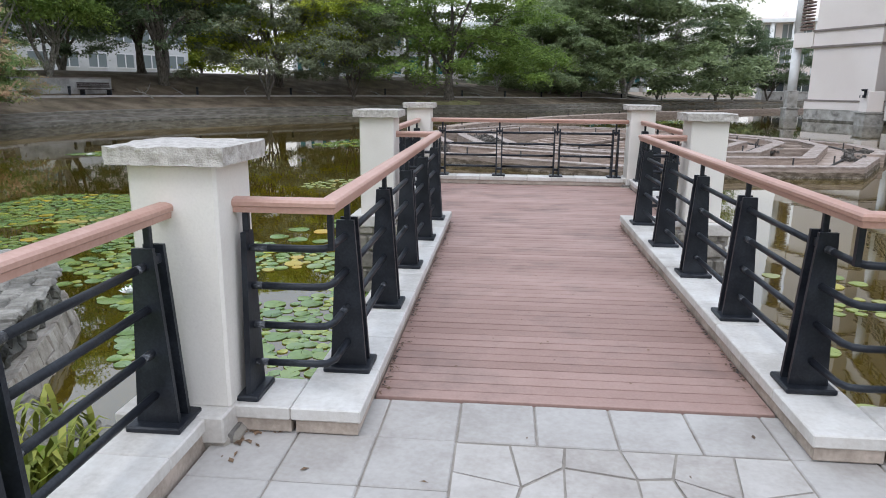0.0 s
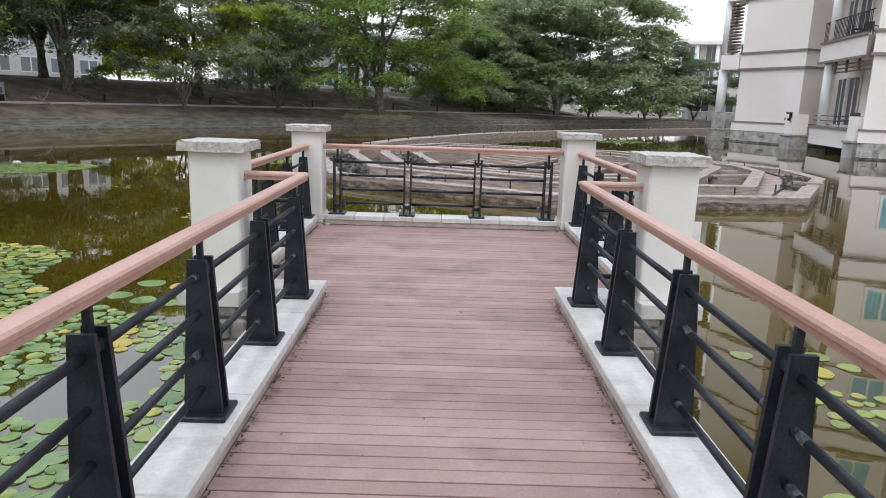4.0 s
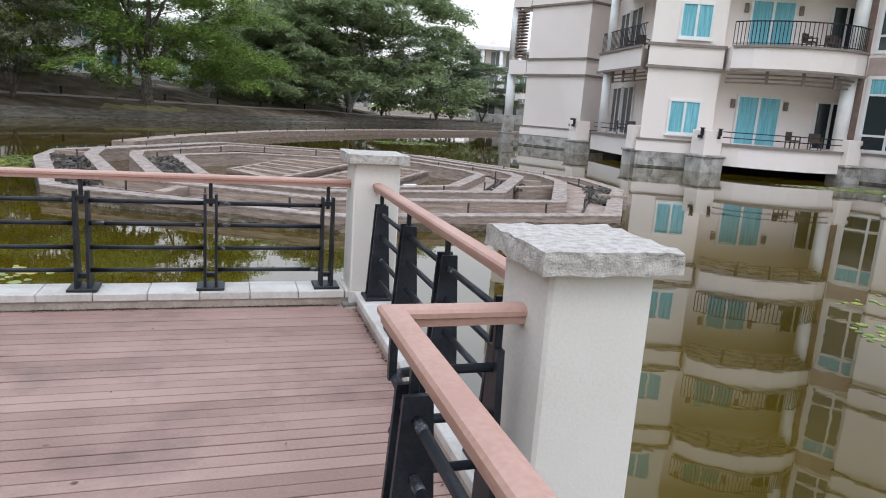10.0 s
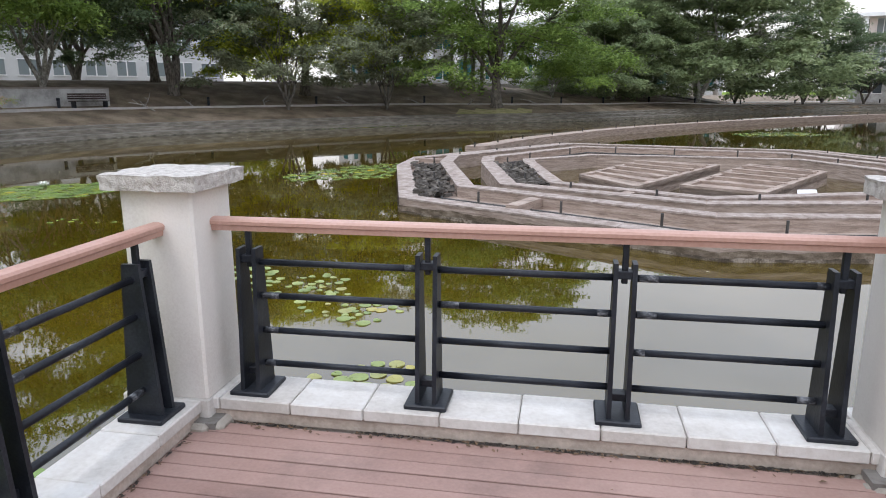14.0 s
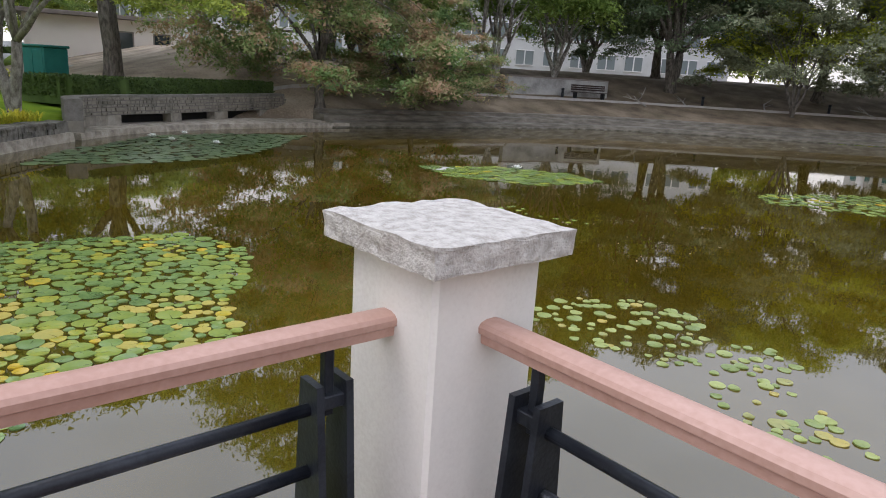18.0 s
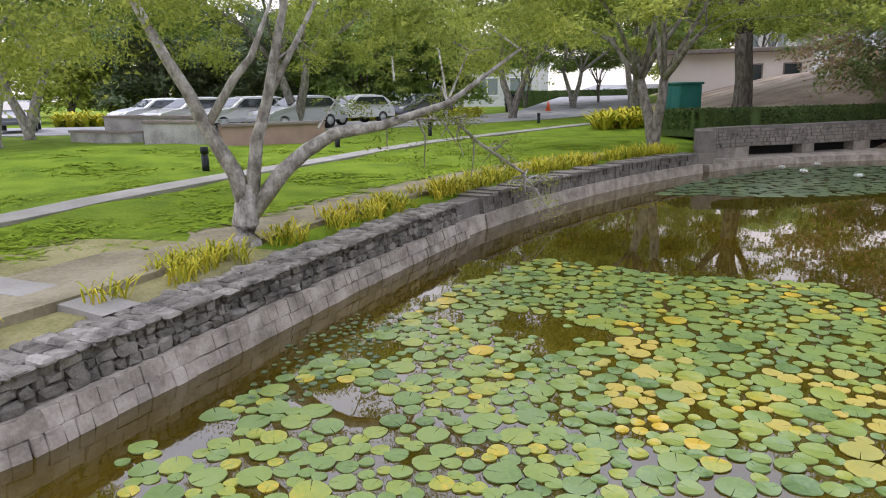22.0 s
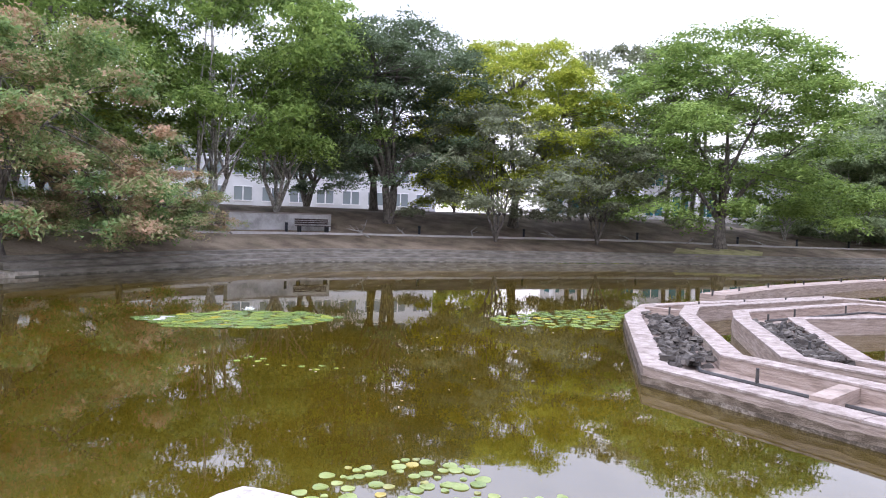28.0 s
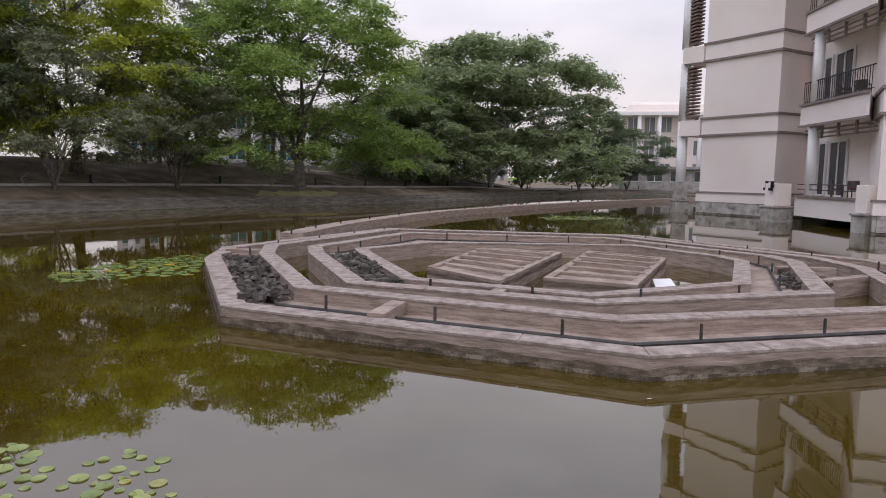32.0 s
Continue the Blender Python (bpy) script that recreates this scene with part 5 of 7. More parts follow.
for k in range(-4, 11):
    x, y = -62 + (0 if k > 0 else -5 * k) - 4 * (k % 3), -34 + 6.5 * k
    plant_tree(TREE_AVENUE if k > 3 else TREE_BELT, on_ground(x, y), M_BARK_MID if k > 3 else M_BARK_DARK, rb.choice((L_GREEN, L_YELLOW, L_YELLOW)), "leafy tree behind the car park", rb.uniform(0, 360), rb.uniform(0.65, 0.85), rb.uniform(0.85, 1.1), "trees behind the car park")
near_tree = thing("tree", (-8.55, 3.02, -0.15), "feathery tree with three pale leaning stems on the near bank", "tree", "trees round the pond")
nv, nf = [], []
for pts, rad in ((((0, 0, -0.3), (0, 0, 0.03), (0.0, 0.0, 0.22), (-0.02, 0.03, 0.45), (-0.04, 0.08, 0.66)), (0.22, 0.17, 0.15, 0.135, 0.075)),
                 (((-0.02, 0.04, 0.3), (0.03, -0.06, 0.80), (0.14, -0.29, 1.29), (0.22, -0.42, 1.67), (0.30, -0.58, 2.01), (0.45, -0.9, 2.8), (0.7, -1.2, 3.6)), (0.10, 0.09, 0.075, 0.065, 0.055, 0.04, 0.02)),
                 (((-0.02, 0.05, 0.3), (-0.08, 0.17, 1.13), (-0.13, 0.3, 1.56), (-0.18, 0.4, 2.03), (-0.2, 0.6, 2.8), (-0.15, 0.8, 3.7)), (0.085, 0.07, 0.058, 0.05, 0.038, 0.02)),
                 (((-0.02, 0.04, 0.3), (-0.18, 0.41, 0.79), (-0.27, 0.66, 1.01), (-0.38, 0.96, 1.19), (-0.52, 1.45, 1.26), (-0.8, 2.2, 1.5), (-1.2, 3.0, 2.1)), (0.10, 0.09, 0.08, 0.07, 0.055, 0.035, 0.015)),
                 (((0.14, -0.29, 1.29), (0.0, 0.0, 1.79), (-0.08, 0.18, 2.02), (-0.2, 0.4, 2.6)), (0.05, 0.045, 0.038, 0.015)), (((-0.13, 0.3, 1.56), (-0.5, 0.6, 2.3), (-1.0, 0.8, 3.0)), (0.04, 0.03, 0.012))):
    v, f = tube_data(pts, list(rad), 8)
    nf += [tuple(len(nv) + q for q in g) for g in f]
    nv += [tuple(q) for q in v]
mesh_object("trunk", nv, nf, M_BARK, near_tree, smooth=True)
TREE_NEAR[1].materials.append(L_YELLOW)
shared("crown", TREE_NEAR[1], near_tree, pose(-1.5, -0.9, -0.5, 0, 0, 200) @ Matrix.Diagonal((1.12, 1.12, 1.4, 1)))

# ---- hotel building in the water ----
hotel = thing("hotel_building", (0, 0, 0), "pale pink rendered hotel block with balconies standing in the pond", "building")
HS, HX, HY, HZ, HROT = 1.12, 0.65, 1.6, 1.56, radians(0.9)
PLACE = Matrix.Translation((HX, HY, HZ)) @ Matrix.Rotation(HROT, 4, "Z") @ Matrix.Scale(HS, 4) @ Matrix.Translation((-HX, -HY, -HZ))
hotel.matrix_basis = PLACE
ZH = HZ + (ZW - HZ) / HS
FLOOR0, STOREY, FLOORS = 0.82, 4.36, 5
TOP = FLOOR0 + STOREY * FLOORS


def block(poly, z0, z1, mat, name):
    return part(name, prism(bmesh.new(), poly, z0, z1), mat, hotel)


# outer wall masses, counter-clockwise
B1 = [(22.1, 40.75), (26.75, 42.65), (24.95, 47.15), (20.25, 45.25)]
B2 = [(19.6, 30.4), (22.7, 29.2), (24.5, 33.9), (22.55, 34.55)]
WING, WBACK = Vector((0.415, -0.91)), Vector((0.91, 0.415))
B3 = [(30.5, 18.56), (39.6, 22.71), (37.16, 28.05), (28.06, 23.9)]
B4 = [(28.3, 26.4), (29.75, 23.15), (33.0, 23.4), (33.0, 27.5)]
B5 = [(36.15, 12.15), (42.5, 15.05), (39.2, 22.3), (32.85, 19.4)]
BACK = [(23.25, 29.87), (29.6, 27.4), (42.0, 27.0), (42.0, 52.0), (25.0, 52.0), (24.6, 41.9), (22.6, 35.2)]
for poly in (B1, B2, B3, B5):
    block(poly, FLOOR0, TOP, M_WALL, "wall")
block(B4, FLOOR0, TOP - 0.01, M_WALL, "wall")
block(BACK, FLOOR0 - 0.003, TOP - 0.004, M_WALL, "wall")
# solid near-black block standing in for the shade beneath the hotel
block(inset(BACK, 0.05), ZH - 0.6, FLOOR0 - 0.01, M_VOID_SHADE, "undercroft")
for poly in (B1, B2, B3, B4, B5):
    block(inset(poly, -0.10), ZH - 0.6, 0.28, M_HPLINTH, "plinth")
    block(inset(poly, -0.125), ZH - 0.55, ZH + 0.10, M_ALGAE, "waterline_course")
    block(inset(poly, -0.13), 0.28, FLOOR0, M_WALL, "plinth_band")
    block(inset(poly, -0.17), FLOOR0 - 0.03, FLOOR0 + 0.07, M_TRIM, "string_course")
for poly in (B1, B2, B3, B5):
    for f in range(1, FLOORS):
        z = FLOOR0 + STOREY * f
        block(inset(poly, -0.05), z - 0.95, z - 0.02, M_WALL, "floor_band")
        block(inset(poly, -0.13), z - 1.05, z - 0.92, M_TRIM, "string_course")
        block(inset(poly, -0.13), z - 0.04, z + 0.09, M_TRIM, "string_course")
# rough plinth stones on the wall that stands nearest
rq = random.Random(77)
for (xa, ya), (xb, yb) in (((28.04, 23.86), (30.48, 18.6)), ((19.6, 30.4), (22.7, 29.2))):
    a, b = Vector((xa, ya)), Vector((xb, yb))
    t = (b - a).normalized()
    n = Vector((t.y, -t.x))
    vs, fs = [], []
    z = ZH + 0.08
    while z < 0.24:
        h = rq.uniform(0.13, 0.24)
        u = 0.0
        while u < (b - a).length - 0.1:
            wd = rq.uniform(0.2, 0.75)
            p = a + n * 0.06
            add = [(u + 0.003, -0.02), (min(u + wd, (b - a).length) - 0.003, -0.02), (min(u + wd, (b - a).length) - 0.003, 0.06 + rq.uniform(0, 0.06)), (u + 0.003, 0.06 + rq.uniform(0, 0.06))]
            k = len(vs)
            for zz in (z + 0.003, min(z + h, 0.26) - 0.003):
                for uu, oo in add:
                    q = p + t * uu + n * oo
                    vs.append((q.x, q.y, zz))
            fs += [tuple(k + i for i in f) for f in ((0, 3, 2, 1), (4, 5, 6, 7), (0, 1, 5, 4), (1, 2, 6, 5), (2, 3, 7, 6), (3, 0, 4, 7))]
            u += wd
        z += h
    st = mesh_object("plinth_facing", vs, fs, M_HPLINTH, hotel)
    st["kind"] = "stuff"
block([(19.0, 29.0), (27.0, 26.0), (30.0, 18.0), (36.0, 11.8), (43.0, 15.0), (43, 53), (20.5, 53)], TOP, TOP + 0.5, M_TRIM, "roof")


def make_window(origin, direction, u, z, w, h, mat, mullions=1, transom=None, name="window"):
    """A framed window set on a wall that runs from origin along direction; outward is to its right."""
    o, t = Vector(origin), Vector(direction).normalized()
    n = Vector((t.y, -t.x))
    c = o + t * (u + w / 2) + n * 0.02
    win = new(name)
    win.parent = hotel
    win.matrix_basis = Matrix(((t.x, n.x, 0, c.x), (t.y, n.y, 0, c.y), (0, 0, 1, z), (0, 0, 0, 1)))
    fr = 0.15 if name == "stair_window" else 0.11
    part("pane", boxm(-w / 2, -0.01, 0, w / 2, 0.012, h), mat, win)
    bm = boxm(-w / 2 - fr, -0.02, -fr, w / 2 + fr, 0.06, 0)
    box(bm, -w / 2 - fr, -0.02, h, w / 2 + fr, 0.06, h + fr)
    box(bm, -w / 2 - fr, -0.02, 0, -w / 2, 0.06, h)
    box(bm, w / 2, -0.02, 0, w / 2 + fr, 0.06, h)
    for i in range(mullions):
        x = -w / 2 + w * ((i + 1) / (mullions + 1) if name != "stair_window" else 0.68)
        box(bm, x - 0.055, -0.015, 0, x + 0.055, 0.05, h)
    for tz in transom or ():
        box(bm, -w / 2, -0.015, tz - 0.05, w / 2, 0.049, tz + 0.05)
    part("window_frame", bm, M_WHITE, win)
    if name == "window":
        part("window_sill", boxm(-w / 2 - 0.15, -0.02, -fr - 0.08, w / 2 + 0.15, 0.13, -fr), M_WHITE, win)
    return win


def balcony_rail(parent, pts, z, h=1.05, step=0.15):
    tube("top_rail", [(x, y, z + h) for x, y in pts], 0.03, M_IRON, parent, 6)
    tube("bottom_rail", [(x, y, z + 0.12) for x, y in pts], 0.02, M_IRON, parent, 6)
    for (xa, ya), (xb, yb) in zip(pts, pts[1:]):
        k = max(1, int(math.hypot(xb - xa, yb - ya) / step))
        for i in range(k):
            x, y = xa + (xb - xa) * i / k, ya + (yb - ya) * i / k
            part("baluster", boxm(x - 0.012, y - 0.012, z, x + 0.012, y + 0.012, z + h), M_IRON, parent)


def column(x, y, z0, z1, r=0.28):
    vs, fs = tube_data([(x, y, z0), (x, y, z1)], r, 14)
    mesh_object("column", vs, fs, M_WHITE, hotel, "round white column", smooth=True)


def balcony(front, back, z, f, curved=0.0, rail=True):
    """A slab with an apron, a rail, and louvre bars under the slab above."""
    a, b = Vector(front[0]), Vector(front[1])
    t = (b - a).normalized()
    n = Vector((t.y, -t.x))
    edge = [a + t * ((b - a).length * i / 8) + n * (curved * math.sin(math.pi * i / 8) ** 0.7) for i in range(9)]
    poly = [(p.x, p.y) for p in edge] + [tuple(back[1]), tuple(back[0])]
    bal = new("balcony")
    bal.parent = hotel
    part("slab", prism(bmesh.new(), poly, z - 0.93, z + 0.05), M_WALL, bal)
    out = [(p.x + n.x * 0.04, p.y + n.y * 0.04) for p in edge]
    for zz in ((z - 1.04, z - 0.02) if f else (z - 0.02,)):
        vs, fs = sweep_data([(x, y, zz) for x, y in out], [(-0.05, 0.0), (0.06, 0.0), (0.06, 0.11), (-0.05, 0.11)])
        mesh_object("string_course", vs, fs, M_TRIM, bal)
    inner = [(p.x - n.x * 0.12, p.y - n.y * 0.12) for p in edge]
    if f and rail:
        balcony_rail(bal, inner, z + 0.05)
    else:
        for h in (0.3, 0.55):
            tube("top_rail", [(x, y, z + 0.05 + h) for x, y in inner], 0.025, M_IRON, bal, 6)
    for k in range(3):
        zz = z + STOREY - 1.18 - 0.17 * k
        tube("louvre_bar", [(p.x - n.x * (0.3 + 0.1 * k), p.y - n.y * (0.3 + 0.1 * k), zz) for p in edge], 0.04, M_TRIM, bal, 5)
    for i in (2, 4, 6):
        p = edge[i] - n * 0.35
        part("louvre_hanger", boxm(p.x - 0.05, p.y - 0.05, z + STOREY - 1.6, p.x + 0.05, p.y + 0.05, z + STOREY - 0.98), M_TRIM, bal)
    return bal


def make_chair(x, y, z, rz):
    q = PLACE @ Vector((x, y, z))
    c = thing("balcony_chair", tuple(q), "low brown wooden armchair on a hotel balcony", "chair", "balcony chairs", rz=rz)
    part("seat", boxm(-0.28, -0.28, 0.36, 0.28, 0.28, 0.44, 0.02), M_CHAIR, c)
    part("backrest", boxm(-0.28, 0.22, 0.44, 0.28, 0.30, 0.84, 0.02), M_CHAIR, c)
    for sx in (-0.25, 0.25):
        part("armrest", boxm(sx - 0.03, -0.26, 0.60, sx + 0.03, 0.26, 0.65, 0.01), M_CHAIR, c)
        for sy in (-0.24, 0.24):
            part("leg", boxm(sx - 0.025, sy - 0.025, 0.0, sx + 0.025, sy + 0.025, 0.60), M_CHAIR, c)


WDIR, SDIR = (0.932, -0.363), (-0.35, -0.94)
for f in range(FLOORS):
    z = FLOOR0 + STOREY * f
    make_window(B2[0], (3.1, -1.2), 1.26, z + 0.44, 1.32, 1.40, M_TEAL, 1)
    balcony(((21.05, 37.4), (19.95, 31.6)), ((24.7, 39.5), (22.6, 34.6)), z, f)
    balcony(((22.5, 28.35), (27.9, 26.1)), ((23.3, 29.8), (29.2, 27.5)), z, f, 1.15)
    balcony(((30.55, 18.45), (33.3, 12.4)), ((32.9, 19.4), (35.7, 13.4)), z, f)
    # doors drawn oversized in dark glass to imitate the recess's shadowed wall
    make_window((24.35, 41.2), (-1.75, -5.9), 0.8, z + 0.1, 1.7, 2.6, M_GLASS_DARK, 1, name="balcony_door")
    make_window((24.35, 41.2), (-1.75, -5.9), 3.1, z + 0.1, 1.9, 2.6, M_GLASS_DARK, 1, name="balcony_door")
    column(21.1, 36.4, z, z + STOREY - 0.92, 0.24)
    make_window((23.25, 29.85), WDIR, 1.05, z + 0.09, 1.9, 2.2, M_TEAL, 1, name="balcony_door")
    make_window((23.25, 29.85), WDIR, 4.75, z + 0.12, 1.25, 2.1, M_GLASS_DARK, 1, name="balcony_window")
    column(27.55, 26.5, z, z + STOREY - 0.92, 0.30)
    column(19.85, 46.9, z, z + STOREY - 0.92, 0.30)
    column(31.25, 17.3, z, z + STOREY - 0.92, 0.30)
    block([(19.45, 46.6), (20.2, 45.45), (22.0, 46.15), (21.5, 47.7)], z + STOREY - 0.95, z + STOREY - 0.02, M_WALL, "corner_band")
    for k in range(15):
        if f:
            part("slat", boxm(19.8, 45.75, z + 0.15 + k * 0.21, 20.3, 46.65, z + 0.25 + k * 0.21), M_BRICK_RED, hotel)
    # stair windows between the balcony and the large plain wall
    sw = make_window((28.3, 26.4), (1.45, -3.25), 0.32, z + 0.25, 1.42, 3.1, M_GLASS_DARK, 1, (0.62, 2.42), name="stair_window")
    part("blind", boxm(-0.70, 0.0, 2.48, 0.70, 0.02, 3.09), M_TEAL, sw)
    block([(28.30, 26.34), (29.72, 23.10), (29.80, 23.2), (28.38, 26.44)], z + STOREY - 0.9, z + STOREY - 0.06, M_SPANDREL, "spandrel")
    block([(28.05, 26.6), (28.27, 26.38), (28.6, 26.5), (28.4, 27.0)], z + 0.05, z + STOREY - 0.95, M_BRICK_RED, "brick_panel")
    make_window((32.85, 19.4), WING, 0.35, z + 0.1, 1.5, 2.3, M_GLASS_DARK, 1, name="balcony_door")
    if f:
        for k in range(13):
            part("slat", prism(bmesh.new(), [tuple(Vector((30.62, 18.3)) + WING * a + WBACK * b) for a, b in ((0, 0.1), (1.3, 0.1), (1.3, 0.25), (0, 0.25))], z + 0.3 + 0.2 * k, z + 0.42 + 0.2 * k), M_BRICK_RED, hotel)
    if f < 3:
        make_chair(25.6, 27.2, z + 0.05, 20)
        make_chair(26.6, 26.9, z + 0.05, -30)
        make_chair(21.6, 35.2, z + 0.05, 60)
        make_chair(21.4, 33.8, z + 0.05, 120)
for x, y, w in ((20.75, 38.3, 0.55), (22.0, 28.6, 0.6), (27.6, 26.0, 0.5), (19.85, 46.9, 0.42), (31.2, 17.3, 0.5), (19.9, 31.2, 0.4)):
    part("pier", boxm(x - w, y - w, ZH - 0.5, x + w, y + w, 0.22, 0.03), M_HPLINTH, hotel)
    part("pier_cap", boxm(x - w - 0.06, y - w - 0.06, 0.22, x + w + 0.06, y + w + 0.06, 0.32, 0.02), M_HPLINTH, hotel)
    part("pier_post", boxm(x - w * 0.8, y - w * 0.8, 0.32, x + w * 0.8, y + w * 0.8, FLOOR0 + 0.62, 0.02), M_HPLINTH if y > 45 else M_WALL, hotel)
for x, y in ((20.2, 38.0), (20.5, 38.9), (21.45, 28.3), (22.2, 28.0), (27.9, 25.4), (30.7, 17.1)):
    lan = thing("wall_lantern", tuple(PLACE @ Vector((x, y, FLOOR0 + 0.35))), "dark iron lantern on a pier of the hotel", "lantern", "hotel lanterns")
    part("body", boxm(-0.07, -0.07, 0.06, 0.07, 0.07, 0.38, 0.02), M_IRON, lan)
    part("roof", boxm(-0.10, -0.10, 0.38, 0.10, 0.10, 0.43, 0.02), M_IRON, lan)
    part("bracket", boxm(-0.03, -0.03, -0.10, 0.03, 0.30, 0.06), M_IRON, lan)
for f in range(FLOORS):
    for u in (0.75, 3.25):
        p = Vector((23.25, 29.85)) + Vector(WDIR) * u + Vector((-0.363, -0.932)) * 0.06
        sc = part("wall_sconce", boxm(-0.09, -0.09, 0, 0.09, 0.09, 0.42, 0.03), M_TRIM, hotel)
        sc.matrix_basis = pose(p.x, p.y, FLOOR0 + STOREY * f + 1.75)

# ---- things on the banks ----
def placed_box(name, p, t, u0, u1, o0, o1, z0, z1, bevel, mat, parent, rough=0.0):
    """A block in the frame of a shore line: u along it, o towards the land."""
    n = Vector((-t.y, t.x))
    bm = boxm(u0, o0, z0, u1, o1, z1, bevel)
    if rough:
        for v in bm.verts:
            v.co += Vector((rs.uniform(-rough, rough), rs.uniform(-rough, rough), rs.uniform(-rough, rough)))
    ob = part(name, bm, mat, parent)
    ob.matrix_basis = Matrix(((t.x, n.x, 0, p.x), (t.y, n.y, 0, p.y), (0, 0, 1, 0), (0, 0, 0, 1)))
    return ob


def walk_line(line, lo, hi, seed):
    """Steps of uneven length along a line: place, direction and length."""
    r = random.Random(seed)
    i, out = 0, []
    fine = []
    for a, b in zip(line, line[1:]):
        k = max(1, int((b - a).length / 0.03))
        fine += [a + (b - a) * (j / k) for j in range(k)]
    pos = 0.0
    dist = [0.0]
    for a, b in zip(fine, fine[1:]):
        dist.append(dist[-1] + (b - a).length)
    while pos < dist[-1] - hi:
        ln = r.uniform(lo, hi)
        k0 = int(np.searchsorted(dist, pos))
        k1 = min(len(fine) - 1, int(np.searchsorted(dist, pos + ln)))
        d = fine[k1] - fine[k0]
        if d.length > 0.02:
            out.append((fine[k0], d.normalized(), d.length))
        pos += ln
    return out


stone_line = [p for p in near_line if p.x > -12.2]
rs = random.Random(31)
for course, (z0, z1, o) in enumerate(((-0.47, -0.385, 0.10), (-0.383, -0.30, 0.112), (-0.298, -0.212, 0.125))):
    for p, t, ln in walk_line(stone_line, 0.07, 0.19, 40 + course):
        placed_box("stone", p, t, 0.004, ln - 0.004, o + rs.uniform(-0.028, 0.02), 0.30, z0 + rs.uniform(-0.016, 0.010), z1 + rs.uniform(-0.010, 0.018), 0.020, M_WALLSTONE, near_wall, 0.014)
for o0, o1, seed in ((0.07, 0.23, 50), (0.235, 0.40, 51), (0.405, 0.57, 52)):
    for p, t, ln in walk_line(stone_line, 0.07, 0.20, seed):
        placed_box("coping_stone", p, t, 0.004, ln - 0.004, o0 + rs.uniform(-0.035, 0.01), o1 + rs.uniform(-0.02, 0.03), -0.222, -0.168 + rs.uniform(-0.022, 0.014), 0.022, M_COPING, near_wall, 0.008)
for course, (z0, z1) in enumerate(((0.0, 0.125), (0.13, 0.26), (0.265, 0.40))):
    for p, t, ln in walk_line(stone_line, 0.09, 0.19, 60 + course):
        ob = placed_box("footing_block", p, t, 0.001, ln - 0.001, -0.02 + rs.uniform(-0.010, 0.010), 0.15, z0 + rs.uniform(-0.008, 0.004), z1 + rs.uniform(-0.002, 0.003), 0.006, M_FOOTING, near_wall, 0.005)
        ob.matrix_basis = ob.matrix_basis @ Matrix.Translation((0, -0.07, ZW - 0.14)) @ Matrix.Rotation(radians(-16), 4, "X")
far_part = [p for p in near_line if p.x <= -12.0]
rs = random.Random(32)
vs, fs = [], []


def add_block(vs, fs, p, t, u0, u1, o0, o1, z0, z1):
    n = Vector((-t.y, t.x))
    b = len(vs)
    for z in (z0, z1):
        for u, o in ((u0, o0), (u1, o0), (u1, o1), (u0, o1)):
            q = p + t * u + n * o
            vs.append((q.x, q.y, z))
    fs.extend(tuple(b + k for k in f) for f in ((0, 3, 2, 1), (4, 5, 6, 7), (0, 1, 5, 4), (1, 2, 6, 5), (2, 3, 7, 6), (3, 0, 4, 7)))


for course, (z0, z1) in enumerate(((-0.47, -0.345), (-0.34, -0.215))):
    for p, t, ln in walk_line(far_part, 0.1, 0.26, 70 + course):
        add_block(vs, fs, p, t, 0.01, ln - 0.01, 0.10 + rs.uniform(-0.02, 0.02), 0.3, z0, z1)
for p, t, ln in walk_line(far_part, 0.12, 0.3, 75):
    add_block(vs, fs, p, t, 0.005, ln - 0.005, 0.06 + rs.uniform(-0.03, 0.02), 0.56 + rs.uniform(-0.05, 0.03), -0.21, -0.160 + rs.uniform(-0.025, 0.02))
far_stones = mesh_object("stone_courses", vs, fs, M_COPING, near_wall)
far_stones["kind"] = "stuff"
strip("footing", flip(far_part), [(-0.06, ZW - 0.4), (0.04, -0.475), (0.2, -0.475), (0.2, ZW - 0.4)], M_FOOTING, near_wall)

ribbon("bare_soil_strip", offset_line([p for p in near_line if -19 < p.x < -3.6], 1.55), 1.15, M_SAND, "strip of bare sandy soil behind the retaining wall", "soil", 0.012, 0.01)
WALKWAY = [(-1.8, -4.2), (-3.6, -3.3), (-6.4, -1.7), (-8.27, -0.9), (-9.2, -0.5), (-10.9, -0.3), (-13.6, 0.3), (-17.6, 1.34), (-20.3, 2.0), (-24.0, 3.25), (-30.8, 6.9), (-37.1, 11.2), (-46, 16)]
ribbon("footpath", smooth_line(WALKWAY, 0.8), 0.64, M_PATH, "narrow pale concrete footpath across the lawn", "path", 0.035)
ribbon("road", smooth_line([(-31, -40), (-33.0, -14), (-37, -3), (-48, 6), (-72, 12), (-110, 20)], 2.0), 9.0, M_ROAD, "pale grey car park road", "road", 0.03)
ribbon("side_path", smooth_line([(-33.0, -4.0), (-37.7, -1.7), (-46.5, 3.65), (-58, 7.5)], 1.0), 1.6, M_PATH, "pale path that joins the road", "path", 0.07)
ribbon("bank_kerb", offset_line([p for p in far_line if p.y > 20], 5.2), 0.26, M_PAVE, "narrow pale kerb along the far bank", "kerb", 0.10, 0.05)
ribbon("stepping_path", smooth_line([(-6.75, 0.9), (-6.55, 1.5), (-6.4, 2.3), (-6.12, 3.2)], 0.4), 0.36, M_PATH, "short slab path from the lawn to the wall", "path", 0.04)
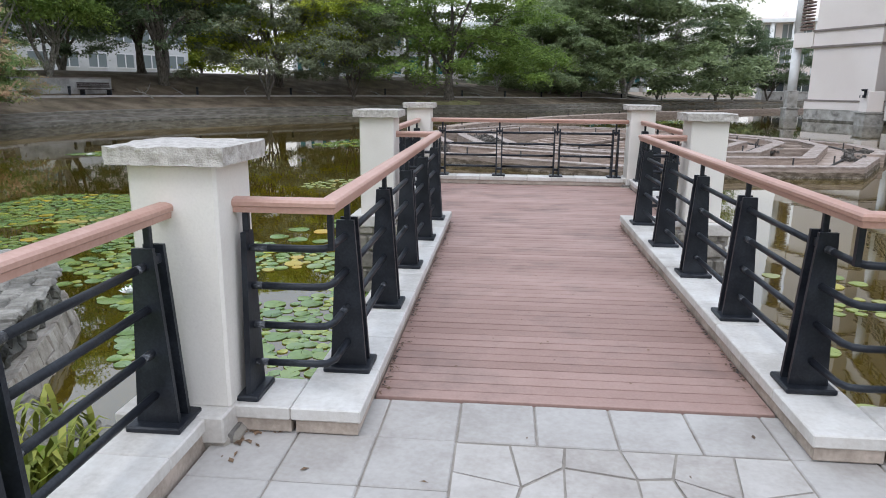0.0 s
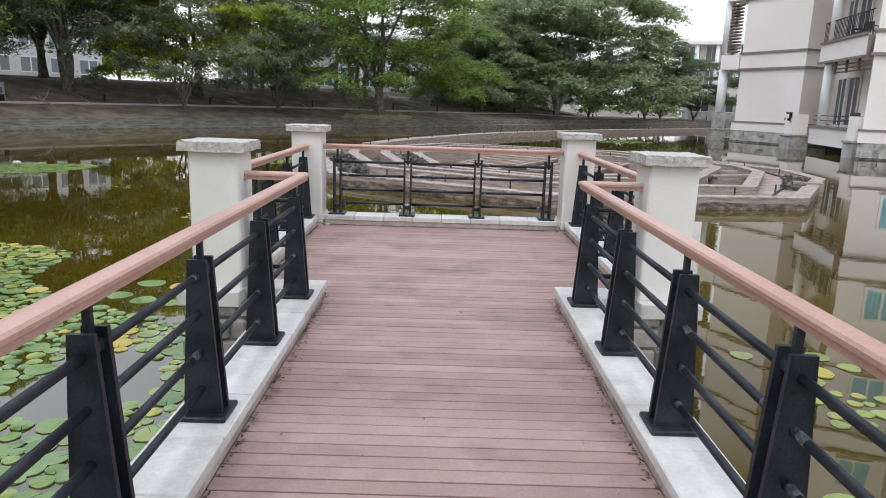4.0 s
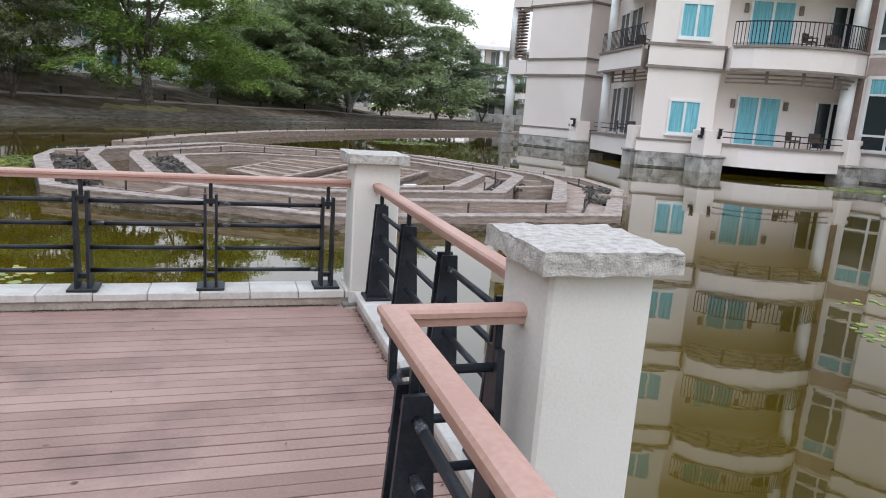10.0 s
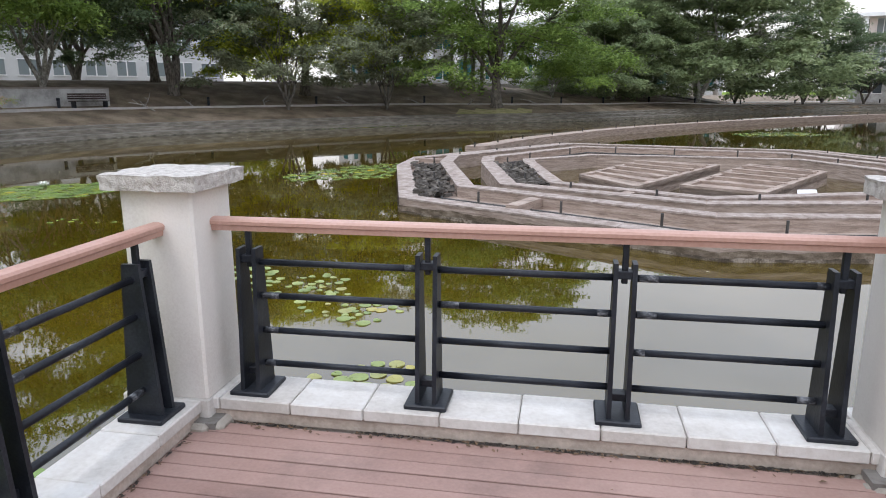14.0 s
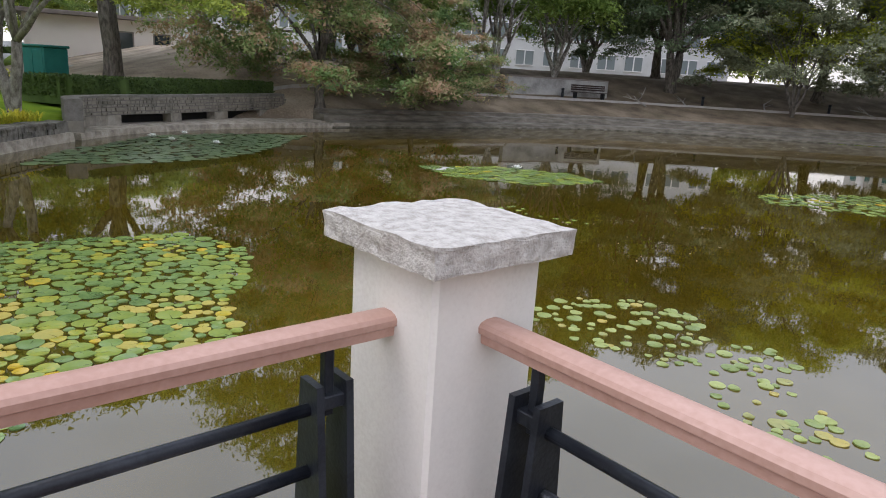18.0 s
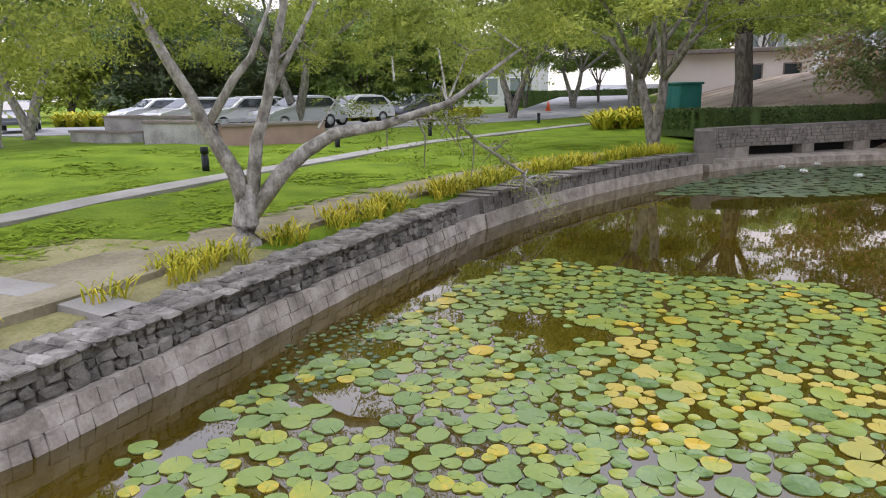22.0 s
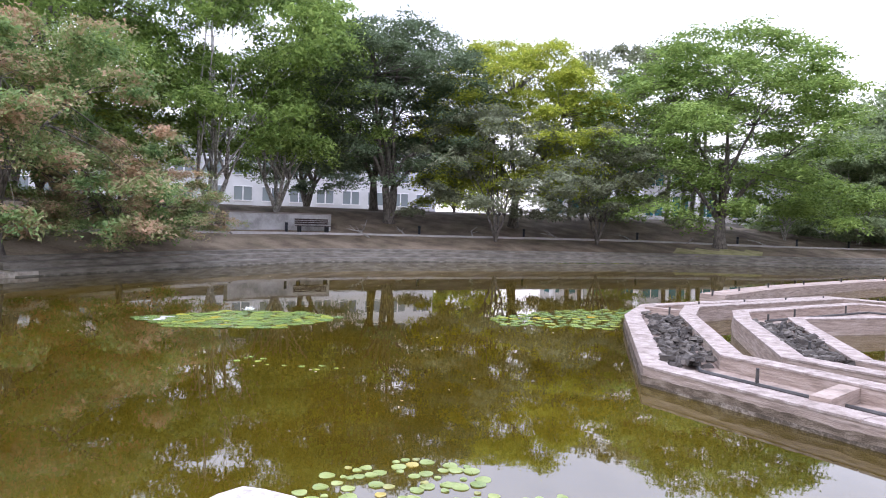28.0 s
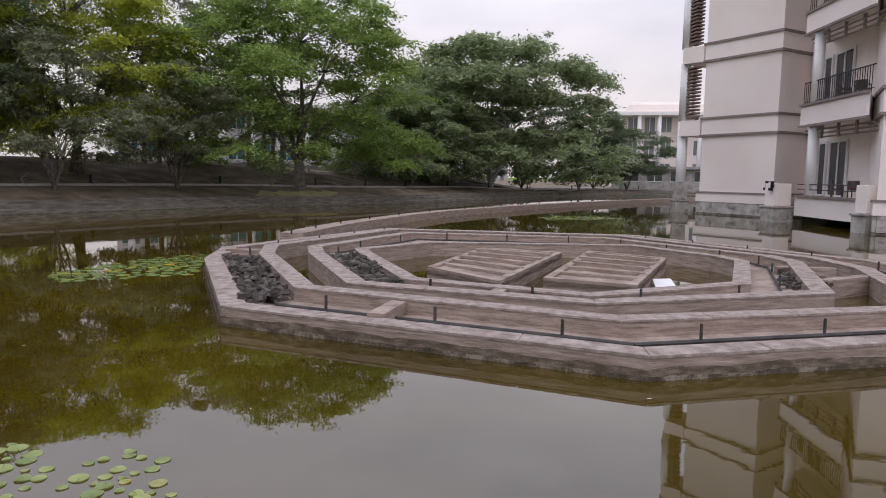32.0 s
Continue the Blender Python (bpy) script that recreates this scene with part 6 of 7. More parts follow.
ribbon("terrace_road", offset_line([p for p in far_line if p.y > 38], 19.0), 5.0, M_PATH, "pale paved terrace road behind the far bank", "road", 0.05)


plaza_rim = [(-29.4, -22.3), (-25.5, -16.7), (-21.9, -12.35), (-18.8, -9.9), (-15.2, -7.9), (-9.5, -7.6), (-6.5, -9.5), (-6, -30), (-29, -30)]
plaza = part("plaza", prism(bmesh.new(), plaza_rim[::-1], -0.3, 0.06), M_PATH)
tagged(plaza, "pale round paved turning place beside the lawn", "paving", kind="structure")


def blades(name, spots, label, category, mat, per, h, w, spread, seed):
    """Tufts of narrow arching blades."""
    r = random.Random(seed)
    vs, fs = [], []
    for x, y, z, s in spots:
        for k in range(per):
            a = r.uniform(0, 6.283)
            ln, out = h * s * r.uniform(0.6, 1.2), spread * s * r.uniform(0.3, 1.2)
            bx, by = x + r.uniform(-.08, .08) * s, y + r.uniform(-.08, .08) * s
            dx, dy = math.cos(a), math.sin(a)
            px, py = -dy * w * s, dx * w * s
            b = len(vs)
            for t, wd, zz in ((0, 0.7, 0), (0.45, 1.0, 0.8), (1.0, 0.08, 0.9)) if h < 0.1 else ((0, 0.7, 0), (0.4, 1.0, 0.75), (0.75, 0.7, 1.0), (1.0, 0.08, 0.85)):
                cx, cy, cz = bx + dx * out * t, by + dy * out * t, z + ln * zz
                vs += [(cx - px * wd, cy - py * wd, cz), (cx + px * wd, cy + py * wd, cz)]
            for q in range(2 if h < 0.1 else 3):
                fs.append((b + 2 * q, b + 2 * q + 1, b + 2 * q + 3, b + 2 * q + 2))
    ob = mesh_object(name, vs, fs, mat)
    return tagged(ob, label, category, kind="stuff")


rp = random.Random(5)
spots = []
for p, t, ln in walk_line([p for p in near_line if -22 < p.x < -3.5], 0.07, 0.13, 81):
    n = Vector((-t.y, t.x))
    for o in (0.72, 0.98):
        if (-6.9 < p.x < -5.2 and rp.random() < 0.6) or math.sin(p.x * 5.3) + math.sin(p.x * 2.1 + 1) + rp.uniform(-0.5, 0.5) > (0.55 if p.x > -12 else 1.2):
            continue
        q = p + n * (o + rp.uniform(-0.14, 0.16))
        spots.append((q.x, q.y, -0.19, rp.uniform(0.7, 1.25) * (1.0 if p.x > -12 else 1.2)))
blades("border_plants", spots, "row of yellow-green strap-leaved border plants along the wall", "plants", M_BLADE, 17, 0.19, 0.0085, 0.22, 82)
spots = []
way = np.array([tuple(p) for p in smooth_line(WALKWAY + [], 0.3)] + [tuple(p) for p in smooth_line([(-6.75, 0.9), (-6.55, 1.5), (-6.4, 2.3)], 0.3)])
cand = np.random.RandomState(6).uniform((-24, -7), (-3.2, 9), (52000, 2))
cand_d = shore_offset(cand)
for (x, y), d in zip(cand, cand_d):
    if len(spots) >= 5600:
        break
    if d < 2.1 or d > 11 or rp.random() < (d - 2.2) / 10 or np.hypot(way[:, 0] - x, way[:, 1] - y).min() < 0.5:
        continue
    if x > -7.6 and y > 1.2:
        continue
    spots.append((x, y, ground_at(x, y) - 0.01, rp.uniform(0.7, 1.3)))
for p, t, ln in walk_line(offset_line([p for p in near_line if -19 < p.x < -7.4], 2.16), 0.04, 0.08, 85):
    spots.append((p.x + rp.uniform(-.08, .08), p.y + rp.uniform(-.08, .08), ground_at(p.x, p.y) - 0.01, rp.uniform(1.2, 2.6)))
M_TURF = material("turf_blade", [(0.125, 0.21, 0.013), (0.19, 0.285, 0.018), (0.25, 0.34, 0.026)], 0.85, 0.6, 10, 0, spec=0.08, island=0.6)
blades("ground_cover", spots, "bright green ground cover plants of the lawn", "grass", M_TURF, 9, 0.017, 0.015, 0.14, 83)
blades("entrance_plants", [(-2.3 + rp.uniform(-.25, .25), -0.8 + rp.uniform(-1.2, .55), -0.15, rp.uniform(0.8, 1.2)) for _ in range(34)], "olive green strap-leaved plants beside the entrance railing", "plants", M_STRAP, 11, 0.22, 0.015, 0.22, 84)

# dry fallen branches on the far bank
rf = random.Random(63)
for k, (x, y) in enumerate(((-28.4, 35.0), (-25.6, 43.2), (-23.6, 45.5), (-20.4, 49.2), (-15.6, 54.0), (-11.5, 58.5), (-8.0, 60.8), (-2.5, 64.5), (-29.6, 37.5), (-24.5, 42.6))):
    fb = thing("fallen_branch", on_ground(x, y), "dry grey fallen branch lying on the far bank", "branch", "fallen branches", rz=rf.uniform(0, 360))
    tip = Vector((rf.uniform(1.6, 2.6), rf.uniform(-.4, .4), rf.uniform(0.3, 0.7)))
    tube("limb", [(0, 0, 0.02), tip * 0.5 + Vector((0, 0.12, 0.12)), tip], [0.05, 0.04, 0.015], M_BARK, fb, 6)
    for q in range(4):
        a = tip * rf.uniform(0.3, 0.8) + Vector((0, 0.08, 0.08))
        tube("twig", [a, a + Vector((rf.uniform(0.1, 0.7), rf.uniform(-.7, .7), rf.uniform(0, 0.5)))], [0.022, 0.008], M_BARK, fb, 5)

# hedge and culvert wall
cul_line = smooth_line([(-20.9, 10.95), (-22.2, 11.2), (-23.1, 12.3), (-24.1, 14.4), (-25.3, 16.5), (-26.7, 19.0), (-27.6, 20.6)], 0.3)
cul = thing("culvert_wall", (0, 0, 0), "grey rubble wall with three dark drain openings at the pond's corner", "wall", kind="structure")
for p, t, ln in walk_line(cul_line, 0.25, 0.25, 1):
    y = p.y
    hole = 12.4 < y < 14.25 or 14.75 < y < 16.15 or 16.75 < y < 18.6
    top = 0.36 + 0.006 * (y - 10)
    placed_box("wall_block", p, t, 0, ln + 0.01, 0, 0.45, -0.22, top, 0.0, M_MORTAR, cul)
    if hole:
        # near-black backing paints the opening's unlit depth
        placed_box("void", p, t, 0, ln + 0.008, 0.36, 0.44, -0.60, -0.222, 0.0, M_VOID_SHADE, cul)
    else:
        placed_box("wall_block", p, t, 0, ln + 0.008, 0.002, 0.44, -0.62, -0.222, 0.0, M_RUBBLE, cul)
r = random.Random(91)
vs, fs = [], []
z, course = -0.21, 0
while z < 0.32:
    h = (0.10, 0.13, 0.085, 0.12)[course % 4]
    for p, t, ln in walk_line(cul_line, 0.07, 0.24, 92 + course):
        add_block(vs, fs, p, t, 0.012, ln - 0.012, -0.03 + r.uniform(-0.02, 0.02), 0.1, z + 0.006 + r.uniform(0, 0.02), z + h - 0.006 + r.uniform(-0.02, 0.0))
    z += h
    course += 1
face = mesh_object("stone_facing", vs, fs, M_RUBBLE, cul)
face["kind"] = "stuff"
hedge_line = smooth_line([(-25.2, 9.75), (-23.7, 10.9)] + [tuple(p) for p in cul_line[::3] if p.y > 12.2], 0.4)
hedge = thing("hedge", (0, 0, 0), "clipped dark green hedge on top of the culvert wall", "hedge")
vs, fs = sweep_data([(p.x, p.y, 0) for p in offset_line(hedge_line, 1.15)], [(-0.55, 0.0), (-0.55, 0.80), (0.55, 0.83), (0.55, 0.0)])
mesh_object("core", vs, fs, M_HEDGE, hedge)
vs, fs = [], []
hl = offset_line(hedge_line, 1.15)
for k in range(9000):
    i = r.randrange(len(hl) - 1)
    p = hl[i] + (hl[i + 1] - hl[i]) * r.random()
    t = (hl[i + 1] - hl[i]).normalized()
    n = Vector((-t.y, t.x))
    if r.random() < 0.5:
        q, z = p - n * (0.55 + r.uniform(-.02, .07)), r.uniform(0.2, 0.86)
    else:
        q, z = p + n * r.uniform(-.6, .6), 0.81 + r.uniform(-.03, .08)
    b = len(vs)
    s = r.uniform(0.03, 0.07)
    v = [Vector((r.gauss(0, 1), r.gauss(0, 1), r.gauss(0, 1))).normalized() * s for _ in range(2)]
    c = Vector((q.x, q.y, z))
    vs += [c - v[0], c + v[1] * .5, c + v[0], c - v[1] * .5]
    fs.append((b, b + 1, b + 2, b + 3))
mesh_object("leaves", vs, fs, M_HEDGE, hedge)

gb = thing("utility_cabinet", (-32.1, 12.2, 0.2), "dark teal metal utility cabinet behind the hedge", "cabinet", rz=20)
part("body", boxm(-0.72, -0.5, 0, 0.72, 0.5, 1.5, 0.03), M_GREENBOX, gb)
part("roof", boxm(-0.78, -0.56, 1.5, 0.78, 0.56, 1.6, 0.03), M_GREENBOX, gb)
part("door", boxm(-0.66, -0.525, 0.1, -0.02, -0.5, 1.4, 0.01), M_GREENBOX, gb)
part("door", boxm(0.02, -0.525, 0.1, 0.66, -0.5, 1.4, 0.01), M_GREENBOX, gb)


def make_bollard(x, y, scale=1.0, group="path bollards"):
    b = thing("bollard_light", (x, y, ground_at(x, y)), "short black bollard lamp beside the path", "bollard", group)
    tube("post", [(0, 0, -0.1), (0, 0, 0.34 * scale)], 0.075 * scale, M_IRON, b, 10)
    tube("head", [(0, 0, 0.36 * scale), (0, 0, 0.50 * scale)], [0.085 * scale, 0.085 * scale], M_IRON, b, 10)
    tube("collar", [(0, 0, 0.34 * scale), (0, 0, 0.36 * scale)], 0.06 * scale, M_PIPE, b, 10)


for x, y in ((-9.46, -1.06), (-14.6, -0.51), (-20.9, 0.4), (-26.2, 2.3), (-35.2, 6.2)):
    make_bollard(x, y)
bank_bollards = offset_line([p for p in far_line if p.y > 30], 5.9)
for p in bank_bollards[::4]:
    make_bollard(p.x, p.y, 1.15, "bollards on the far bank")

bench = thing("bench", (-27.3, 40.6, ground_at(-27.3, 40.6)), "dark slatted park bench on the far bank", "bench", rz=61)
for k in range(4):
    part("seat_slat", boxm(-1.1, -0.24 + 0.125 * k, 0.42, 1.1, -0.14 + 0.125 * k, 0.46, 0.005), M_JOIST, bench)
for k in range(3):
    part("back_slat", boxm(-1.1, 0.27, 0.55 + 0.12 * k, 1.1, 0.30, 0.64 + 0.12 * k, 0.005), M_JOIST, bench)
for x in (-0.9, 0.9):
    part("leg", boxm(x - 0.04, -0.22, -0.1, x + 0.04, 0.28, 0.42, 0.01), M_IRON, bench)
gw = thing("low_wall", (0, 0, 0), "low grey stone wall on the far bank behind the bench", "wall", kind="structure")
wall_pts = smooth_line([(-29.9, 36.0), (-28.9, 39.5), (-27.3, 42.5)], 1.0)
vs, fs = sweep_data([(p.x, p.y, 0) for p in wall_pts], [(-0.2, 0.3), (-0.2, 1.82), (0.2, 1.82), (0.2, 0.3)])
mesh_object("body", vs, fs, M_PLINTH, gw)
vs, fs = sweep_data([(p.x, p.y, 0) for p in wall_pts], [(-0.25, 1.82), (-0.25, 1.9), (0.25, 1.9), (0.25, 1.82)])
mesh_object("coping", vs, fs, M_TRIM, gw)

# plaza walls by the car park
M_PINKWALL = material("pinkish_wall", [(0.30, 0.20, 0.16), (0.38, 0.26, 0.21)], 0.85, 2, 30, 0.2)
for a, b, h, m, label in (((-24.6, -10.6), (-23.0, -7.2), 0.35, M_PLINTH, "low grey stone planter wall"), ((-24.6, -9.2), (-22.4, -4.6), 0.85, M_PLINTH, "grey stone planter wall"), ((-21.6, -5.9), (-21.0, -3.8), 0.75, M_PLINTH, "grey stone planter wall"), ((-21.3, -3.4), (-23.3, -0.8), 0.62, M_PINKWALL, "low pinkish planter wall")):
    w = thing("planter_wall", (0, 0, 0), label, "wall", "planter walls")
    A, B = Vector(a), Vector(b)
    t = (B - A).normalized()
    n = Vector((-t.y, t.x))
    for nm, o, z0, z1, mt in (("body", 0.22, -0.2, h, m), ("coping", 0.28, h, h + 0.08, M_TRIM)):
        q = [A - n * o, B - n * o, B + n * o, A + n * o]
        part(nm, prism(bmesh.new(), [(v.x, v.y) for v in q], z0, z1), mt, w)


def make_car(x, y, rz, paint, label):
    c = thing("car", (x, y, ground_at(x, y) + 0.06), label, "car", "parked cars", rz=rz)
    prof = [(-2.08, 0.35), (-2.14, 0.55), (-2.12, 0.78), (-2.02, 0.96), (-1.78, 1.30), (-1.55, 1.43), (-1.0, 1.49), (-0.3, 1.49), (0.15, 1.42), (0.85, 1.0), (1.35, 0.93), (1.85, 0.82), (2.08, 0.68), (2.14, 0.52), (2.1, 0.35)]
    bm = bmesh.new()
    rows = []
    for yy, k in ((-0.86, 0.0), (-0.76, 1.0), (0.76, 1.0), (0.86, 0.0)):
        row = []
        for px, pz in prof:
            inset_top = 0.24 * max(0.0, (pz - 0.95) / 0.55)
            sgn = 1 if yy > 0 else -1
            row.append(bm.verts.new((px * (1 if k else 0.985), yy - sgn * inset_top, pz if k else 0.35 + (pz - 0.35) * 0.965)))
        rows.append(row)
    for ra, rb2 in zip(rows, rows[1:]):
        for i in range(len(prof) - 1):
            bm.faces.new((ra[i], ra[i + 1], rb2[i + 1], rb2[i]))
        bm.faces.new((ra[-1], ra[0], rb2[0], rb2[-1]))
    bm.faces.new(rows[0][::-1])
    bm.faces.new(rows[-1])
    part("body", bm, paint, c, smooth=False)
    for s in (-1, 1):
        bm = bmesh.new()
        v = [bm.verts.new(p) for p in ((-1.70, s * 0.842, 0.99), (0.62, s * 0.842, 1.0), (0.08, s * 0.70, 1.36), (-1.48, s * 0.70, 1.36))]
        w = [bm.verts.new((p.co.x, p.co.y + s * 0.012, p.co.z)) for p in v]
        bm.faces.new(w if s < 0 else w[::-1])
        for i in range(4):
            bm.faces.new((v[i], v[(i + 1) % 4], w[(i + 1) % 4], w[i]))
        part("side_window", bm, M_GLASS_DARK, c)
        for wx in (-1.3, 1.32):
            wheel = tube("wheel", [(wx, s * 0.66, 0.31), (wx, s * 0.86, 0.31)], 0.31, M_TYRE, c, 14)
            tube("rim", [(wx, s * 0.855, 0.31), (wx, s * 0.872, 0.31)], 0.19, M_SILVER, wheel, 12)
        part("headlight", boxm(1.93, s * 0.62 - 0.16, 0.62, 2.09, s * 0.62 + 0.16, 0.76, 0.02), M_WHITE, c)
        part("tail_light", boxm(-2.13, s * 0.66 - 0.12, 0.72, -2.02, s * 0.66 + 0.12, 0.92, 0.02), M_LAMP_RED, c)
    for x0, z0, x1, z1, nm in ((0.20, 1.40, 0.82, 1.03, "windscreen"), (-1.72, 1.37, -1.99, 1.0, "rear_window")):
        bm = bmesh.new()
        d = 0.012 if x0 > 0 else -0.012
        v = [bm.verts.new(p) for p in ((x0 + d, -0.54, z0), (x0 + d, 0.54, z0), (x1 + d, 0.68, z1), (x1 + d, -0.68, z1))]
        bm.faces.new(v)
        part(nm, bm, M_GLASS_DARK, c)
    part("bumper", boxm(2.02, -0.8, 0.36, 2.2, 0.8, 0.56, 0.04), paint, c)
    part("bumper", boxm(-2.2, -0.8, 0.36, -2.04, 0.8, 0.58, 0.04), paint, c)


CAR_L = ("parked silver hatchback", "parked white hatchback", "parked dark grey hatchback")
for x, y, rz, k in ((-32.2, -4.9, -32, 0), (-32.0, -7.6, -34, 1), (-32.2, -10.2, -30, 1), (-35.9, -11.6, -30, 2), (-35.6, -8.6, -34, 0), (-36.6, -3.4, -38, 1), (-43.6, -1.0, -40, 2), (-32.0, -19, 35, 2), (-29.6, -22.0, 35, 1), (-36.5, -14.6, -30, 1)):
    make_car(x, y, rz, (M_SILVER, M_CARWHITE, M_CARGREY)[k], CAR_L[k] + " on the car park")

cone = thing("traffic_cone", (-56.0, 6.9, ground_at(-56, 6.9) + 0.1), "orange traffic cone at the roadside", "cone")
tube("body", [(0, 0, 0.04), (0, 0, 0.75)], [0.2, 0.04], M_ORANGE, cone, 10)
part("foot", boxm(-0.25, -0.25, 0, 0.25, 0.25, 0.05, 0.01), M_ORANGE, cone)
lb = thing("litter_bin", (-58.0, 3.9, ground_at(-58, 3.9)), "dark roadside litter bin", "bin")
tube("body", [(0, 0, -0.05), (0, 0, 1.2)], [0.42, 0.5], M_IRON, lb, 10)
tube("lid", [(0, 0, 1.2), (0, 0, 1.45)], [0.55, 0.25], M_IRON, lb, 10)

far_hedge = thing("hedge", (0, 0, 0), "clipped dark hedge across the road", "hedge")
line = smooth_line([(-76, 3), (-77, 10), (-76.5, 20)], 0.8)
vs, fs = sweep_data([(p.x, p.y, 0) for p in line], [(-0.7, 0.0), (-0.65, 1.7), (0.65, 1.75), (0.7, 0.0)])
mesh_object("core", vs, fs, M_HEDGE, far_hedge)
rh = random.Random(77)
lv, lf = [], []
for k in range(3000):
    p = rh.choice(line)
    c = Vector((p.x + rh.choice((0.7, rh.uniform(-0.7, 0.7))), p.y + rh.uniform(-0.5, 0.5), rh.uniform(0.1, 1.8)))
    u, w = (Vector((rh.gauss(0, 1), rh.gauss(0, 1), rh.gauss(0, 1))).normalized() * 0.13 for _ in range(2))
    lf.append((len(lv), len(lv) + 1, len(lv) + 2))
    lv += [c - u, c + u, c + w]
mesh_object("leaves", lv, lf, M_HEDGE, far_hedge)

low_house = thing("house", (-58.0, 24.0, 0.6), "pale pink rendered building behind the mound", "building", rz=-14)
part("wall", boxm(-3.5, -8.0, -1.0, 3.5, 2.2, 3.5, 0.03), M_WALL, low_house)
part("roof", boxm(-4.1, -8.6, 3.5, 4.1, 2.8, 3.8, 0.04), M_TRIM, low_house)
for yy in (-1.6, 0.9):
    win = part("window", boxm(3.49, yy - 0.6, 1.2, 3.56, yy + 0.6, 2.7, 0.01), M_TRIM, low_house)
    part("pane", boxm(3.555, yy - 0.5, 1.3, 3.575, yy + 0.5, 2.6), M_GLASS_DARK, win)

# yellow shrubs and palms by the car park
for x, y, s in ((-29.5, 9.2, 1.2), (-31.5, 9.6, 1.4), (-33.5, 10.2, 1.2), (-38, -20, 1.6), (-44.5, 1.5, 1.5), (-43.6, -1.5, 1.5), (-42.6, -4.5, 1.6), (-41.8, -7.5, 1.5), (-41.2, -10.5, 1.6), (-40.6, -13.5, 1.5), (-40, -16.5, 1.6)):
    b = blades("shrub", [(x + rp.uniform(-.8, .8) * s, y + rp.uniform(-.6, .6) * s, ground_at(x, y), s * rp.uniform(.8, 1.4)) for _ in range(16)], "yellow-green ornamental shrub by the path", "shrub", M_BLADE, 22, 0.36, 0.03, 0.6, int(x * 10))
    b["kind"] = "thing"

# bare branch that hangs over the wall
br = thing("fallen_branch", (0, 0, 0), "pale hanging branch with feathery yellow-green leaves over the wall", "branch")
main = [(-9.03, 4.66, 1.2), (-10.8, 4.75, 1.12), (-11.9, 4.95, 1.08), (-12.8, 5.25, 0.66), (-12.95, 6.0, 0.14), (-12.95, 6.02, -0.2)]
tube("limb", main, [0.02, 0.02, 0.024, 0.03, 0.028, 0.014], M_BARK, br, 6)
rq = random.Random(44)
lv, lf = [], []
for i in range(30):
    k = i % 5 if i > 15 else 1 + i % 4
    p = Vector(main[k]) + (Vector(main[k + 1]) - Vector(main[k])) * rq.random()
    q = p + Vector((rq.uniform(-0.6, 0.25), rq.uniform(-0.3, 0.4), rq.uniform(-0.6, 0.2))) * rq.uniform(0.6, 1.2)
    mid = p + (q - p) * 0.5 + Vector((rq.uniform(-.08, .08), rq.uniform(-.08, .08), 0.09))
    tube("twig", [p, mid, q], [0.018, 0.014, 0.006], M_BARK, br, 5)
    for j in range(130 if i % 3 else 30):
        c = mid + (q - mid) * rq.uniform(0.1, 1.3) + Vector((rq.gauss(0, .15), rq.gauss(0, .15), rq.gauss(0, .055)))
        u = Vector((rq.gauss(0, 1), rq.gauss(0, 1), rq.gauss(0, .4))).normalized() * 0.034
        w = u.cross(Vector((rq.gauss(0, .3), rq.gauss(0, .3), 1))).normalized() * 0.012
        b = len(lv)
        lv += [c - u, c + w, c + u, c - w]
        lf.append((b, b + 1, b + 2, b + 3))
mesh_object("leaves", lv, lf, L_YELLOW, br)

# drooping leafy sprays of the near tree
lv, lf = [], []
root = near_tree.matrix_basis.translation
for tip, origin in (((-11.3, 4.8, 1.25), (-9.35, 5.2, 1.35)), ((-11.5, 4.1, 1.75), (-9.3, 4.6, 1.6)), ((-11.0, 3.7, 1.3), (-8.9, 3.8, 1.1)), ((-10.6, 3.4, 1.9), (-8.7, 3.4, 1.8)), ((-11.6, 5.2, 2.1), (-9.7, 6.0, 1.95)), ((-10.2, 5.6, 2.0), (-9.35, 5.2, 1.35)), ((-12.3, 4.6, 2.2), (-9.35, 5.2, 1.35))):
    a, b = Vector(origin) - root, Vector(tip) - root
    mid = a.lerp(b, 0.5) + Vector((0, 0, 0.25))
    tube("spray_twig", [a, mid, b], [0.014, 0.010, 0.004], M_BARK, near_tree, 5)
    for k in range(14):
        f = rq.uniform(0.35, 1.05)
        c0 = (a.lerp(mid, f * 2) if f < 0.5 else mid.lerp(b, f * 2 - 1)) + Vector((rq.gauss(0, .16), rq.gauss(0, .16), rq.gauss(-.05, .07)))
        out = Vector((rq.gauss(0, 1), rq.gauss(0, 1), -0.25)).normalized() * rq.uniform(0.22, 0.4)
        for j in range(44):
            c = c0 + out * (j / 44) + Vector((rq.gauss(0, .035), rq.gauss(0, .035), rq.gauss(0, .014)))
            u = Vector((rq.gauss(0, 1), rq.gauss(0, 1), rq.gauss(0, .3))).normalized() * 0.028
            w = u.cross(Vector((rq.gauss(0, .3), rq.gauss(0, .3), 1))).normalized() * 0.010
            n0 = len(lv)
            lv += [c - u, c + w, c + u, c - w]
            lf.append((n0, n0 + 1, n0 + 2, n0 + 3))
mesh_object("spray_leaves", lv, lf, L_YELLOW, near_tree)

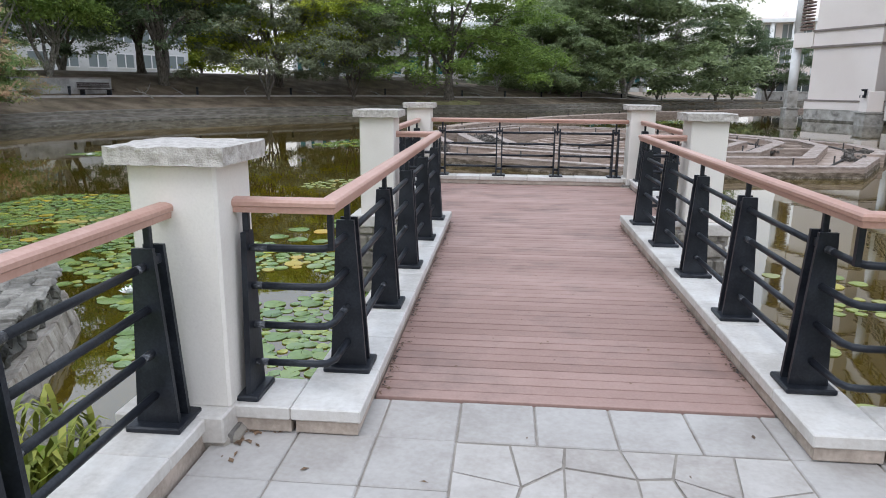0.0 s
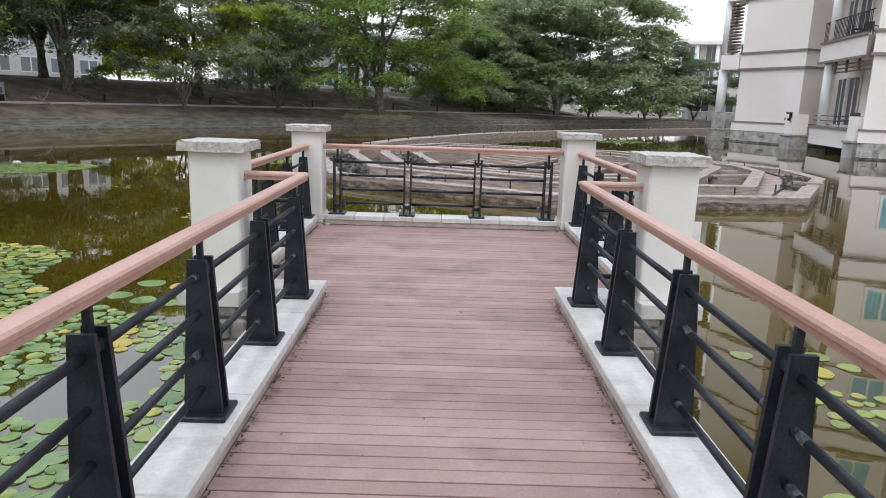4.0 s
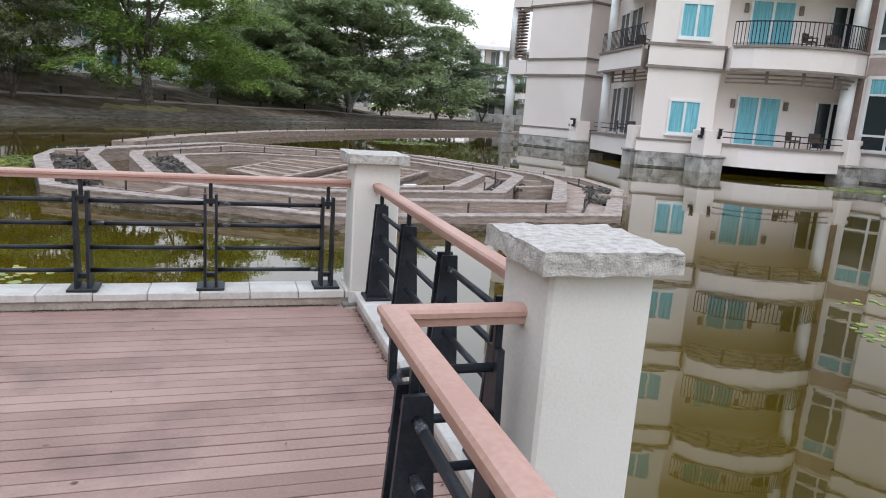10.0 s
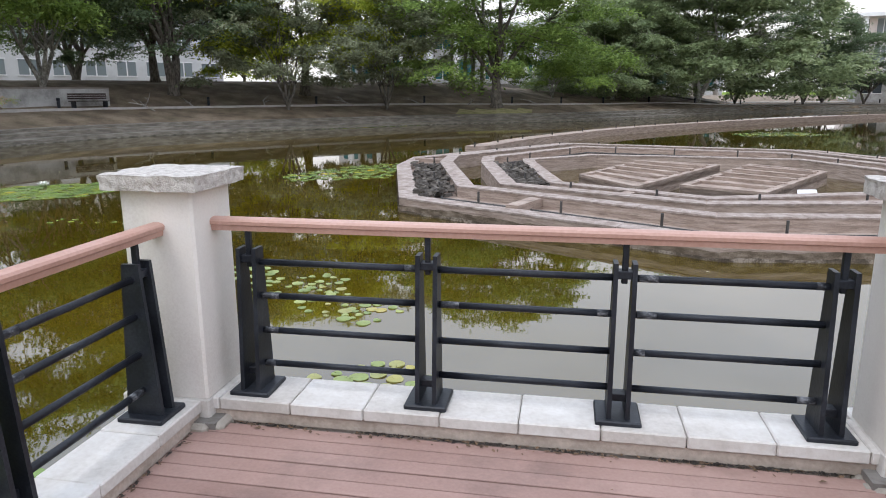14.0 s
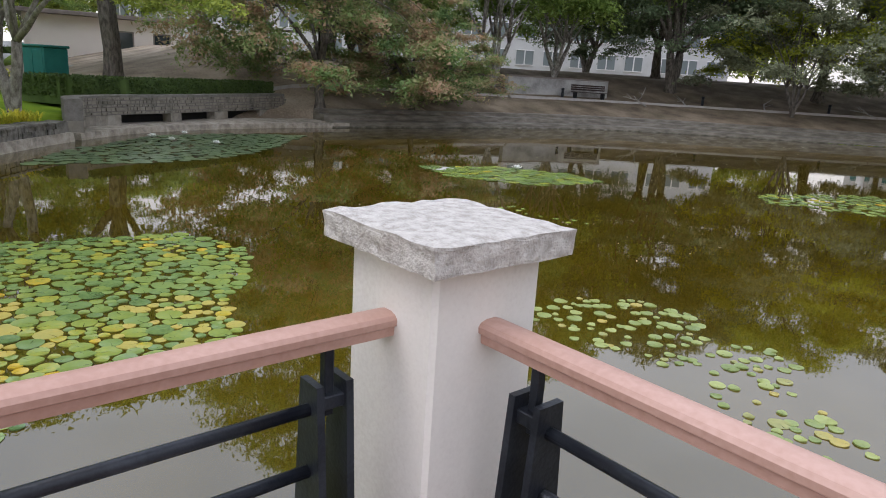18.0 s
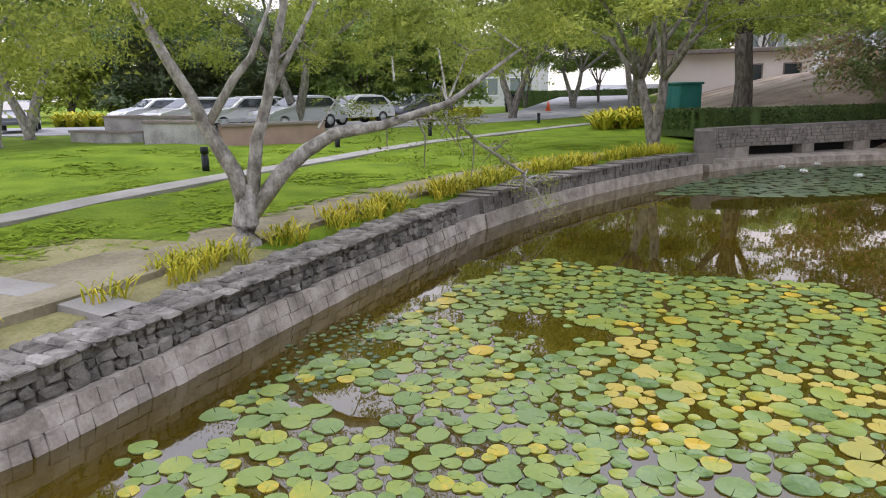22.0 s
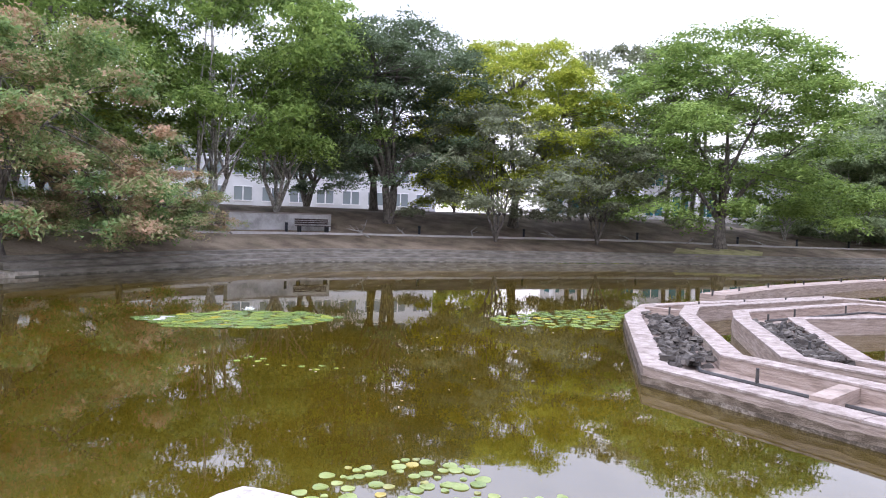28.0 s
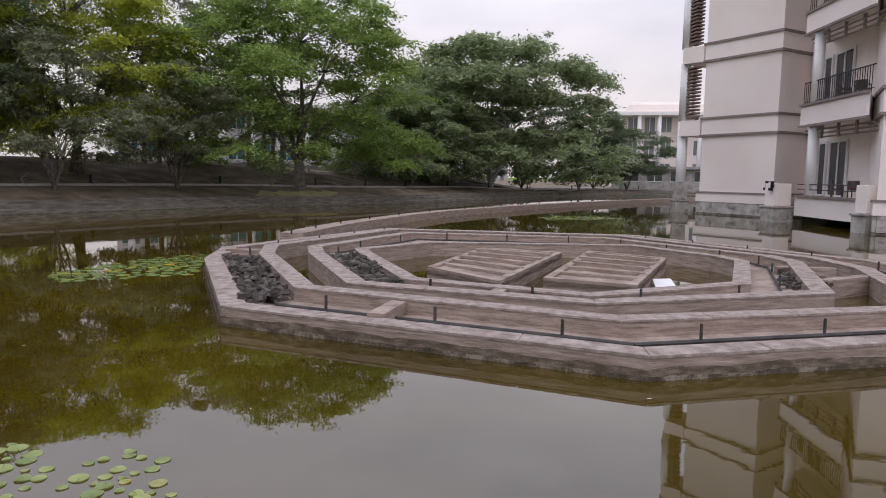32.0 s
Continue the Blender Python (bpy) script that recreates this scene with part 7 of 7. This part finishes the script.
# ---- lily pads ----
def pad_shape(r, rr, sides=16):
    """A round leaf with a notch and a slightly wavy rim, lying level."""
    a0 = r.uniform(0, 6.283)
    vs = [(0, 0, 0.002)]
    for i in range(sides + 1):
        a = a0 + 0.03 + (6.283 - 0.06) * i / sides
        k = rr * (1 + 0.04 * math.sin(3 * a + a0) + 0.018 * math.sin(8 * a + 2 * a0) + r.uniform(-0.02, 0.02))
        vs.append((k * math.cos(a), k * math.sin(a), 0.003 + 0.003 * math.sin(2 * a + a0 * 2)))
    low = [(x * 0.97, y * 0.97, -0.006) for x, y, z in vs]
    n = len(vs)
    fs = [(0, i, i + 1) for i in range(1, n - 1)] + [(i, i + n, i + n + 1, i + 1) for i in range(1, n - 1)]
    return vs + low, fs


def inside_poly(x, y, poly):
    c = False
    for i in range(len(poly)):
        (xa, ya), (xb, yb) = poly[i - 1], poly[i]
        if (ya > y) != (yb > y) and x < xa + (y - ya) / (yb - ya) * (xb - xa):
            c = not c
    return c


def scatter(poly, count, rmin, rmax, seed, overlap=0.85):
    r = random.Random(seed)
    xs, ys = [p[0] for p in poly], [p[1] for p in poly]
    got, cells, tries = [], {}, 0
    while len(got) < count and tries < count * 60:
        tries += 1
        x, y, rr = r.uniform(min(xs), max(xs)), r.uniform(min(ys), max(ys)), r.uniform(rmin, rmax)
        if not inside_poly(x, y, poly):
            continue
        cx, cy = int(x / (2 * rmax)), int(y / (2 * rmax))
        ok = True
        for i in (-1, 0, 1):
            for j in (-1, 0, 1):
                for ox, oy, orr in cells.get((cx + i, cy + j), ()):
                    if (ox - x) ** 2 + (oy - y) ** 2 < ((rr + orr) * overlap) ** 2:
                        ok = False
        if ok:
            got.append((x, y, rr))
            cells.setdefault((cx, cy), []).append((x, y, rr))
    return got


def pad_patch(spots, label, mat, seed, lift=0.0, tilt=0.013):
    r = random.Random(seed)
    vs, fs = [], []
    for x, y, rr in spots:
        v, f = pad_shape(r, rr, 12)
        b = len(vs)
        tx, ty, h = r.gauss(0, tilt), r.gauss(0, tilt), r.uniform(0.001, 0.006) + lift
        vs += [(x + p[0], y + p[1], ZW + h + p[2] + abs(tx) * rr + tx * p[0] + ty * p[1] + abs(ty) * rr) for p in v]
        fs += [tuple(b + q for q in g) for g in f]
    ob = mesh_object("lily_pads", vs, fs, mat)
    return tagged(ob, label, "lily pads", kind="stuff")


BIG = [(-1.5, 0.5), (-2.5, 0.7), (-3.2, 1.5), (-3.9, 2.9), (-4.4, 3.35), (-5.2, 3.8), (-6.3, 4.3), (-7.9, 5.0), (-9.1, 5.4), (-10.3, 6.2), (-10.1, 6.9), (-9.6, 7.9), (-9.4, 9.5), (-8.2, 9.9), (-7.0, 9.4), (-6.5, 8.9), (-5.7, 8.75), (-5.1, 8.35), (-5.0, 7.1), (-4.5, 6.55), (-3.6, 6.0), (-2.5, 5.5), (-1.5, 4.6)]
CLEAR = ((-7.7, 6.2, 0.34), (-7.2, 6.4, 0.2), (-6.9, 4.8, 0.3), (-6.0, 4.65, 0.26), (-5.7, 5.05, 0.24), (-7.9, 5.4, 0.2), (-7.5, 6.7, 0.22), (-5.3, 4.0, 0.25), (-4.6, 3.7, 0.25))
sheet = [q for q in scatter(BIG, 2400, 0.045, 0.122, 1, 0.83) if all(math.hypot(q[0] - cx, (q[1] - cy)) > cr for cx, cy, cr in CLEAR) and (q[0] < -3.2 or math.sin(q[0] * 3.1 + 0.6) + math.sin(q[1] * 2.7) > -0.75)]
near_pads = [q for q in sheet if q[0] > -4.7 and q[1] < 7.5][:110]
sheet = [q for q in sheet if q not in near_pads]
turning = [q for q in sheet if (((q[0] + 6.65) / 0.75) ** 2 + ((q[1] - 7.05) / 0.42) ** 2 < 1 or ((q[0] + 6.0) / 0.9) ** 2 + ((q[1] - 8.4) / 0.6) ** 2 < 1) and (q[2] * 1e4) % 1 < 0.34]
sheet = [q for q in sheet if q not in turning]
pad_patch(turning, "orange and yellow dying lily pads among the green ones", M_PAD_YELLOW, 3)
pad_patch(sheet, "dense sheet of green and yellow lily pads on the pond", M_PAD, 2)
pad_patch(scatter([(-13.9, 17.2), (-12.4, 16.8), (-10.6, 17.8), (-10.4, 20.0), (-11.6, 20.2), (-13.2, 19.2)], 170, 0.12, 0.2, 3, 0.75), "raft of light green lily pads on the open pond", M_PAD, 4)
pad_patch(scatter([(-7.7, 22.4), (-6.9, 21.4), (-4.6, 22.4), (-4.9, 24.0), (-5.0, 26.6), (-6.6, 25.0)], 190, 0.10, 0.16, 5, 1.0), "loose raft of pale lily pads beside the fountain", M_PAD, 6)
pad_patch(scatter([(-16.4, 8.7), (-18.5, 10.0), (-21.6, 12.9), (-22.2, 15.5), (-21.3, 17.8), (-18.5, 15.4), (-16.7, 13.4), (-16.0, 11.5)], 420, 0.12, 0.19, 7, 0.8), "sheet of dark green lily pads before the culvert", M_PAD_DARK, 8)
pad_patch([q for q in scatter([(7.4, 7.6), (9.4, 6.2), (13.2, 7.2), (15.0, 8.4), (12.6, 9.2), (10.6, 9.9), (8.4, 9.2)], 640, 0.022, 0.075, 9, 0.9) if math.sin(q[0] * 2.3 + 1.1 * q[1]) + math.sin(q[1] * 4.1 - q[0] * 0.7) > -0.45], "scattered small yellow-green lily pads on the pond", M_PAD, 10)
pad_patch(scatter([(23.6, 26.6), (28.6, 26.2), (32.6, 19.2), (31.5, 18.0), (28.8, 22.6), (25.8, 24.6)], 340, 0.09, 0.16, 11, 0.9), "yellow-green scum of small pads along the hotel wall", M_PAD, 12)
pad_patch(scatter([(-9.0, 14.9), (-7.2, 15.2), (-7.3, 15.7), (-9.2, 15.4)], 11, 0.03, 0.065, 13, 1.2), "few small pale pads on the open water", M_PAD, 14)
pad_patch(scatter([(9.0, 42.0), (14.0, 44.0), (13.0, 47.0), (9.0, 45.0)], 90, 0.12, 0.2, 15, 0.9), "small raft of lily pads behind the fountain", M_PAD, 16)
pad_patch(scatter([(-19.6, 46.0), (-15.8, 48.7), (-11.0, 53.6), (-10.2, 52.2), (-14.8, 46.8), (-18.6, 44.6)], 190, 0.12, 0.24, 17, 1.0), "thin line of lily pads along the far bank", M_PAD, 18)

pad_patch(scatter([(-5.79, 4.09), (-6.99, 4.07), (-7.9, 4.46), (-7.74, 4.98), (-6.61, 4.94), (-5.8, 4.55)], 120, 0.014, 0.038, 27, 1.3), "patch of dark floating weed beside the retaining wall", M_PAD_DARK, 28)

M_SPECK = material("pale_floating_petals", [(0.42, 0.38, 0.28), (0.62, 0.58, 0.46)], 0.6, 5, 40, 0, island=0.6)
rk = random.Random(58)
specks = []
for k in range(900):
    x, y = rk.uniform(-20, 8), rk.uniform(13.5, 42)
    if -5.2 < x < 12.6 and 13.6 < y < 33 or shore_offset(np.array([[x, y]]))[0] > -0.5:
        continue
    specks.append((x, y, ZW + 0.003))
litter("pale fallen petals and leaf specks floating on the pond", specks, 59, 0.028, M_SPECK, "floating_debris")

# single pads by the bridge and the platform
def make_pad(x, y, rr, mat, colour, group, seed):
    r = random.Random(seed)
    v, f = pad_shape(r, rr, 18)
    ob = mesh_object("lily_pad", v, f, mat)
    ob.matrix_basis = pose(x, y, ZW + 0.003 + r.uniform(0, 0.004), r.uniform(-0.9, 0.9), r.uniform(-0.9, 0.9), 0)
    return tagged(ob, f"{colour} round lily pad floating on the pond", "lily pad", group)


EAST = ((2.83, 5.12, 1), (3.54, 5.14, 0), (3.36, 5.05, 1), (3.7, 4.88, 0), (3.3, 4.92, 1), (3.35, 4.75, 1), (4.16, 4.74, 1), (4.31, 4.43, 0), (3.15, 4.54, 0), (3.87, 4.14, 0), (2.71, 3.9, 0), (3.77, 3.48, 0), (4.42, 3.66, 1), (4.41, 3.41, 1), (3.98, 3.38, 1), (4.18, 3.29, 0), (5.0, 2.2, 0), (3.1, 2.2, 0), (4.6, 1.4, 1), (2.4, 2.7, 0), (2.7, 0.9, 0), (2.2, 1.6, 0), (3.4, 0.5, 1), (2.1, 0.2, 0), (2.8, 1.5, 1))
for i, (x, y, k) in enumerate(EAST):
    make_pad(x, y, 0.10 + 0.016 * ((i * 7) % 3), (M_PAD_YELLOW if i % 2 else M_PAD_DULL) if k else M_PAD_PALE, "yellowing" if k else "green", "pads east of the bridge", 100 + i)
for i, (x, y, rr) in enumerate(scatter([(2.9, 3.7), (3.9, 3.65), (3.9, 4.2), (3.3, 4.35), (2.9, 4.1)], 22, 0.045, 0.09, 19, 0.9)):
    make_pad(x, y, rr, M_PAD_DULL if i % 4 == 0 else M_PAD_PALE, "small yellowing" if i % 4 == 0 else "small green", "pads east of the bridge", 200 + i)
for i, (x, y, rr) in enumerate(scatter([(-4.8, 11.2), (-4.9, 12.0), (-4.2, 12.9), (-3.3, 12.7), (-2.5, 12.5), (-2.3, 11.9), (-1.5, 11.3), (-1.7, 10.7), (-2.6, 11.1), (-3.4, 11.4), (-4.2, 11.0)], 130, 0.03, 0.078, 20, 0.76)):
    make_pad(x, y, rr, M_PAD_DULL if i % 6 == 0 else M_PAD_PALE, "yellowing" if i % 6 == 0 else "green", "pads before the platform", 300 + i)
for i, (x, y, rr) in enumerate(scatter([(-1.9, 8.8), (-1.0, 8.8), (-0.6, 9.4), (-1.1, 9.95), (-1.9, 9.6)], 34, 0.035, 0.095, 23, 0.85)):
    make_pad(x, y, rr, M_PAD_DULL if i % 3 == 0 else M_PAD_PALE, "yellowing" if i % 3 == 0 else "green", "pads before the platform", 400 + i)
for i, (x, y, rr) in enumerate(scatter([(-3.6, 6.3), (-2.3, 5.9), (-2.2, 7.6), (-3.4, 8.0)], 12, 0.11, 0.16, 24, 1.0)):
    make_pad(x, y, rr, M_PAD_YELLOW if i % 4 == 0 else M_PAD_GREEN, "yellow" if i % 4 == 0 else "green", "pads beside the platform", 430 + i)


for i, (x, y, rr) in enumerate(near_pads):
    make_pad(x, y, rr, M_PAD_YELLOW if (i % 23 == 3 or (y > 4.6 and i % 4 == 0)) else M_PAD_GREEN, "yellowing" if (i % 23 == 3 or (y > 4.6 and i % 4 == 0)) else "green", "pads west of the bridge", 600 + i)


disc = make_pad(-13.45, 17.43, 0.34, M_PLINTH, "large pale grey", "pads on the open pond", 990)


def make_flower(x, y, s, seed):
    r = random.Random(seed)
    fl = thing("water_lily", (x, y, ZW + 0.03), "open white water lily flower among the pads", "flower", "water lilies")
    vs, fs = [], []
    for ring, (n, tilt, ln) in enumerate(((9, 25, 1.0), (8, 50, 0.85), (6, 72, 0.6))):
        for k in range(n):
            a = 6.283 * (k + 0.5 * ring) / n + r.uniform(-.1, .1)
            c, sn, t = math.cos(a), math.sin(a), radians(tilt)
            b = len(vs)
            for u, w in ((0.05, 0.10), (0.55, 0.22), (1.0, 0.02)):
                hz, hv = u * ln * s * math.cos(t), u * ln * s * math.sin(t)
                vs += [(c * hz - sn * w * s, sn * hz + c * w * s, hv), (c * hz + sn * w * s, sn * hz - c * w * s, hv)]
            fs += [(b, b + 1, b + 3, b + 2), (b + 2, b + 3, b + 5, b + 4)]
    mesh_object("petals", vs, fs, M_PETAL, fl)
    tube("stamens", [(0, 0, 0), (0, 0, 0.35 * s)], [0.14 * s, 0.1 * s], M_PAD_YELLOW, fl, 8)


for i, (x, y, s) in enumerate(((-4.15, 3.45, 0.12), (-21.1, 12.8, 0.17), (-20.1, 13.0, 0.17), (-19.1, 13.9, 0.17), (-21.9, 14.0, 0.15), (-12.6, 19.3, 0.18), (25.2, 22.5, 0.18))):
    make_flower(x, y, s, 500 + i)

# ---- buildings beyond the trees ----
def make_facade(a, b, z0, z1, depth, rows, cols, wall, glass, label, columns=0, roof=True, sill=0.9, wh=1.9):
    """A long building seen far off: wall, roof, and framed windows set in rows."""
    A, B = Vector(a), Vector(b)
    t = (B - A).normalized()
    n = Vector((-t.y, t.x))
    ln = (B - A).length
    h = thing("building", (A.x, A.y, z0), label, "building", "buildings beyond the trees")
    h.matrix_basis = Matrix(((t.x, n.x, 0, A.x), (t.y, n.y, 0, A.y), (0, 0, 1, z0), (0, 0, 0, 1)))
    part("wall", boxm(0, 0, -1, ln, depth, z1 - z0), wall, h)
    if roof:
        part("roof", boxm(-0.8, -0.9, z1 - z0, ln + 0.8, depth + 0.8, z1 - z0 + 0.45, 0.05), wall, h)
    st = (z1 - z0) / rows
    for r in range(rows):
        for c in range(cols):
            w = ln / cols * 0.62
            x = ln * (c + 0.5) / cols
            win = new("window")
            win.parent = h
            win.matrix_basis = pose(x, 0, r * st + sill)
            part("pane", boxm(-w / 2, -0.05, 0, w / 2, 0.0, wh), glass, win)
            bm = boxm(-w / 2 - 0.1, -0.09, -0.1, w / 2 + 0.1, -0.001, 0)
            box(bm, -w / 2 - 0.1, -0.09, wh, w / 2 + 0.1, -0.001, wh + 0.1)
            box(bm, -0.06, -0.08, 0, 0.06, -0.001, wh)
            part("window_frame", bm, M_WHITE, win)
    for c in range(columns):
        tube("column", [(ln * (c + 0.5) / columns, -2.2, -1), (ln * (c + 0.5) / columns, -2.2, z1 - z0)], 0.4, M_WHITE, h, 8)
    if columns:
        part("canopy", boxm(0, -2.9, (z1 - z0) - 0.6, ln, 0.1, (z1 - z0) + 0.02), M_WHITE, h)
    return h


M_FARGLASS = glass_material("pale_grey_window", (0.22, 0.25, 0.25), 0.15)
M_FARWALL = material("white_far_wall", [(0.56, 0.555, 0.535), (0.64, 0.635, 0.615)], 0.8, 0.3, 10, 0.03, stain=0.3, stain_color=(0.4, 0.39, 0.37))
make_facade((-66, 44), (-38, 77), 2.4, 10.4, 12, 3, 15, M_FARWALL, M_FARGLASS, "long white three-storey building with dark windows behind the trees", wh=1.4)
make_facade((-30, 92), (0, 100), 2.4, 10.0, 14, 2, 10, M_FARWALL, M_GLASS_TEAL, "white colonnaded building with teal windows behind the trees", 9, wh=2.4)
make_facade((2, 118), (24, 122), 2.0, 11.5, 14, 2, 8, M_FARWALL, M_GLASS_TEAL, "white building with wide teal glass behind the trees", 6, wh=3.4, sill=0.5)
make_facade((48, 139), (84, 128), 1.0, 14.5, 20, 3, 12, M_WALL, M_FARGLASS, "large pale hall with tall windows at the end of the pond", 10, wh=2.8)
part("upper_roof", boxm(4, 2, 13.4, 34, 18, 16.0, 0.6), M_WALL, bpy.data.objects["building.003"])
make_facade((-92, 30), (-70, 48), 1.0, 9.0, 12, 2, 8, M_FARWALL, M_FARGLASS, "white building beyond the car park")
make_facade((-88, -30), (-84, 6), 0.5, 8.0, 12, 2, 9, M_FARWALL, M_FARGLASS, "white building beyond the car park")
make_facade((40, 112), (62, 108), 0.4, 3.2, 6, 1, 6, M_PLINTH, M_GLASS_DARK, "low terrace pavilion by the water", wh=1.6)
for x, y in ((-9.2, 66.5), (-8.6, 67.6), (-7.9, 68.4), (-10.6, 67.5), (-17.5, 62.0), (-16.6, 62.6), (4.0, 92.0)):
    p = thing("palm", on_ground(x, y), "slender grey palm trunk behind the far bank", "palm", "palms")
    tube("trunk", [(0, 0, -0.3), (0.1, 0, 4), (0.05, 0.1, 8.5)], [0.2, 0.16, 0.13], M_BARK, p, 8)
    vs, fs = [], []
    for k in range(11):
        a, b = 6.283 * k / 11, len(vs)
        for u, w, z in ((0.1, 0.05, 8.5), (0.9, 0.22, 9.3), (1.8, 0.25, 9.2), (2.6, 0.05, 8.3)):
            c, s = math.cos(a), math.sin(a)
            vs += [(c * u - s * w, s * u + c * w, z - 0.1), (c * u + s * w, s * u - c * w, z - 0.1)]
        fs += [(b + 2 * q, b + 2 * q + 1, b + 2 * q + 3, b + 2 * q + 2) for q in range(3)]
    mesh_object("fronds", vs, fs, M_PALM, p)
